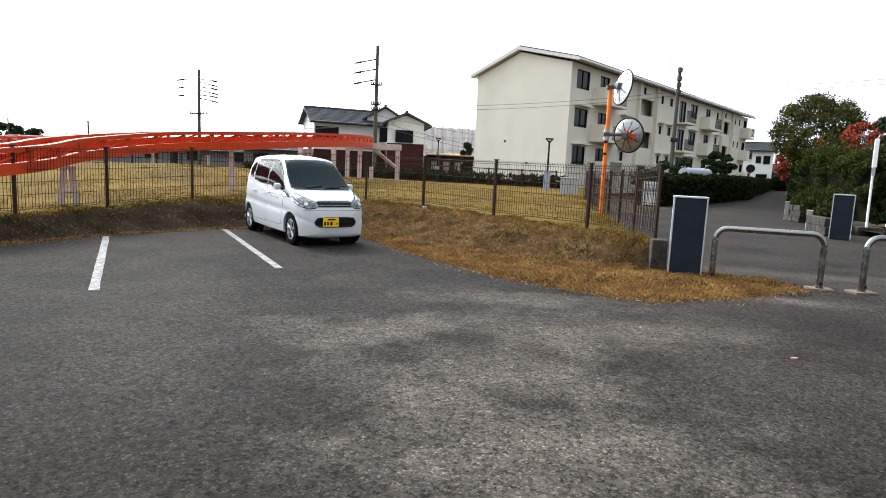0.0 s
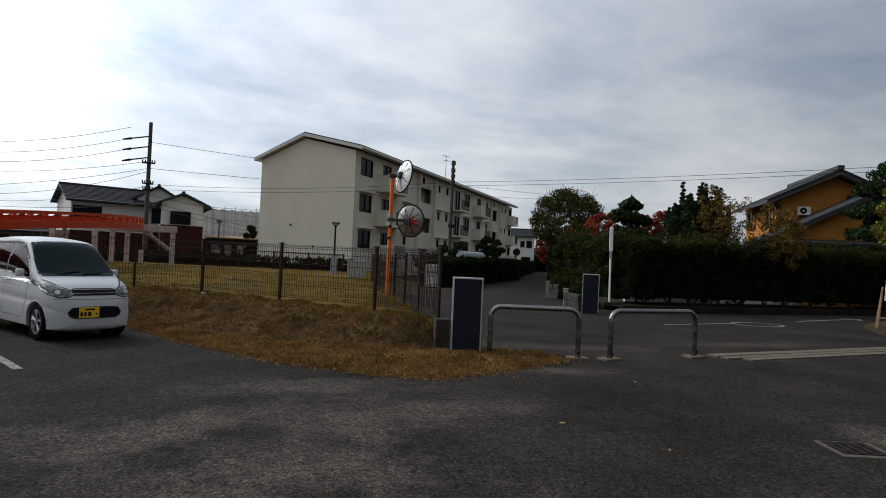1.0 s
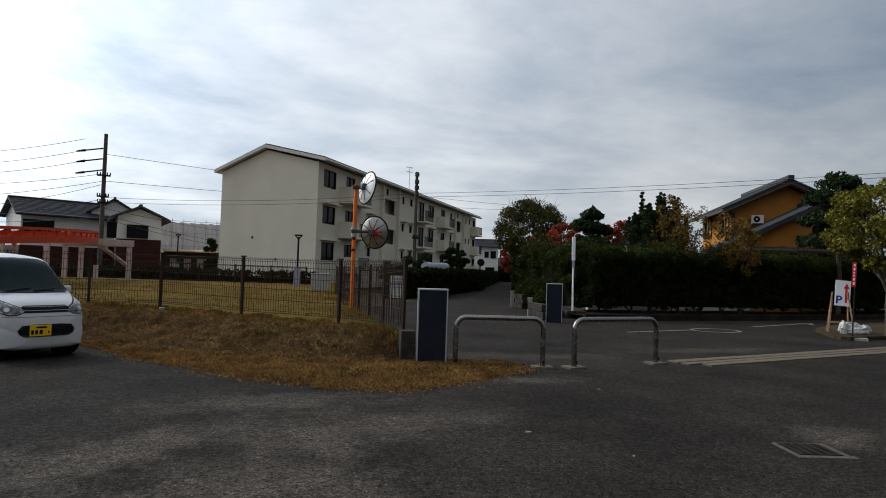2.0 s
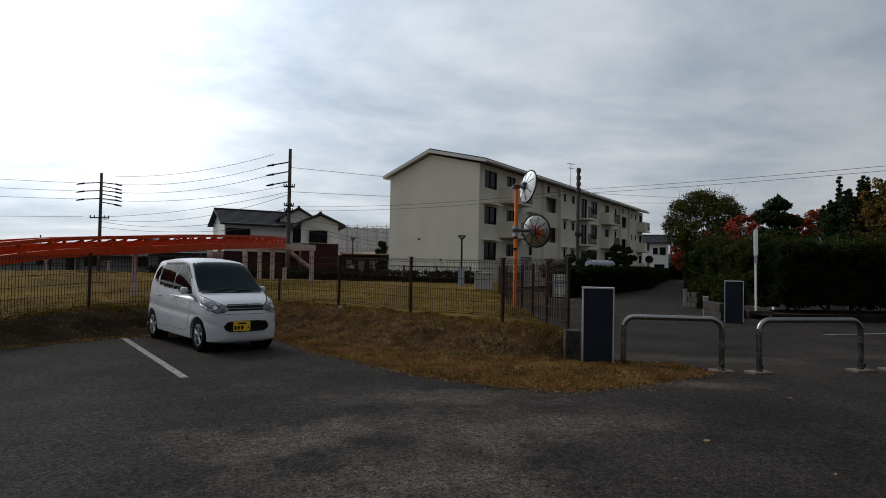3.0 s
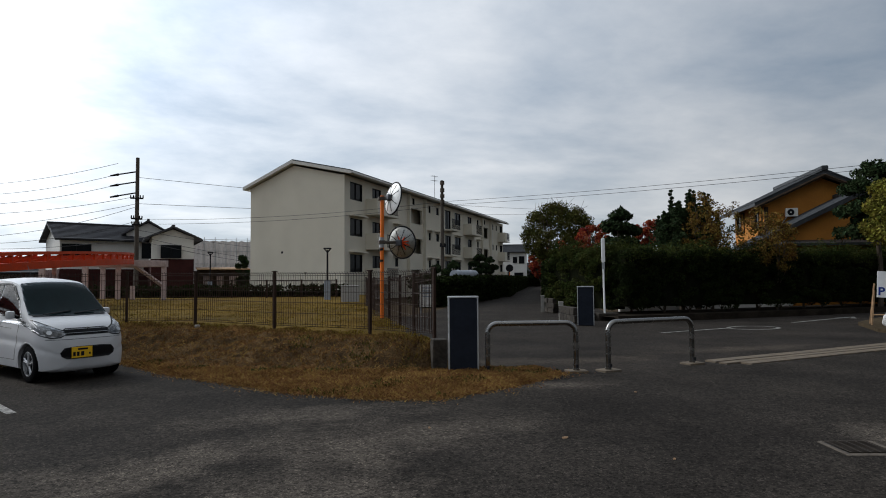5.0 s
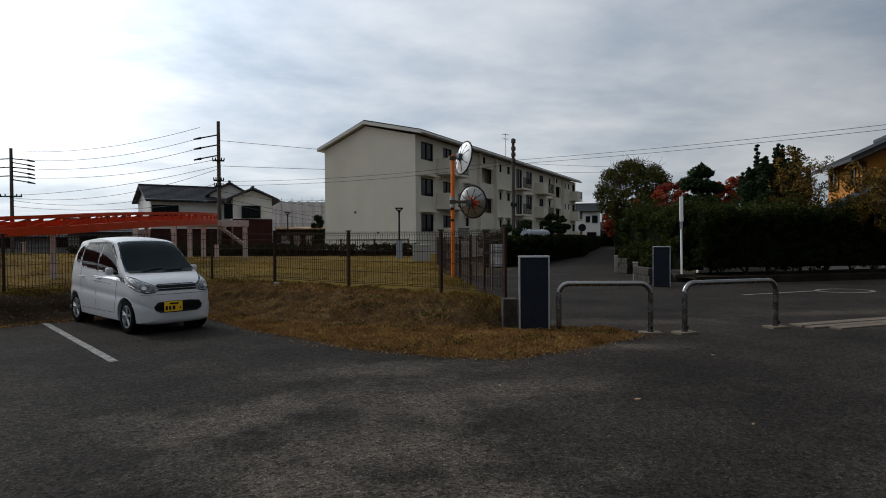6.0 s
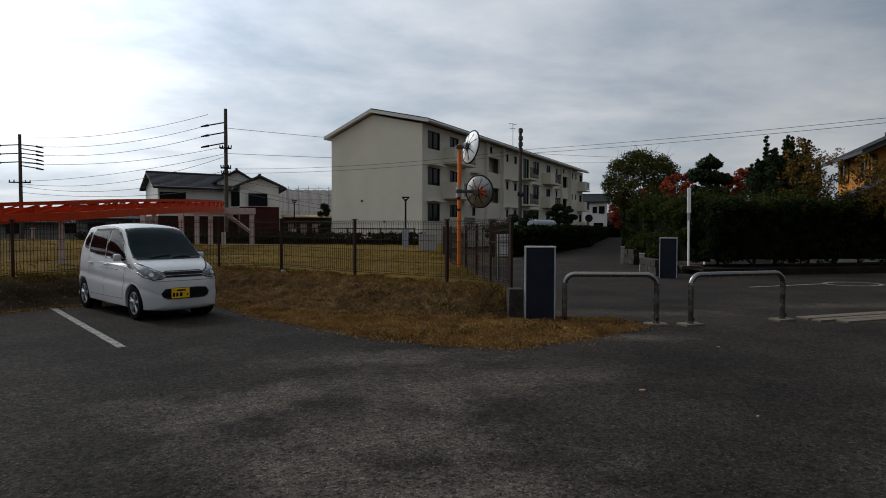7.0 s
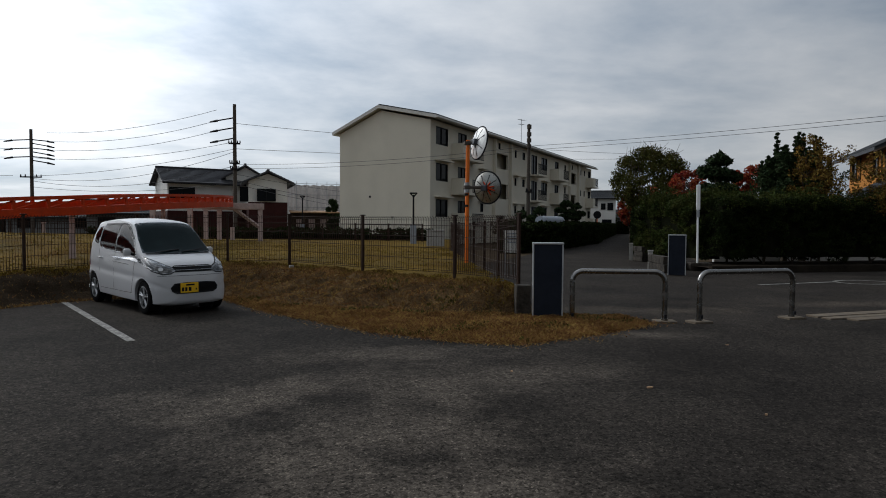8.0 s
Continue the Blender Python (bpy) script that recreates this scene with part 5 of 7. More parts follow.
def tree(name, label, az, d, h, crown, mat, seed, leaves=9000, size=0.07, clumps=40, twigs=False, hole=0.0, r=0.12, z=0.0, puff=1.0):
    """A broadleaf tree: trunk, limbs, and a crown of leaf clumps with gaps."""
    p = polar(az + (0.5 if 28.5 < az < 50 else 0), d)
    T = thing(name, label, "tree", pose(p.x, p.y, z + (0.12 if az > 28.5 else 0), 0, 0, seed * 40))
    rnd = random.Random(seed)
    bm = bmesh.new()
    tips = limbs(bm, (0, 0, -0.1), h, crown, seed, r=r, n=14 if twigs else 9)
    part("trunk", bm, M["bark"], T)
    cl = []
    for i in range(clumps):
        while True:
            v = Vector((rnd.uniform(-1, 1), rnd.uniform(-1, 1), rnd.uniform(-1, 1)))
            if hole < v.length < 1:
                break
        v = v.normalized() * (v.length ** 0.5)
        rr = min(crown) * rnd.uniform(0.2, 0.38) * puff
        cl.append((v.x * crown[0] * 0.85, v.y * crown[1] * 0.85, h + crown[2] * 0.9 + v.z * crown[2] * 0.85, rr, max(20, leaves // clumps)))
    me = leaf_mesh("crown", cl, size, seed)
    me.materials.append(M[mat])
    c = new("crown", me)
    c.parent = T
    if twigs:
        bm = bmesh.new()
        for i in range(46):
            a = rnd.uniform(0, 6.28)
            k = rnd.uniform(0, 0.6)
            s = Vector((math.cos(a) * crown[0] * k, math.sin(a) * crown[1] * k, h + crown[2] * 1.5))
            e = s + Vector((rnd.gauss(0, .35), rnd.gauss(0, .35), rnd.uniform(.2, crown[2] * 0.5)))
            tube(bm, [s, s.lerp(e, .5) + Vector((rnd.gauss(0, .06), rnd.gauss(0, .06), 0)), e], 0.018, seg=4, r_end=0.005)
        tagged(part("bare_top", bm, M["bark"], T), "bare twigs above the leaves", kind="stuff")
    return T


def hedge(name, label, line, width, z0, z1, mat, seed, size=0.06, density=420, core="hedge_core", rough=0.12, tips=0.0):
    """A clipped hedge along a line: a lumpy inside, near black for its shade, and a coat of leaves."""
    H = thing(name, label, "hedge")
    line = [Vector(p) for p in line]
    bm = bmesh.new()
    cl, fresh = [], []
    rnd = random.Random(seed)
    for i, (a, b) in enumerate(zip(line, line[1:])):
        d = b - a
        n = max(2, int(d.length / 0.35))
        t = d.normalized()
        s = Vector((-t.y, t.x))
        rings = []
        for k in range(n + 1):
            p = a.lerp(b, k / n)
            w = width / 2 - 0.26 + 0.08 * noise.noise((p.x, p.y, seed))
            top = z1 - 0.24 + rough * noise.noise((p.x * 0.8, p.y * 0.8, seed + 5))
            ring = [(-w, z0), (-w * 1.05, (z0 + top) / 2), (-w, top - 0.1), (-w * 0.7, top), (w * 0.7, top), (w, top - 0.1), (w, z0)]
            rings.append([bm.verts.new((p.x + s.x * o, p.y + s.y * o, z + 0.04 * noise.noise((p.x * 3, z * 3, o)))) for o, z in ring])
        for r0, r1 in zip(rings, rings[1:]):
            for k in range(len(r0)):
                q = (k + 1) % len(r0)
                bm.faces.new((r0[k], r0[q], r1[q], r1[k]))
        bm.faces.new(rings[0])
        bm.faces.new(rings[-1][::-1])
        area = d.length * ((z1 - z0) * 2 + width)
        m = int(area * 9)
        for k in range(m):
            p = a.lerp(b, rnd.random())
            f = rnd.random() * (2 * (z1 - z0) + width)
            if f < z1 - z0:
                o, z = -width / 2 + 0.06, z0 + f
            elif f < z1 - z0 + width:
                o, z = f - (z1 - z0) - width / 2, z1 - 0.06 + rough * noise.noise((p.x * 0.8, p.y * 0.8, seed + 5))
            else:
                o, z = width / 2 - 0.06, z0 + f - (z1 - z0) - width
            cl.append((p.x + s.x * o, p.y + s.y * o, z + rnd.gauss(0, 0.04), 0.22, int(density / 9)))
        for q in (a - t * 0.12, b + t * 0.12):
            for k in range(int(width * (z1 - z0) * 9)):
                o = rnd.uniform(-0.5, 0.5) * width
                cl.append((q.x + s.x * o, q.y + s.y * o, rnd.uniform(z0, z1), 0.22, int(density / 9)))
        # fresh sprays standing out of the clipped top; paler leaf colour paints its sunlight
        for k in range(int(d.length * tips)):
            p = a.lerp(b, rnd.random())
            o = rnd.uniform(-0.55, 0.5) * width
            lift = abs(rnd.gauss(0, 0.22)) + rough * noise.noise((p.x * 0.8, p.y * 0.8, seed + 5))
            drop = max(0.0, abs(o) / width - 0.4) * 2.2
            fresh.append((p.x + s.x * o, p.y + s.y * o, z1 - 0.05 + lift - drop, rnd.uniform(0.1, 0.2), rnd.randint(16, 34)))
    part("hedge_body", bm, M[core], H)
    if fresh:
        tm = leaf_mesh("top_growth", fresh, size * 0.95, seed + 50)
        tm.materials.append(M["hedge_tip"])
        tagged(new("top_growth", tm), "fresh yellow-green tips, coloured paler as if sunlit").parent = H
    me = leaf_mesh("leaves", cl, size, seed)
    me.materials.append(M[mat])
    c = new("leaves", me)
    c.parent = H
    return H


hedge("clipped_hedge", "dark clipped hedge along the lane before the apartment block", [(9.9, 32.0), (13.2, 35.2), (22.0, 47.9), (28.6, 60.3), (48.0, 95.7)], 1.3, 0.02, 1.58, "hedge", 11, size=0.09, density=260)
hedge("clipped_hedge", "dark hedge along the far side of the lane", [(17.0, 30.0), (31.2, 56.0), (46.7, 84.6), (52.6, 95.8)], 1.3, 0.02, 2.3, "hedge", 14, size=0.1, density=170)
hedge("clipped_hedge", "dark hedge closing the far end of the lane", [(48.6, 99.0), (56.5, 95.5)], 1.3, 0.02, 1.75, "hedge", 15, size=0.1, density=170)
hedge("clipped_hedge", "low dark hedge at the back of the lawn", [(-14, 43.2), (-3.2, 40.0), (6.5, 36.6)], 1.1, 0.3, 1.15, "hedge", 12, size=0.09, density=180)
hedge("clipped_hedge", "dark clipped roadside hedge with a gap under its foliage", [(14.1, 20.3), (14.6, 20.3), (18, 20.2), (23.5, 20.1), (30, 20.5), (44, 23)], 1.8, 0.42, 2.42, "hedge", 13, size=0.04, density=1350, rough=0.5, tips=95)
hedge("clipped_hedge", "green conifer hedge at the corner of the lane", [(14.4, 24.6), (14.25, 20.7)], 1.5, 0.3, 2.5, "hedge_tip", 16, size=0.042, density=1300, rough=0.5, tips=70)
for i, x in enumerate((14.9, 16.0, 17.2, 18.4, 19.5, 20.7, 21.9, 23.2, 24.4, 25.7, 27.0, 28.4, 29.8, 31.5, 33.2)):
    y = 19.95 + max(0, x - 23) * 0.08
    bm = bmesh.new()
    rnd = random.Random(i)
    tube(bm, [(x, y, 0.08), (x + rnd.gauss(0, .06), y + .02, 0.4), (x + rnd.gauss(0, .12), y, 0.9)], 0.05, seg=6, r_end=0.035)
    for k in range(5):
        x1 = x + rnd.gauss(0, .3)
        tube(bm, [(x, y, 0.2), (x1, y - .2 + rnd.random() * .4, 0.5), (x1 + rnd.gauss(0, .1), y, 0.85)], 0.018, seg=4, r_end=0.01)
    solo("hedge_stem", bm, M["bark"], "bare brown stem under the roadside hedge", "stem", group="stems of the roadside hedge")
# added white wall imitates the brightness showing through under the hedge
bm = bmesh.new()
box(bm, (16.5, 23.5, 0), (38, 23.65, 0.66))
solo("garden_wall", bm, M["sign_white"], "added low white wall that stands for the bright gaps between the hedge stems", "wall", kind="structure")
bm = bmesh.new()
for a, b in zip(KERB, KERB[1:]):
    d = (b - a).normalized()
    s = Vector((-d.y, d.x))
    v = [bm.verts.new((*q, 0.16)) for q in (a + s * .185, b + s * .185, b + s * 3.2, a + s * 3.2)]
    bm.faces.new(v)
solo("planting_bed", bm, M["soil"], "dark earth bed under the roadside hedge", "soil", kind="structure")

tree("broadleaf_tree", "round olive-green tree with bare twigs on top", 29.1, 38, 2.3, (2.55, 2.1, 2.0), "leaf_green", 21, leaves=30000, size=0.06, clumps=230, twigs=True, hole=0.1, puff=0.66)
tree("maple_tree", "small maple in red autumn leaf", 32.6, 34.5, 2.2, (1.15, 0.9, 1.2), "leaf_red", 22, leaves=9500, size=0.06, clumps=60, puff=0.8)
tree("maple_tree", "small maple in red autumn leaf", 37.3, 34, 3.0, (1.3, 1.0, 0.75), "leaf_red", 23, leaves=7000, size=0.06, clumps=60, hole=0.3, puff=0.8)
tree("maple_tree", "red maple leaning over the lane behind the round tree", 28.2, 46, 1.5, (0.95, 1.0, 1.35), "leaf_red", 24, leaves=7500, size=0.07, clumps=60, puff=0.8)
tree("maple_tree", "dull red shrubby maple under the round tree", 30.6, 35.5, 2.2, (1.3, 0.9, 0.8), "leaf_red", 25, leaves=3500, size=0.06, clumps=20, hole=0.2)
tree("garden_shrub", "yellowing leafy garden shrub above the hedge", 44.0, 28.4, 1.5, (2.5, 1.2, 1.75), "leaf_yellow", 26, leaves=7500, size=0.05, clumps=190, twigs=False, hole=0.1, r=0.04, puff=0.62)
tree("garden_shrub", "yellowing leafy garden shrub above the hedge", 41.6, 28.3, 2.0, (0.8, 0.7, 1.75), "leaf_yellow", 27, leaves=2400, size=0.05, clumps=80, twigs=False, hole=0.1, r=0.04, puff=0.6)
tree("garden_shrub", "yellowing leafy garden shrub above the hedge", 46.9, 29.0, 1.5, (1.8, 1.0, 1.3), "leaf_yellow", 28, leaves=4200, size=0.05, clumps=110, twigs=False, hole=0.1, r=0.04, puff=0.65)
tree("broadleaf_tree", "yellow-green leafy tree beside the parking sign", 57.6, 22, 1.9, (1.9, 1.8, 1.45), "leaf_olive", 29, leaves=19000, size=0.06, clumps=130, puff=0.7)
tree("garden_shrub", "dark green shrub growing out of the hedge", 35.5, 27.5, 1.2, (2.6, 1.2, 0.8), "hedge", 30, leaves=9000, size=0.06, clumps=50, r=0.05)


def cloud_pine(az, d, pads, trunk, seed, label, size=0.09):
    """A pine with foliage in flat pads."""
    p = polar(az, d)
    T = thing("pine_tree", label, "pine tree", pose(p.x, p.y, 0))
    bm = bmesh.new()
    tube(bm, [Vector(q) for q in trunk], 0.12, seg=7, r_end=0.05)
    for x, y, z, rx, rz in pads:
        s = min((Vector(q) for q in trunk), key=lambda q: abs(q.z - z + 0.25))
        tube(bm, [s, Vector((x * .6, y * .6, z - .1)), Vector((x, y, z))], 0.05, seg=5, r_end=0.02)
    part("trunk", bm, M["bark"], T)
    rnd = random.Random(seed)
    for x, y, z, rx, rz in pads:
        cl = []
        for i in range(26):
            a, k = rnd.uniform(0, 6.28), math.sqrt(rnd.random())
            cl.append((x + math.cos(a) * k * rx * .8, y + math.sin(a) * k * rx * .8, z + rz * (1 - k * k) * rnd.uniform(0, 1), 0.24 * rx + 0.08, 70))
        me = leaf_mesh("needle_pad", cl, size, seed + int(z * 10))
        me.materials.append(M["leaf_pine"])
        c = new("needle_pad", me)
        c.parent = T
    return T


cloud_pine(35.2, 31.5, [(0, 0, 4.45, .55, .42), (-.25, 0, 3.95, .8, .35), (.45, .1, 3.75, .7, .3), (-.1, -.1, 3.2, .85, .3), (.5, 0, 2.9, .8, .3), (-.5, 0, 2.6, .8, .3)], [(0, 0, 0), (.1, 0, 1.5), (-.05, 0, 3), (0, 0, 4.6)], 41,
           "dark garden pine clipped into cloud pads")
cloud_pine(54.3, 33, [(0, 0, 6.0, .9, .5), (1.2, 0, 5.7, .9, .4), (-.7, 0, 5.3, 1.0, .4), (.6, 0, 4.8, 1.2, .4), (-.9, 0, 4.3, 1.1, .4), (.3, 0, 3.8, 1.4, .4), (-1.0, 0, 3.3, 1.1, .4)], [(0, 0, 0), (.1, 0, 2), (-.1, 0, 4), (0, 0, 6.2)], 42, "dark pine behind the ochre house")
for i, (az, d, h) in enumerate(((20.2, 40, 2.3), (22.6, 44, 2.9), (23.5, 50, 2.9), (18.6, 37, 2.0))):
    cloud_pine(az, d, [(0, 0, h, .36, .3), (-.42, 0, h - .4, .36, .2), (.4, 0, h - .55, .4, .2), (-.1, 0, h - .85, .45, .2)], [(0, 0, 0), (.08, 0, h * .5), (0, 0, h)], 50 + i, "dark clipped garden pine behind the lane hedge")


def candle_conifer(az, d, seed):
    p = polar(az, d)
    T = thing("conifer_tree", "dark green conifer with upright candle shoots", "conifer", pose(p.x, p.y, 0))
    rnd = random.Random(seed)
    bm = bmesh.new()
    tube(bm, [(0, 0, 0), (0.05, 0, 2), (0, 0, 4.5)], 0.13, seg=7, r_end=0.04)
    shoots = []
    for i in range(34):
        a, k = rnd.uniform(0, 6.28), math.sqrt(rnd.random())
        x, y = math.cos(a) * k * 1.05, math.sin(a) * k * 0.9
        z = 3.1 + (1 - k) * 1.1 + rnd.uniform(-.3, .5)
        hh = rnd.uniform(0.45, 0.95)
        shoots.append((x, y, z, hh))
        tube(bm, [(x * .2, y * .2, z - 1.0), (x * .8, y * .8, z - .5), (x, y, z + hh)], 0.03, seg=4, r_end=0.01)
    for x, z, hh in ((-.42, 4.35, .95), (.52, 4.4, .95), (.75, 4.35, .95), (0, 4.1, .7)):
        shoots.append((x, 0, z, hh))
        tube(bm, [(x * .6, 0, z - 1.2), (x, 0, z), (x, 0, z + hh)], 0.03, seg=4, r_end=0.01)
    part("trunk", bm, M["bark"], T)
    cl = []
    for x, y, z, hh in shoots:
        for k in range(7):
            cl.append((x + rnd.gauss(0, .03), y + rnd.gauss(0, .03), z + hh * k / 6, 0.12 - 0.010 * k, 75))
        for k in range(9):
            cl.append((x + rnd.gauss(0, .26), y + rnd.gauss(0, .26), z - rnd.uniform(-.15, 1.5), 0.27, 80))
    me = leaf_mesh("needles", cl, 0.06, seed)
    me.materials.append(M["leaf_pine"])
    c = new("needles", me)
    c.parent = T


candle_conifer(40.2, 29.2, 61)
candle_conifer(41.5, 30.6, 62)

# far tree line and hills along the horizon
for az, d, w, h in ((-36, 120, 5, 2.2), (-33.5, 130, 4, 2.0), (-38, 100, 5, 2.4), (9.0, 95, 3.0, 2.5), (26.6, 108, 1.8, 1.3), (27.8, 112, 2.2, 1.8), (1.35, 56, 0.55, 1.6), (-42, 90, 6, 2.5)):
    tree("far_tree", "dark far tree on the horizon", az, d, h * 0.5, (w, w * .6, h), "leaf_pine", int(az * 3) % 97, leaves=4000, size=0.25, clumps=30)
bm = bmesh.new()
prev = None
for i in range(0, 73):
    az = i * 5
    h = 14 + 20 * abs(noise.noise((i * 0.37, 2, 0))) + 10 * abs(noise.noise((i * 1.1, 5, 0)))
    lo, hi = bm.verts.new(polar(az, 1500, -5)), bm.verts.new(polar(az, 1500, h))
    back = bm.verts.new(polar(az, 1800, -5))
    if prev:
        bm.faces.new((prev[0], lo, hi, prev[1]))
        bm.faces.new((prev[1], hi, back, prev[2]))
    prev = (lo, hi, back)
solo("far_hills", bm, M["far_hill"], "low hills on the horizon, tinted blue-grey for haze", "backdrop", kind="structure")


# ---- gate barriers, pillars, stones ----
def arch_barrier(a, b, h, label):
    """A steel hoop of tube on two ground plates."""
    a, b = Vector(a), Vector(b)
    L = (b - a).length
    B = thing("arch_barrier", label, "barrier", Matrix.Translation((a.x, a.y, 0)) @ Matrix.Rotation(math.atan2(b.y - a.y, b.x - a.x), 4, "Z"), group="steel hoop barriers")
    r, c = 0.043, 0.17
    pts = [(0, 0, -0.05), (0, 0, h - c)]
    pts += [(c - c * math.cos(t), 0, h - c + c * math.sin(t)) for t in [math.pi / 2 * k / 8 for k in range(1, 9)]]
    pts += [(L - c + c * math.sin(t), 0, h - c + c * math.cos(t)) for t in [math.pi / 2 * k / 8 for k in range(0, 9)]]
    pts += [(L, 0, -0.05)]
    bm = bmesh.new()
    tube(bm, pts, r, seg=16)
    part("hoop", bm, M["steel"], B, "brushed stainless steel tube", smooth=True)
    for x in (0, L):
        bm = bmesh.new()
        rod(bm, (x, 0, 0.0), (x, 0, 0.05), 0.055, seg=16)
        part("collar", bm, M["steel"], B, smooth=True)
        bm = bmesh.new()
        box(bm, (x - 0.17, -0.13, -0.05), (x + 0.17, 0.13, 0.022), bevel=0.008)
        part("footing", bm, M["gutter"], B, "pale concrete footing")
        bm = bmesh.new()
        box(bm, (x - 0.02, -0.07, 0.06), (x + 0.02, -0.04, 0.12), bevel=0.004)
        part("lock", bm, M["dark"], B)
    return B


arch_barrier((4.05, 9.42), (5.46, 9.02), 0.80, "brushed stainless steel hoop barrier beside the slate gate pillar")
arch_barrier((6.0, 8.90), (7.85, 9.06), 0.80, "brushed stainless steel hoop barrier at the car park entrance")


def gate_pillar(x, y, w, d, h, rot, label):
    P = thing("gate_pillar", label, "pillar", pose(x, y, 0, 0, 0, rot), group="slate gate pillars")
    bm = bmesh.new()
    box(bm, (-w / 2 + 0.02, -d / 2, 0.0), (w / 2 - 0.02, d / 2, h - 0.02), bevel=0.006)
    part("panel", bm, M["navy"], P)
    for s in (-1, 1):
        bm = bmesh.new()
        box(bm, (s * (w / 2 - 0.008) - 0.011, -d / 2 - 0.008, 0.0), (s * (w / 2 - 0.008) + 0.011, d / 2 + 0.008, h - 0.022), bevel=0.003)
        part("edge_trim", bm, M["alu"], P, "pale aluminium edge")
    bm = bmesh.new()
    box(bm, (-w / 2 - 0.008, -d / 2 - 0.012, h - 0.02), (w / 2 + 0.008, d / 2 + 0.012, h + 0.008), bevel=0.005)
    part("cap", bm, M["alu"], P, "pale aluminium cap")
    return P


gate_pillar(3.70, 9.62, 0.49, 0.16, 1.245, -17, "tall dark slate gate pillar with pale aluminium edges")
gate_pillar(10.98, 17.5, 0.52, 0.16, 1.25, -32, "dark slate gate pillar with pale edges across the road")


def rough_block(name, x, y, sx, sy, sz, rot, mat, label, cat, seed, z=0.0):
    rnd = random.Random(seed)
    bm = bmesh.new()
    box(bm, (-sx / 2, -sy / 2, -0.05), (sx / 2, sy / 2, sz))
    bmesh.ops.subdivide_edges(bm, edges=bm.edges[:], cuts=5, use_grid_fill=True)
    for v in bm.verts:
        n = noise.noise_vector(v.co * 5 + Vector((seed, 0, 0)))
        v.co += n * 0.022 * min(1, max(sx, sz))
    bmesh.ops.bevel(bm, geom=[e for e in bm.edges if len(e.link_faces) == 2 and e.calc_face_angle(0) > 1.0], offset=0.012, segments=1, affect="EDGES")
    return solo(name, bm, M[mat], label, cat, smooth=True, m=pose(x, y, z, 0, 0, rot))


rough_block("corner_stone", 3.36, 9.88, 0.24, 0.30, 0.54, -10, "stone", "weathered grey stone block at the end of the bank", "stone", 1)
p = polar(-2.3, 14.75)
rough_block("bank_stone", p.x, p.y, 0.10, 0.08, 0.07, 20, "concrete", "small pale stone lying on the grass bank", "stone", 4, z=land(p.x, p.y))
rough_block("stone_block", 12.95, 19.3, 0.75, 0.5, 0.26, -10, "stone", "low weathered stone step at the foot of the hedge", "stone", 2)
rough_block("stone_block", 12.3, 19.6, 0.5, 0.4, 0.34, 30, "stone", "weathered stone block beside the gate pillar", "stone", 3)


def stone_wall(a, b, h, w, n, label):
    """A low lane-side wall of separate blocks."""
    a, b = Vector(a), Vector(b)
    W = thing("stone_wall", label, "wall", Matrix.Translation((a.x, a.y, 0)) @ Matrix.Rotation(math.atan2(b.y - a.y, b.x - a.x), 4, "Z"))
    L = (b - a).length
    rnd = random.Random(n)
    rows = max(1, int(h / 0.2))
    for r in range(rows):
        for k in range(n):
            bm = bmesh.new()
            x0 = L * (k + (0.25 if r % 2 else 0)) / n
            box(bm, (x0 + 0.006, -w / 2 + rnd.uniform(-.015, .015), h * r / rows + 0.004), (x0 + L / n - 0.006, w / 2, h * (r + 1) / rows - 0.004), bevel=0.015)
            part("block", bm, M["stone"], W)
    return W


stone_wall((11.2, 18.35), (11.55, 19.95), 0.52, 0.24, 4, "low weathered block wall along the lane beside the gate pillar")
p, q = polar(28.75, 28.3), polar(29.5, 27.5)
stone_wall(p.xy, q.xy, 0.64, 0.3, 3, "short weathered stone wall beside the lane")
for (x, y), h in ((polar(28.3, 28.7).xy, 0.74), ((11.6, 20.15), 0.66)):
    P = thing("gate_post", "low pale concrete gate post at the end of a stone wall", "gate post", pose(x, y, 0, 0, 0, -28), group="gate posts by the lane")
    bm = bmesh.new()
    box(bm, (-0.08, -0.12, -0.05), (0.08, 0.12, h - 0.05), bevel=0.012)
    part("shaft", bm, M["concrete"], P)
    bm = bmesh.new()
    box(bm, (-0.095, -0.135, h - 0.048), (0.095, 0.135, h), bevel=0.012)
    part("cap", bm, M["concrete"], P, "grey weathered cap")


def white_sign_pole():
    p = polar(33.75, 23.0)
    P = thing("sign_pole", "white roadside pole with a narrow white sign seen edge-on", "sign pole", pose(p.x, p.y, 0.13, 0, -0.6, -30))
    bm = bmesh.new()
    rod(bm, (0, 0, -0.1), (0, 0, 2.75), 0.035, seg=10)
    part("pole", bm, M["sign_white"], P, smooth=True)
    bm = bmesh.new()
    box(bm, (-0.05, -0.06, 1.95), (0.07, 0.06, 2.8), bevel=0.01)
    part("sign_box", bm, M["sign_white"], P)
    bm = bmesh.new()
    box(bm, (-0.04, -0.05, 1.7), (0.05, 0.05, 1.93))
    part("bracket", bm, M["galv"], P)


white_sign_pole()


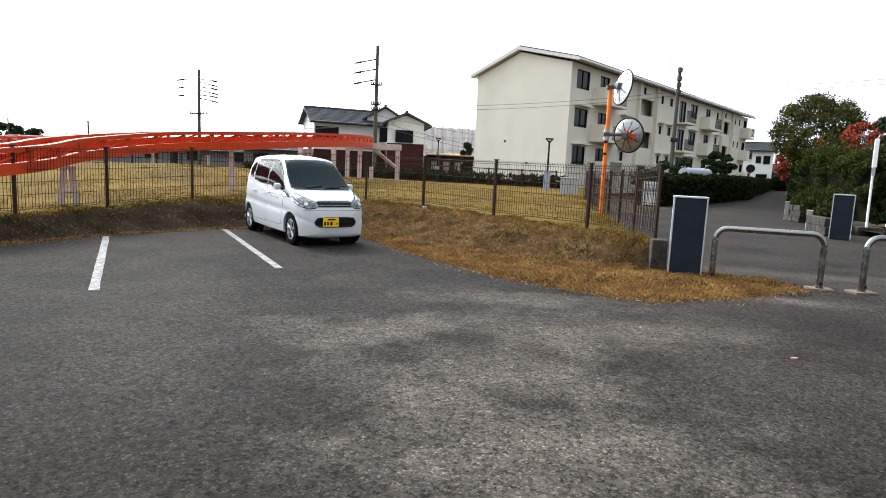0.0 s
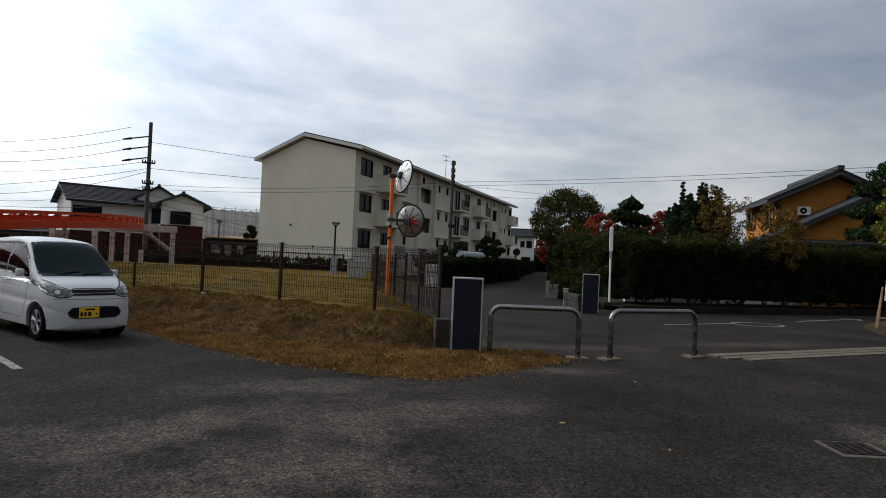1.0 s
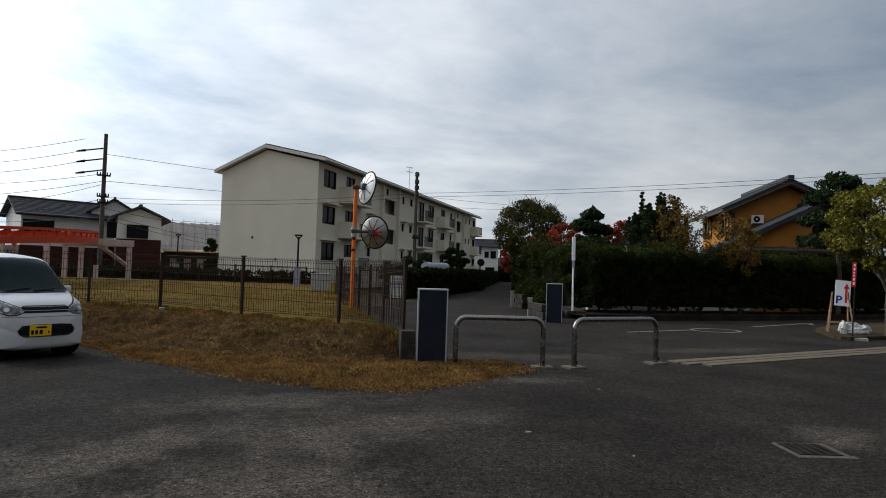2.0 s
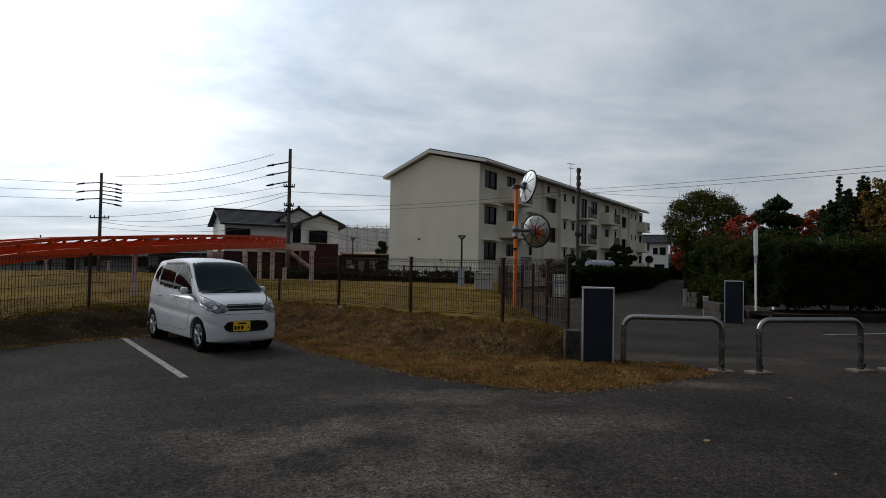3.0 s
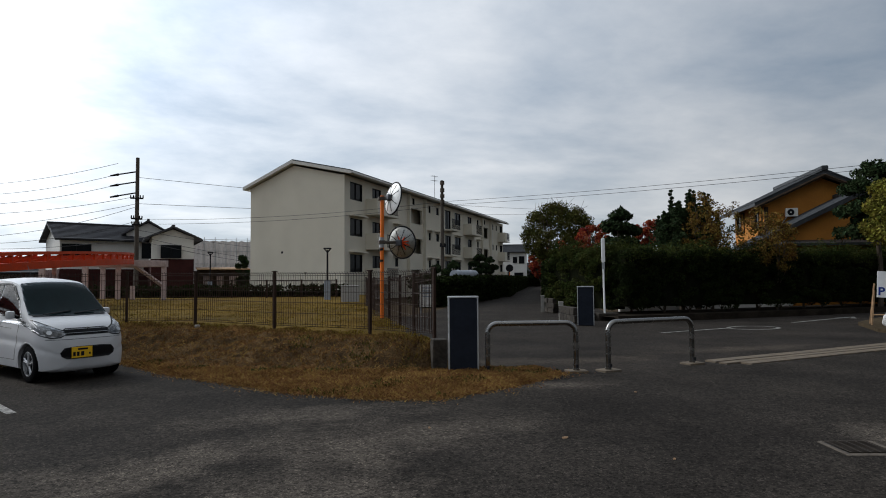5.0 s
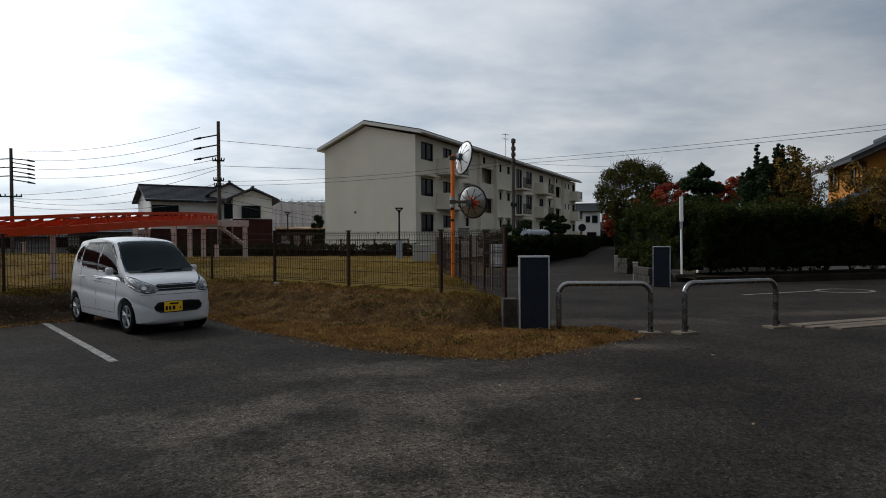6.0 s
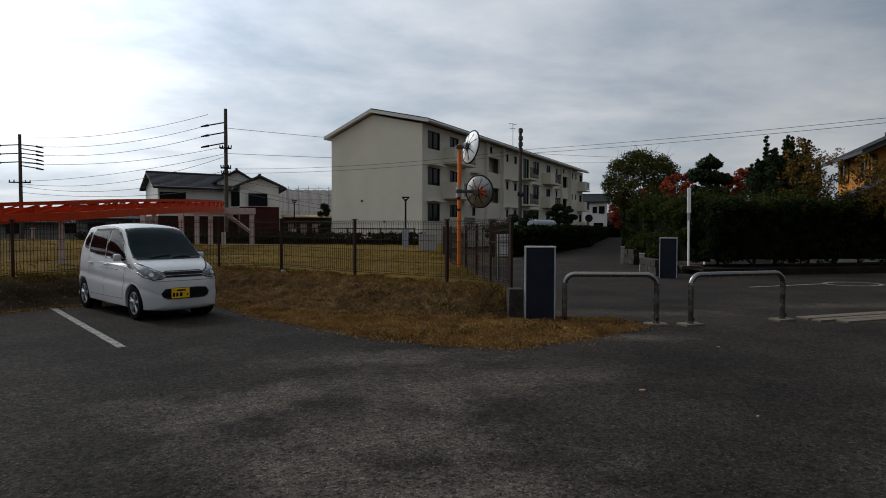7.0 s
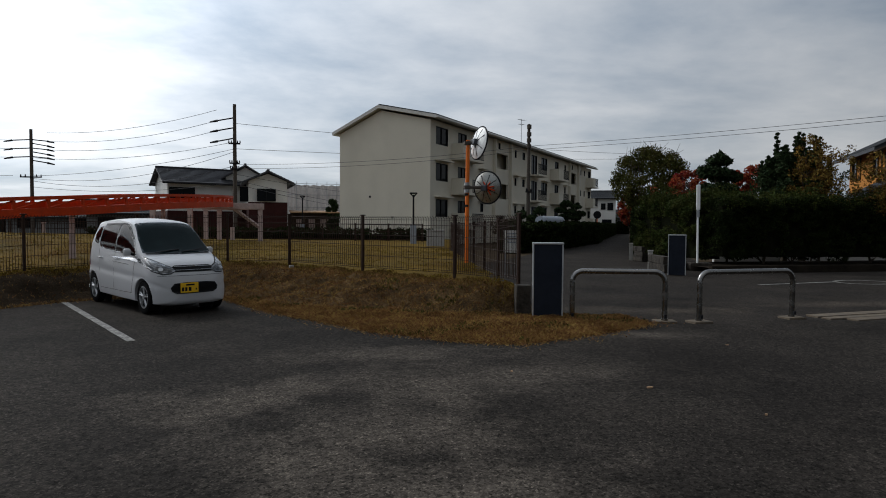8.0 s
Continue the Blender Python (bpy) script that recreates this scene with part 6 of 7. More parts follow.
def mirror_pole():
    p = polar(13.6, 16.6)
    z = land(p.x, p.y)
    P = thing("traffic_mirror", "orange pole with two round traffic mirrors seen from behind", "traffic mirror", pose(p.x, p.y, z - 0.05))
    bm = bmesh.new()
    rod(bm, (0, 0, 0), (0.02, 0, 3.32), 0.055, seg=12)
    part("pole", bm, M["orange"], P, smooth=True)

    def mirror(cx, cz, face, R, lab, roll=0, mat="mirror_back"):
        c = Vector((cx, -0.1, cz))
        m = Matrix.Translation(c) @ Matrix.Rotation(radians(roll), 4, "Y") @ Matrix.Rotation(radians(face), 4, "Z") @ Matrix.Rotation(radians(6), 4, "X")
        bm = bmesh.new()
        # shallow dished back, facing -y
        rings = [(0.02, -0.10), (0.12, -0.095), (R * 0.55, -0.075), (R * 0.9, -0.03), (R, 0.0)]
        seg = 32
        vs = [[bm.verts.new((r * math.cos(a), y, r * math.sin(a))) for a in [2 * math.pi * k / seg for k in range(seg)]] for r, y in rings]
        for a, b in zip(vs, vs[1:]):
            for k in range(seg):
                bm.faces.new((a[k], a[(k + 1) % seg], b[(k + 1) % seg], b[k]))
        bm.faces.new(vs[0])
        shell = part("mirror_back", bm, M[mat], P, lab, smooth=True, m=m)
        bm = bmesh.new()
        tube(bm, [(R * math.cos(a), -0.002, R * math.sin(a)) for a in [2 * math.pi * k / 40 for k in range(41)]], 0.021, seg=8)
        part("rim", bm, M["dark"], shell, "dark rubber rim", smooth=True)
        bm = bmesh.new()
        for a in (0.55, 1.2, 2.0, 2.6, 3.6, 4.3, 5.0, 5.8):
            rod(bm, (0, -0.11, 0), (R * 0.84 * math.cos(a), -0.045, R * 0.84 * math.sin(a)), 0.02, 0.009, seg=5)
        part("rib", bm, M["dark"], shell, "dark star-shaped stay")
        if mat == "mirror_dull":
            bm = bmesh.new()
            for a, l in ((0.1, .62), (-0.3, .7), (0.75, .5), (-0.9, .6), (1.9, .4)):
                rod(bm, (0.05, -0.125, 0), (R * l * math.cos(a), -0.085, R * l * math.sin(a)), 0.03, 0.012, seg=5)
            part("stay", bm, M["orange_rail"], shell, "orange-red painted stay")
        bm = bmesh.new()
        box(bm, (-0.09, -0.2, -0.08), (0.09, -0.08, 0.08), bevel=0.015)
        part("bracket_plate", bm, M["bracket"], shell, "dark blue-grey bracket plate")
        bm = bmesh.new()
        rod(bm, (0, 0, cz), c + Vector((0, -0.12, 0)), 0.04, seg=8)
        box(bm, (-0.085, -0.075, cz - 0.05), (0.085, 0.075, cz + 0.05), bevel=0.01)
        part("arm", bm, M["pole_wood"], P)

    mirror(0.30, 3.24, -77, 0.44, "pale back of the round upper mirror", 16)
    mirror(0.54, 2.07, -50, 0.43, "dull grey back of the round lower mirror", mat="mirror_dull")
    bm = bmesh.new()
    rod(bm, (0, 0, 1.93), (0, 0, 2.2), 0.068, seg=12)
    part("clamp", bm, M["galv"], P)
    for zz in (1.55, 1.85):
        bm = bmesh.new()
        rod(bm, (0, 0, zz), (0, 0, zz + 0.06), 0.06, seg=12)
        part("band", bm, M["dark"], P)


M["bracket"] = material("bracket_steel", (0.07, 0.075, 0.085), rough=0.5, metal=0.3, var=0.2, fine=20)
M["mirror_back"] = material("bare_metal_mirror_back", (0.80, 0.81, 0.80), rough=0.5, metal=0.1, var=0.1, scale=3, fine=14, bump=0.05, dirt=(0.36, 0.35, 0.33), dirt_scale=3)
M["mirror_dull"] = material("dull_metal_mirror_back", (0.27, 0.27, 0.25), rough=0.32, metal=0.75, var=0.15, scale=4, fine=14, bump=0.05, dirt=(0.25, 0.25, 0.24), dirt_scale=4)
mirror_pole()


def lane_mirror():
    p = polar(25.35, 75)
    P = thing("traffic_mirror", "small far traffic mirror on an orange pole beside the lane", "traffic mirror", pose(p.x, p.y, 0, 0, 0, -25))
    bm = bmesh.new()
    rod(bm, (0, 0, 0), (0, 0, 2.6), 0.06, seg=8)
    part("pole", bm, M["orange"], P, "orange pole")
    bm = bmesh.new()
    rod(bm, (0, -0.1, 2.7), (0, 0.0, 2.7), 0.45, 0.3, seg=20)
    part("mirror_back", bm, M["dark"], P)


lane_mirror()


def park_lamp(az, d, h, label):
    p = polar(az, d)
    z = land(p.x, p.y) if d < 40 else 0.5
    P = thing("park_lamp", label, "street lamp", pose(p.x, p.y, z - 0.05, 0, 0, -az), group="park lamps")
    bm = bmesh.new()
    rod(bm, (0, 0, 0), (0, 0, h), 0.055, 0.045, seg=10)
    part("pole", bm, M["dark"], P)
    bm = bmesh.new()
    box(bm, (-0.2, -0.11, h + 0.04), (0.2, 0.11, h + 0.11), bevel=0.03)
    for s in (-1, 1):
        rod(bm, (0, 0, h - 0.12), (s * 0.15, 0, h + 0.05), 0.03, seg=6)
    part("head", bm, M["dark"], P)
    bm = bmesh.new()
    box(bm, (-0.16, -0.14, 0), (0.16, 0.14, 1.0), bevel=0.02)
    part("base_box", bm, M["tank"], P, "grey-green cabinet at the foot")


park_lamp(8.7, 31.5, 2.52, "dark park lamp with a flat double head on the lawn")
park_lamp(-1.3, 47, 2.98, "dark park lamp with a flat double head on the lawn")


def cabinet(az, d, w, dp, z0, z1, mat, label, name, rot=0.0):
    p = polar(az, d)
    C = thing(name, label, "cabinet", pose(p.x, p.y, z0, 0, 0, -az + rot))
    bm = bmesh.new()
    box(bm, (-w / 2, -dp / 2, 0), (w / 2, dp / 2, z1 - z0 - 0.05), bevel=0.012)
    part("body", bm, M[mat], C)
    bm = bmesh.new()
    box(bm, (-w / 2 - 0.03, -dp / 2 - 0.03, z1 - z0 - 0.048), (w / 2 + 0.03, dp / 2 + 0.03, z1 - z0), bevel=0.012)
    part("lid", bm, M[mat], C)
    bm = bmesh.new()
    for s in (-1, 1):
        box(bm, (s * w / 4 - w / 4 + 0.02, -dp / 2 - 0.014, 0.08), (s * w / 4 + w / 4 - 0.02, -dp / 2 - 0.002, z1 - z0 - 0.1), bevel=0.004)
    part("door", bm, M[mat], C)


cabinet(10.75, 28, 0.80, 0.5, 0.36, 1.27, "cabinet_grey", "pale concrete cabinet standing by the lawn", "utility_cabinet")


def notice_board():
    p = polar(17.72, 19.0)
    B = thing("notice_board", "white notice board with faded unreadable lines on the lane fence", "notice board", pose(p.x, p.y, 0.0, 0, 0, -20))
    bm = bmesh.new()
    box(bm, (-0.24, -0.02, 0.68), (0.24, 0.02, 1.36), bevel=0.006)
    part("board", bm, M["trim_white"], B)
    for i, (w, z) in enumerate(((0.34, 1.26), (0.30, 1.17), (0.36, 1.09), (0.26, 1.0))):
        bm = bmesh.new()
        box(bm, (-w / 2, -0.026, z - 0.018), (w / 2, -0.021, z + 0.018))
        part("text_bar", bm, M["tank"], B)
    for s in (-1, 1):
        bm = bmesh.new()
        box(bm, (s * 0.18 - 0.02, 0.021, -0.05), (s * 0.18 + 0.02, 0.06, 1.3))
        part("leg", bm, M["galv"], B)


notice_board()

# round tank behind the lane hedge
p = polar(21.2, 40)
T = thing("tank", "grey-blue cylindrical tank lying behind the hedge", "tank", pose(p.x, p.y, 1.72, 0, 0, 34))
bm = bmesh.new()
tube(bm, [(-1.15, 0, 0), (-1.08, 0, 0), (1.08, 0, 0), (1.15, 0, 0)], 0.34, seg=20)
part("shell", bm, M["tank"], T, smooth=True)
for x in (-0.7, 0.7):
    bm = bmesh.new()
    box(bm, (x - 0.08, -0.3, -1.75), (x + 0.08, 0.3, -0.25))
    part("support", bm, M["concrete"], T)
    bm = bmesh.new()
    tube(bm, [(x, 0.35 * math.cos(a), 0.35 * math.sin(a)) for a in [2 * math.pi * k / 20 for k in range(21)]], 0.02, seg=5)
    part("strap", bm, M["galv"], T)


# ---- parking sign, banner, sandbags on the traffic island ----
bm = bmesh.new()
rnd = random.Random(4)
isl = [(17.0 + 0.25 * math.cos(a), 12.0 + 0.3 * math.sin(a)) for a in (2.6, 3.4, 4.2)] + [(19.5, 11.9), (30, 14.4), (30, 17.2), (21.2, 15.3), (18.6, 14.1)]
A = [bm.verts.new((x, y, -0.02)) for x, y in isl]
Bv = [bm.verts.new((x, y, 0.09)) for x, y in isl]
bm.faces.new(Bv)
for i in range(len(A)):
    bm.faces.new((A[i], A[(i + 1) % len(A)], Bv[(i + 1) % len(A)], Bv[i]))
solo("traffic_island", bm, M["earth"], "low island of dry soil and grass beside the road", "traffic island", kind="structure")


def text_mesh(body, size, mat, parent, m, name, label):
    cu = bpy.data.curves.new(name, "FONT")
    cu.body, cu.size, cu.align_x, cu.align_y, cu.extrude, cu.offset = body, size, "CENTER", "CENTER", 0.002, 0.008
    tmp = bpy.data.objects.new(name, cu)
    scene.collection.objects.link(tmp)
    me = bpy.data.meshes.new_from_object(tmp.evaluated_get(bpy.context.evaluated_depsgraph_get()))
    bpy.data.objects.remove(tmp)
    me.materials.clear()
    me.materials.append(mat)
    ob = new(name, me)
    ob.parent = parent
    ob.matrix_local = m
    return tagged(ob, label)


def parking_sign():
    p = polar(54.5, 22.2)
    S = thing("parking_sign", "white parking sign board with a red arrow on a timber easel", "sign", pose(p.x, p.y, 0.09, 0, 0, -46))
    tilt = Matrix.Rotation(radians(4), 4, "Y") @ Matrix.Rotation(radians(-9), 4, "X")
    bm = bmesh.new()
    box(bm, (-0.2, -0.015, 0.80), (0.2, 0.015, 1.58), bevel=0.004)
    part("board", bm, M["sign_white"], S, m=tilt)
    text_mesh("P", 0.33, M["sign_blue"], S, tilt @ pose(-0.095, -0.02, 0.97, 90, 0, 0), "letter", "blue letter P")
    bm = bmesh.new()
    prism(bm, [(0.06, 0.9), (0.12, 0.9), (0.12, 1.33), (0.165, 1.33), (0.09, 1.5), (0.015, 1.33), (0.06, 1.33)], "y", -0.022, -0.016)
    part("arrow", bm, M["sign_red"], S, "red arrow pointing up", m=tilt)
    for s in (-1, 1):
        bm = bmesh.new()
        rod(bm, (s * 0.33, -0.15, 0), (s * 0.22, 0.02, 1.0), 0.028, seg=4)
        part("front_leg", bm, M["timber"], S)
        bm = bmesh.new()
        rod(bm, (s * 0.28, 0.55, 0), (s * 0.2, 0.08, 1.2), 0.026, seg=4)
        part("rear_leg", bm, M["timber"], S)
    bm = bmesh.new()
    rod(bm, (-0.3, -0.1, 0.3), (0.3, -0.1, 0.3), 0.022, seg=4)
    part("cross_bar", bm, M["timber"], S)


parking_sign()


def sandbag(dx, dy, sx, sy, sz, rot, seed):
    p = polar(54.75, 22.2)
    bm = bmesh.new()
    bmesh.ops.create_icosphere(bm, subdivisions=4, radius=1.0)
    for v in bm.verts:
        n = noise.noise(v.co * 2.2 + Vector((seed, 0, 0))) * 0.3 - abs(noise.noise(v.co * 4.5 + Vector((seed, 3, 0)))) * 0.3 + noise.noise(v.co * 11 + Vector((seed, 7, 0))) * 0.08
        v.co = v.co * (1 + n)
        v.co = Vector((v.co.x * sx, v.co.y * sy, max(-0.6, v.co.z) * sz))
    solo("sandbag", bm, M["sand_bag"], "crumpled white sandbag holding down the sign", "sandbag", group="sandbags", smooth=True, m=pose(p.x + dx, p.y + dy, 0.09 + sz * 0.58, 0, 0, rot))


sandbag(-0.32, -0.22, 0.17, 0.14, 0.24, 20, 1)
sandbag(-0.12, -0.36, 0.26, 0.17, 0.13, -40, 2)
sandbag(0.30, -0.05, 0.30, 0.18, 0.20, -30, 3)
sandbag(0.52, -0.28, 0.22, 0.16, 0.16, 10, 4)


def banner():
    B = thing("banner_pole", "narrow red banner with white unreadable writing on a thin dark pole", "banner", pose(17.25, 11.95, 0.07, 0, 2, -50))
    bm = bmesh.new()
    rod(bm, (0, 0, 0), (0, 0, 2.1), 0.018, seg=8)
    part("pole", bm, M["dark"], B)
    bm = bmesh.new()
    box(bm, (-0.085, -0.03, 1.40), (0.02, -0.018, 2.1), bevel=0.003)
    part("plate", bm, M["sign_red"], B, "red plate")
    rnd = random.Random(2)
    z = 1.46
    while z < 2.0:
        hgt = rnd.uniform(0.04, 0.08)
        bm = bmesh.new()
        box(bm, (-0.055, -0.034, z), (-0.012, -0.031, z + hgt))
        part("text_bar", bm, M["sign_white"], B)
        z += hgt + 0.04
    bm = bmesh.new()
    box(bm, (-0.35, -0.3, -0.09), (0.35, 0.3, 0.0), bevel=0.01)
    part("base_slab", bm, M["concrete"], B)


banner()

# a few pale chips and leaves lying on the asphalt
for i, (x, y, s) in enumerate(((3.1, 5.35, 0.035), (3.6, 4.4, 0.022), (2.0, 6.2, 0.02), (5.2, 7.1, 0.025))):
    bm = bmesh.new()
    rnd = random.Random(i)
    A = [(s * math.cos(a) * rnd.uniform(.6, 1.1), s * .6 * math.sin(a) * rnd.uniform(.6, 1.1)) for a in [k * math.pi / 4 for k in range(8)]]
    prism(bm, A, "z", 0.001, 0.012)
    solo("fallen_leaf", bm, M["timber"], "brown dry fallen leaf lying on the asphalt", "leaf", group="leaves on the asphalt", m=pose(x, y, 0, 0, 0, i * 50))


# ---- the parked car ----
from mathutils.bvhtree import BVHTree

M["car_paint"] = material("pearl_white_car_paint", (0.52, 0.525, 0.535), rough=0.42, var=0.02, scale=1, fine=300, bump=0, coat=0.15)
M["car_glass"] = material("tinted_car_glass", (0.006, 0.007, 0.008), rough=0.05, var=0.1, bump=0, spec=0.35)
M["windscreen"] = material("windscreen_glass", (0.010, 0.024, 0.026), rough=0.05, var=0.1, bump=0, spec=0.18)
M["black_trim"] = material("black_plastic_trim", (0.012, 0.012, 0.013), rough=0.45, var=0.2, bump=0.05)
M["tyre"] = material("tyre_rubber", (0.006, 0.006, 0.0065), rough=0.85, var=0.2, fine=60, bump=0.2, spec=0.05)
M["alloy"] = material("silver_alloy", (0.42, 0.43, 0.44), rough=0.48, metal=0.7, var=0.06, bump=0)
M["chrome"] = material("chrome_trim", (0.75, 0.76, 0.77), rough=0.12, metal=1.0, var=0.03, bump=0)
M["lamp_glass"] = material("headlamp_lens", (0.2, 0.205, 0.21), rough=0.12, var=0.6, scale=14, fine=40, bump=0.3, metal=0.5, coat=0.8)
M["lamp_red"] = material("red_tail_lens", (0.25, 0.01, 0.01), rough=0.15, var=0.1, bump=0)
M["plate_yellow"] = material("yellow_number_plate", (0.80, 0.47, 0.02), rough=0.5, var=0.04, bump=0)
M["seam"] = material("panel_gap", (0.10, 0.10, 0.105), rough=0.7, var=0.1, bump=0)


def curve_at(keys, x):
    """A smooth curve through (x, value) keys."""
    if x <= keys[0][0]:
        return keys[0][1]
    for (x0, v0), (x1, v1) in zip(keys, keys[1:]):
        if x <= x1:
            i = keys.index((x0, v0))
            p = keys[max(0, i - 1)]
            q = keys[min(len(keys) - 1, i + 2)]
            m0 = (v1 - p[1]) / max(1e-6, x1 - p[0]) * (x1 - x0)
            m1 = (q[1] - v0) / max(1e-6, q[0] - x0) * (x1 - x0)
            lim = abs(v1 - v0) * 2.5
            m0, m1 = max(-lim, min(lim, m0)), max(-lim, min(lim, m1))
            t = (x - x0) / (x1 - x0)
            return (2 * t ** 3 - 3 * t * t + 1) * v0 + (t ** 3 - 2 * t * t + t) * m0 + (-2 * t ** 3 + 3 * t * t) * v1 + (t ** 3 - t * t) * m1
    return keys[-1][1]


def build_car(m):
    car = thing("car", "small white pearl hatchback car parked in a bay by the bank", "car", m)
    # x forward, y to the car's left; the middle is at x = 0
    top = [(-1.70, 0.62), (-1.685, 0.98), (-1.62, 1.28), (-1.50, 1.50), (-1.25, 1.585), (-0.6, 1.62), (0.0, 1.60), (0.28, 1.555), (0.46, 1.475), (0.80, 1.20), (1.06, 1.015), (1.22, 0.965), (1.42, 0.90), (1.55, 0.83), (1.635, 0.745), (1.68, 0.64), (1.70, 0.52)]
    low = [(-1.70, 0.48), (-1.66, 0.27), (-1.55, 0.19), (1.48, 0.155), (1.60, 0.165), (1.67, 0.22), (1.70, 0.36)]
    wid = [(-1.70, 0.50), (-1.66, 0.66), (-1.55, 0.71), (-1.2, 0.735), (1.1, 0.7375), (1.35, 0.725), (1.50, 0.67), (1.60, 0.58), (1.66, 0.44), (1.70, 0.22)]
    belt = [(-1.70, 0.62), (-1.66, 0.96), (-1.5, 1.09), (-0.5, 1.035), (0.5, 0.975), (0.95, 0.945), (1.2, 0.89), (1.45, 0.80), (1.6, 0.70), (1.70, 0.50)]
    roofw = [(-1.70, 0.42), (-1.6, 0.50), (-1.3, 0.535), (0.2, 0.545), (0.46, 0.56), (1.06, 0.66), (1.25, 0.63), (1.5, 0.52), (1.6, 0.44), (1.70, 0.14)]
    axles, tyre_r = (-1.30, 1.13), 0.285
    xs = [-1.70 + 3.40 * (0.5 - 0.5 * math.cos(math.pi * k / 320)) for k in range(321)]
    bm = bmesh.new()
    grid = []
    for x in xs:
        zt, zl, w, zb, rw = (curve_at(c, x) for c in (top, low, wid, belt, roofw))
        zb = min(zb, zt - 0.02)
        rw = min(rw, w - 0.01)
        row = []
        for s in range(8):                       # underside to sill
            t = s / 7
            row.append((w * 0.9 * t, zl + 0.03 * t ** 6))
        for s in range(1, 45):                   # side panel with a soft shoulder
            t = s / 44
            z = zl + 0.03 + (zb - zl - 0.03) * t
            bulge = math.sin(math.pi * min(1, t * 1.02)) ** 0.7
            crease = -0.012 * math.exp(-((t - 0.55) / 0.08) ** 2)
            row.append((w * (0.955 + 0.045 * bulge) + crease - 0.02 * t * t, z))
        y0 = row[-1][0]
        for s in range(1, 13):                   # glasshouse side and roof edge
            t = s / 12
            k = 1 - (1 - t) ** 1.6 if zt - zb > 0.15 else t
            row.append((y0 + (rw - y0) * t ** 1.5, zb + (zt - 0.045 - zb) * (t if zt - zb > 0.15 else k)))
        y1, z1 = row[-1]
        for s in range(1, 9):                    # roof or bonnet, gently crowned
            t = s / 8
            row.append((y1 * (1 - t), z1 + (zt - z1) * (1 - (1 - t) ** 2.4)))
        for i, (y, z) in enumerate(row):
            for ax in axles:
                if math.hypot(x - ax, z - tyre_r) < 0.325 and y > 0.5:
                    row[i] = (0.5, z)
        full = [(y, z) for y, z in row] + [(-y, z) for y, z in row[-2:0:-1]]
        grid.append([bm.verts.new((x, y, z)) for y, z in full])
    for a, b in zip(grid, grid[1:]):
        n = len(a)
        for k in range(n):
            bm.faces.new((a[k], a[(k + 1) % n], b[(k + 1) % n], b[k]))
    bm.faces.new(grid[0])
    bm.faces.new(grid[-1][::-1])
    bmesh.ops.recalc_face_normals(bm, faces=bm.faces)
    bvh = BVHTree.FromBMesh(bm)
    me = bpy.data.meshes.new("body")
    bm.to_mesh(me)
    bm.free()
    me.materials.append(M["car_paint"])
    me.polygons.foreach_set("use_smooth", [True] * len(me.polygons))
    me.set_sharp_from_angle(angle=radians(55))
    body = new("body", me)
    body.parent = car

    def shell(name, outline, view, mat, label="", lift=0.006, parent=car, cut=0.05, fallback=None, flip=1):
        """A panel that hugs the body: an outline seen from the front ('x': y, z) or a side ('y': x, z)."""
        b2 = bmesh.new()
        if view == "x":
            vs = [b2.verts.new((0, a, c)) for a, c in outline]
        else:
            vs = [b2.verts.new((a, 0, c)) for a, c in outline]
        b2.faces.new(vs)
        ax = 1 if view == "x" else 0
        for axis, key in ((Vector((0, 1, 0)) if view == "x" else Vector((1, 0, 0)), 0), (Vector((0, 0, 1)), 1)):
            lo, hi = min(o[key] for o in outline), max(o[key] for o in outline)
            q = math.floor(lo / cut) * cut
            while q < hi:
                bmesh.ops.bisect_plane(b2, geom=b2.verts[:] + b2.edges[:] + b2.faces[:], plane_co=axis * q, plane_no=axis)
                q += cut
        for v in b2.verts:
            if view == "x":
                o, d = Vector((3, v.co.y, v.co.z)), Vector((-1, 0, 0))
            else:
                o, d = Vector((v.co.x, 3 * flip, v.co.z)), Vector((0, -flip, 0))
            hit, nrm, _, _ = bvh.ray_cast(o, d)
            if hit is None:
                hit, nrm, _, _ = bvh.find_nearest(Vector((1.6, v.co.y, v.co.z)) if view == "x" else Vector((v.co.x, 0.7 * flip, v.co.z)))
            v.co = hit + nrm * lift
        me2 = bpy.data.meshes.new(name)
        bmesh.ops.recalc_face_normals(b2, faces=b2.faces)
        r = bmesh.ops.extrude_face_region(b2, geom=b2.faces[:])
        b2.to_mesh(me2)
        b2.free()
        me2.materials.append(mat)
        me2.polygons.foreach_set("use_smooth", [True] * len(me2.polygons))
        ob = new(name, me2)
        ob.parent = parent
        if label:
            tagged(ob, label)
        return ob

    # glass
    shell("windscreen", [(-0.645, 1.02), (-0.3, 0.995), (0.0, 0.99), (0.3, 0.995), (0.645, 1.02), (0.60, 1.25), (0.535, 1.49), (0.49, 1.515), (0.28, 1.535), (0.0, 1.543), (-0.28, 1.535), (-0.49, 1.515), (-0.535, 1.49), (-0.60, 1.25)], "x", M["windscreen"], "dark greenish windscreen", cut=0.04)
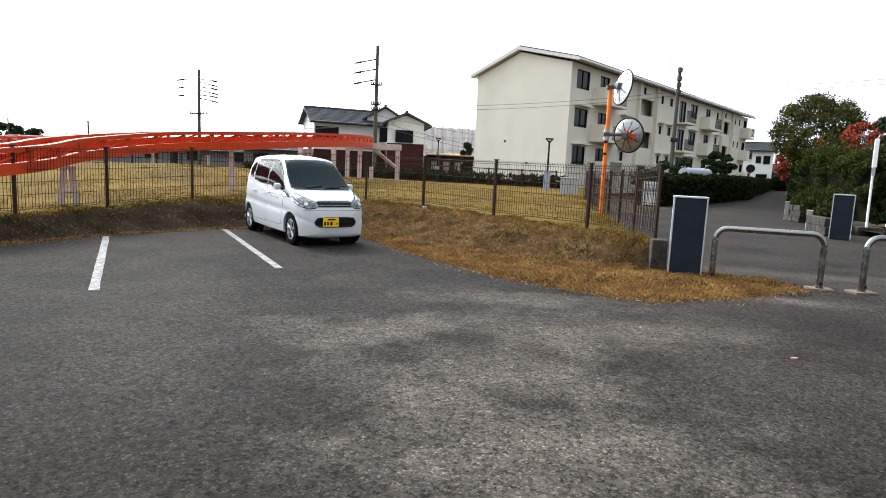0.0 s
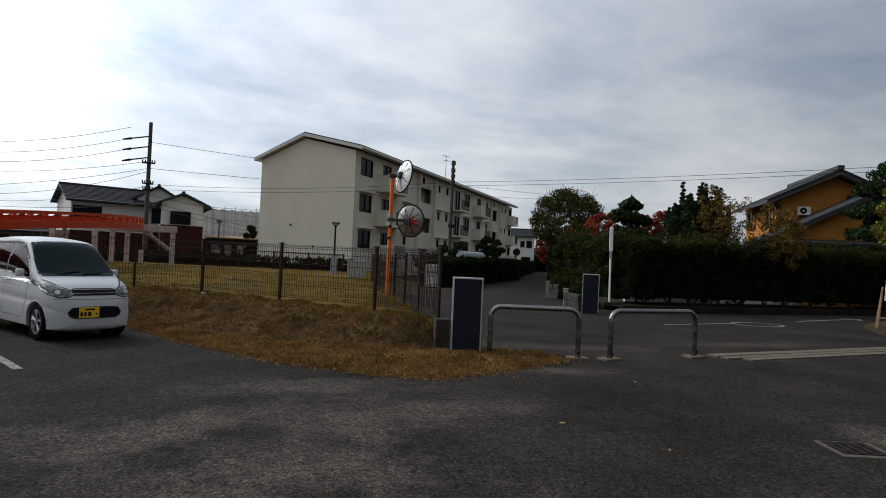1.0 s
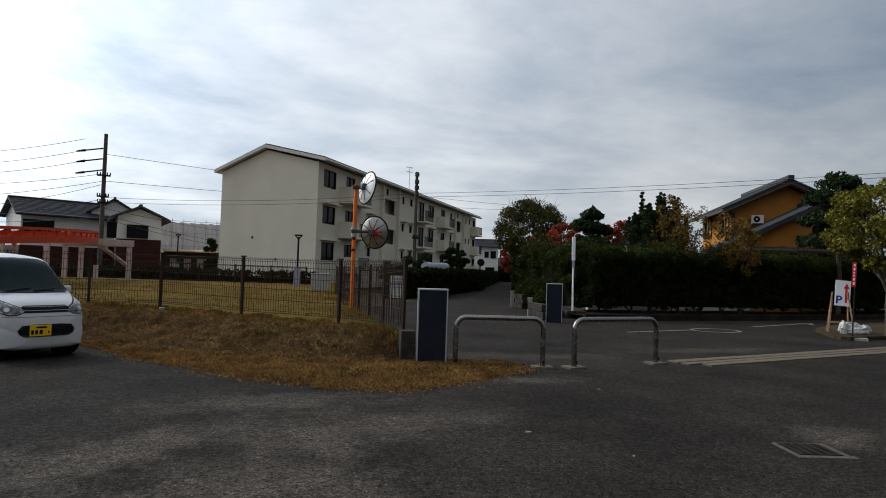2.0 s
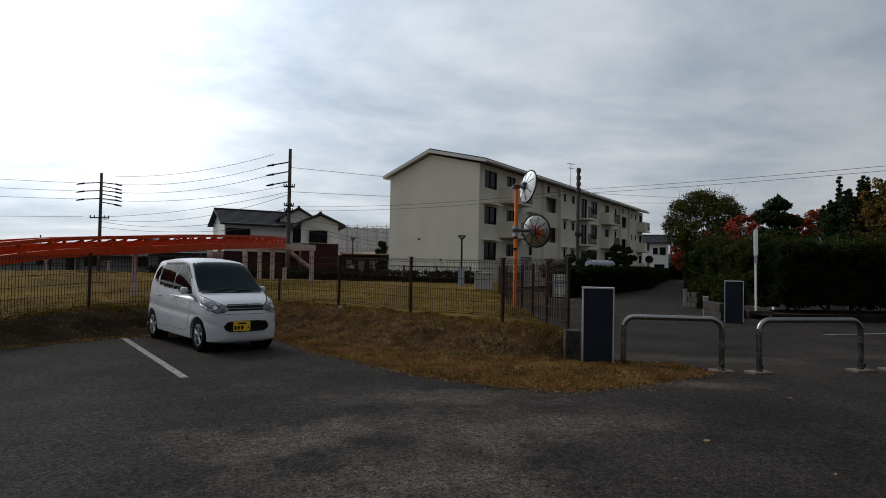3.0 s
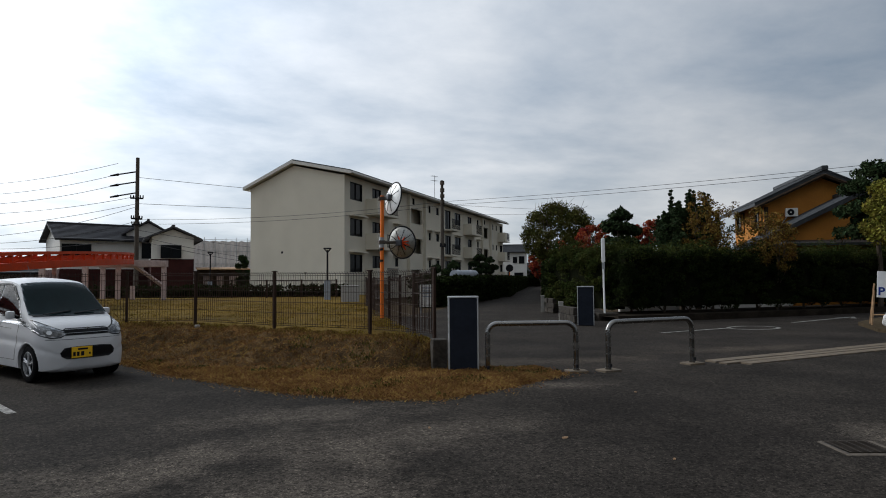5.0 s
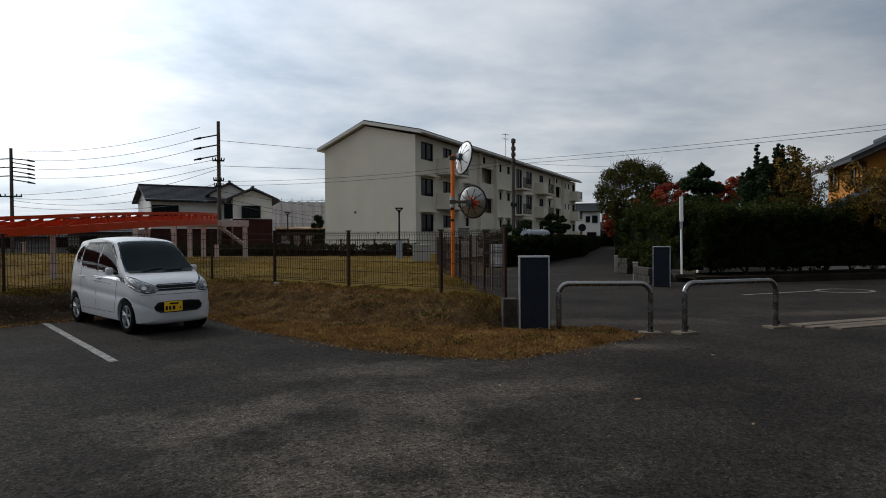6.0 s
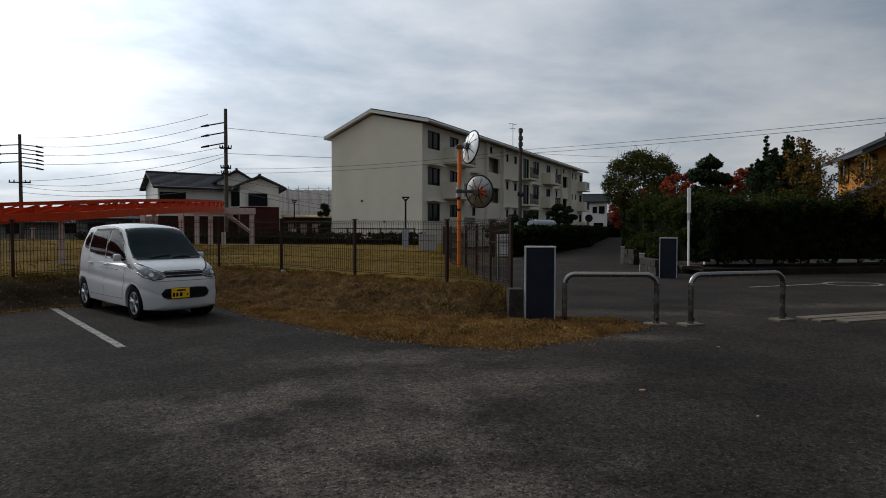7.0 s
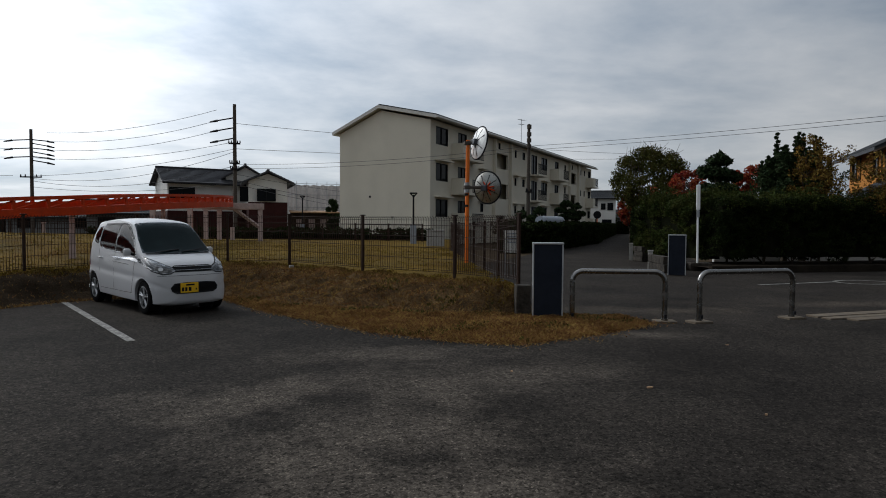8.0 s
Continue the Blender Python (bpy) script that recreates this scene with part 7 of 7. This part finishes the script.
    for f in (1, -1):
        shell("front_window", [(0.84, 0.965), (-0.16, 1.01), (-0.14, 1.525), (0.10, 1.525), (0.25, 1.49), (0.56, 1.265)], "y", M["car_glass"], flip=f)
        shell("rear_window", [(-0.20, 1.012), (-0.94, 1.065), (-1.03, 1.12), (-1.0, 1.45), (-0.87, 1.515), (-0.18, 1.525)], "y", M["car_glass"], flip=f)
        shell("quarter_window", [(-1.06, 1.115), (-1.32, 1.17), (-1.36, 1.30), (-1.25, 1.44), (-1.03, 1.47)], "y", M["car_glass"], flip=f)
        shell("pillar_cover", [(-0.155, 1.012), (-0.205, 1.012), (-0.185, 1.525), (-0.135, 1.525)], "y", M["black_trim"], flip=f, lift=0.007)
        shell("visor", [(0.54, 1.275), (0.24, 1.495), (0.0, 1.53), (-0.9, 1.51), (-0.9, 1.48), (0.05, 1.495), (0.21, 1.46), (0.51, 1.25)], "y", M["black_trim"], flip=f, lift=0.016)
        # door seams
        for pts in ([(0.80, 0.99), (0.78, 0.99), (0.72, 0.55), (0.66, 0.33), (0.68, 0.33), (0.74, 0.55)], [(-0.18, 1.01), (-0.195, 1.01), (-0.195, 0.33), (-0.18, 0.33)],
                    [(-1.0, 1.06), (-1.015, 1.06), (-0.985, 0.72), (-0.93, 0.62), (-0.92, 0.63), (-0.97, 0.72)], [(0.67, 0.335), (-0.9, 0.335), (-0.9, 0.325), (0.67, 0.325)]):
            shell("door_seam", pts, "y", M["seam"], flip=f, lift=0.002, cut=0.1)
        for x in (-0.06, -0.88):
            b2 = bmesh.new()
            tube(b2, [(x + 0.09, f * 0.715, 0.885), (x + 0.07, f * 0.745, 0.89), (x - 0.07, f * 0.745, 0.89), (x - 0.09, f * 0.715, 0.885)], 0.014, seg=8)
            part("door_handle", b2, M["car_paint"], car, smooth=True)
        # door mirror
        b2 = bmesh.new()
        box(b2, (-0.04, -0.065, -0.06), (0.05, 0.065, 0.06), bevel=0.03)
        mr = part("door_mirror", b2, M["car_paint"], car, smooth=True, m=Matrix.Translation((0.66, f * 0.80, 1.03)) @ Matrix.Rotation(f * -0.15, 4, "Z"))
        b2 = bmesh.new()
        box(b2, (-0.046, -0.05, -0.045), (-0.041, 0.05, 0.045))
        part("mirror_glass", b2, M["chrome"], mr)
        b2 = bmesh.new()
        rod(b2, (0.0, -f * 0.06, -0.02), (0.0, -f * 0.15, -0.06), 0.022, seg=6)
        part("mirror_foot", b2, M["black_trim"], mr)
        # head lamps wrap round the corner
        hl = shell("headlamp", [(f * y, z) for y, z in ((0.335, 0.735), (0.42, 0.70), (0.55, 0.69), (0.655, 0.735), (0.70, 0.81), (0.705, 0.925), (0.66, 0.945), (0.60, 0.905), (0.48, 0.83), (0.36, 0.775))], "x", M["lamp_glass"], "clear headlamp with a bright reflector", cut=0.03)
        shell("lamp_bezel", [(f * y, z) for y, z in ((0.32, 0.735), (0.42, 0.685), (0.555, 0.675), (0.67, 0.725), (0.716, 0.81), (0.716, 0.94), (0.66, 0.962), (0.59, 0.92), (0.47, 0.843), (0.345, 0.79))], "x", M["black_trim"], lift=0.003, parent=hl, cut=0.03)
        b2 = bmesh.new()
        hit, nrm, _, _ = bvh.ray_cast(Vector((3, f * 0.565, 0.765)), Vector((-1, 0, 0)))
        rod(b2, hit - nrm * 0.02, hit + nrm * 0.008, 0.04, seg=18)
        part("reflector", b2, M["galv"], hl, "bright round reflector")
        # tail lamp
        shell("tail_lamp", [(-1.50, 0.72), (-1.66, 0.72), (-1.655, 1.12), (-1.56, 1.16), (-1.53, 0.9)], "y", M["lamp_red"], flip=f, lift=0.006)
        # arch lips
        for ax in axles:
            b2 = bmesh.new()
            lip = []
            for a in [math.pi * (k / 24) * 1.04 - 0.06 for k in range(25)]:
                hit, _, _, _ = bvh.ray_cast(Vector((ax + 0.375 * math.cos(a), f * 3, tyre_r + 0.375 * math.sin(a))), Vector((0, -f, 0)))
                lip.append((ax + 0.326 * math.cos(a), (hit.y if hit else f * 0.7) - f * 0.008, tyre_r + 0.326 * math.sin(a)))
            tube(b2, lip, 0.011, seg=8)
            part("arch_lip", b2, M["car_paint"], car, smooth=True)
            b2 = bmesh.new()
            rod(b2, (ax, f * 0.46, tyre_r), (ax, f * 0.50, tyre_r), 0.332, seg=28)
            part("wheel_well", b2, M["black_trim"], car)
    # front: grille, chrome bars, lower intake, plate
    gr = shell("grille", [(-0.36, 0.715), (0.36, 0.715), (0.38, 0.79), (0.32, 0.822), (-0.32, 0.822), (-0.38, 0.79)], "x", M["black_trim"], "dark narrow grille", cut=0.04)
    for z in (0.746, 0.80):
        shell("grille_bar", [(-0.335, z - 0.003), (0.335, z - 0.003), (0.335, z + 0.003), (-0.335, z + 0.003)], "x", M["alloy"], "thin metal bar", lift=0.012, parent=gr, cut=0.05)
    b2 = bmesh.new()
    hit, nrm, _, _ = bvh.ray_cast(Vector((3, 0, 0.775)), Vector((-1, 0, 0)))
    c = hit + nrm * 0.022
    for a in (90,):
        r0, r1 = Vector((0, math.cos(radians(a)), math.sin(radians(a)))), Vector((0, -math.sin(radians(a)), math.cos(radians(a))))
        v = [b2.verts.new(c + q) for q in (Vector((0, 0, 0)), r0 * 0.024 + r1 * 0.014, r0 * 0.048, r0 * 0.024 - r1 * 0.014)]
        b2.faces.new(v)
    r = bmesh.ops.extrude_face_region(b2, geom=b2.faces[:])
    for v in r["geom"]:
        if isinstance(v, bmesh.types.BMVert):
            v.co.x += 0.008
    part("badge", b2, M["chrome"], gr, "small chrome badge")
    shell("lower_intake", [(-0.42, 0.40), (-0.34, 0.36), (0.34, 0.36), (0.42, 0.40), (0.44, 0.46), (0.38, 0.53), (0.2, 0.545), (-0.2, 0.545), (-0.38, 0.53), (-0.44, 0.46)], "x", M["black_trim"], "black lower air intake", cut=0.04)
    shell("bumper_seam", [(-0.62, 0.655), (0.62, 0.655), (0.62, 0.661), (-0.62, 0.661)], "x", M["seam"], lift=0.002, cut=0.05)
    b2 = bmesh.new()
    box(b2, (0, -0.165, -0.0825), (0.012, 0.165, 0.0825), bevel=0.004)
    pl = part("number_plate", b2, M["plate_yellow"], car, "yellow number plate with dark bars", m=pose(1.705, -0.12, 0.455))
    for y0, y1, z0, z1 in ((-0.07, 0.09, 0.035, 0.062), (-0.145, -0.105, -0.055, 0.01), (-0.085, -0.045, -0.055, 0.01), (-0.02, 0.03, -0.055, 0.01), (0.11, 0.135, -0.04, -0.01)):
        b2 = bmesh.new()
        box(b2, (0.0125, y0, z0), (0.0145, y1, z1))
        part("bar", b2, M["dark"], pl)
    # wipers, aerial, bonnet seam
    b2 = bmesh.new()
    for y0, y1 in ((-0.45, 0.02), (0.05, 0.5)):
        rod(b2, (1.06, y0, 1.03), (1.0, y1, 1.075), 0.010, seg=5)
    part("wiper", b2, M["black_trim"], car)
    shell("cowl", [(-0.6, 0.995), (0.6, 0.995), (0.6, 1.025), (0.3, 1.0), (0, 0.997), (-0.3, 1.0), (-0.6, 1.025)], "x", M["black_trim"], lift=0.008, cut=0.05)
    b2 = bmesh.new()
    rod(b2, (-1.2, 0.3, 1.56), (-1.45, 0.3, 1.85), 0.006, seg=5)
    part("aerial", b2, M["black_trim"], car)
    # wheels
    for ax in axles:
        for f in (1, -1):
            b2 = bmesh.new()
            prof = [(0.19, -0.07), (0.25, -0.078), (0.278, -0.062), (0.285, -0.03), (0.285, 0.03), (0.278, 0.062), (0.25, 0.078), (0.19, 0.07)]
            rings = [[b2.verts.new((r * math.cos(a), y, r * math.sin(a))) for a in [2 * math.pi * k / 36 for k in range(36)]] for r, y in prof]
            for a, b in zip(rings, rings[1:]):
                for k in range(36):
                    b2.faces.new((a[k], a[(k + 1) % 36], b[(k + 1) % 36], b[k]))
            whl = part("wheel", b2, M["tyre"], car, "black tyre", smooth=True, m=Matrix.Translation((ax, f * 0.632, tyre_r)))
            b2 = bmesh.new()
            for r0, r1, y0, y1 in ((0.192, 0.178, 0.066, 0.07), (0.178, 0.17, 0.07, 0.03)):
                A = [b2.verts.new((r0 * math.cos(a), f * y0, r0 * math.sin(a))) for a in [2 * math.pi * k / 36 for k in range(36)]]
                B = [b2.verts.new((r1 * math.cos(a), f * y1, r1 * math.sin(a))) for a in [2 * math.pi * k / 36 for k in range(36)]]
                for k in range(36):
                    b2.faces.new((A[k], A[(k + 1) % 36], B[(k + 1) % 36], B[k]))
            rod(b2, (0, f * 0.03, 0), (0, f * 0.072, 0), 0.042, seg=14)
            for k in range(5):
                a = 2 * math.pi * k / 5 + 0.3
                for da in (-0.14, 0.14):
                    rod(b2, (0.03 * math.cos(a), f * 0.055, 0.03 * math.sin(a)), (0.18 * math.cos(a + da), f * 0.06, 0.18 * math.sin(a + da)), 0.017, 0.013, seg=5)
            part("rim", b2, M["alloy"], whl, "silver five-spoke alloy rim")
            b2 = bmesh.new()
            rod(b2, (0, f * 0.0, 0), (0, f * 0.025, 0), 0.185, seg=24)
            part("brake_disc", b2, M["dark"], whl)
    return car


HEAD = radians(-54.5)
build_car(Matrix.Translation((-2.97, 12.42, 0.0)) @ Matrix.Rotation(HEAD, 4, "Z") @ Matrix.Diagonal((0.965, 0.92, 1.0, 1)))
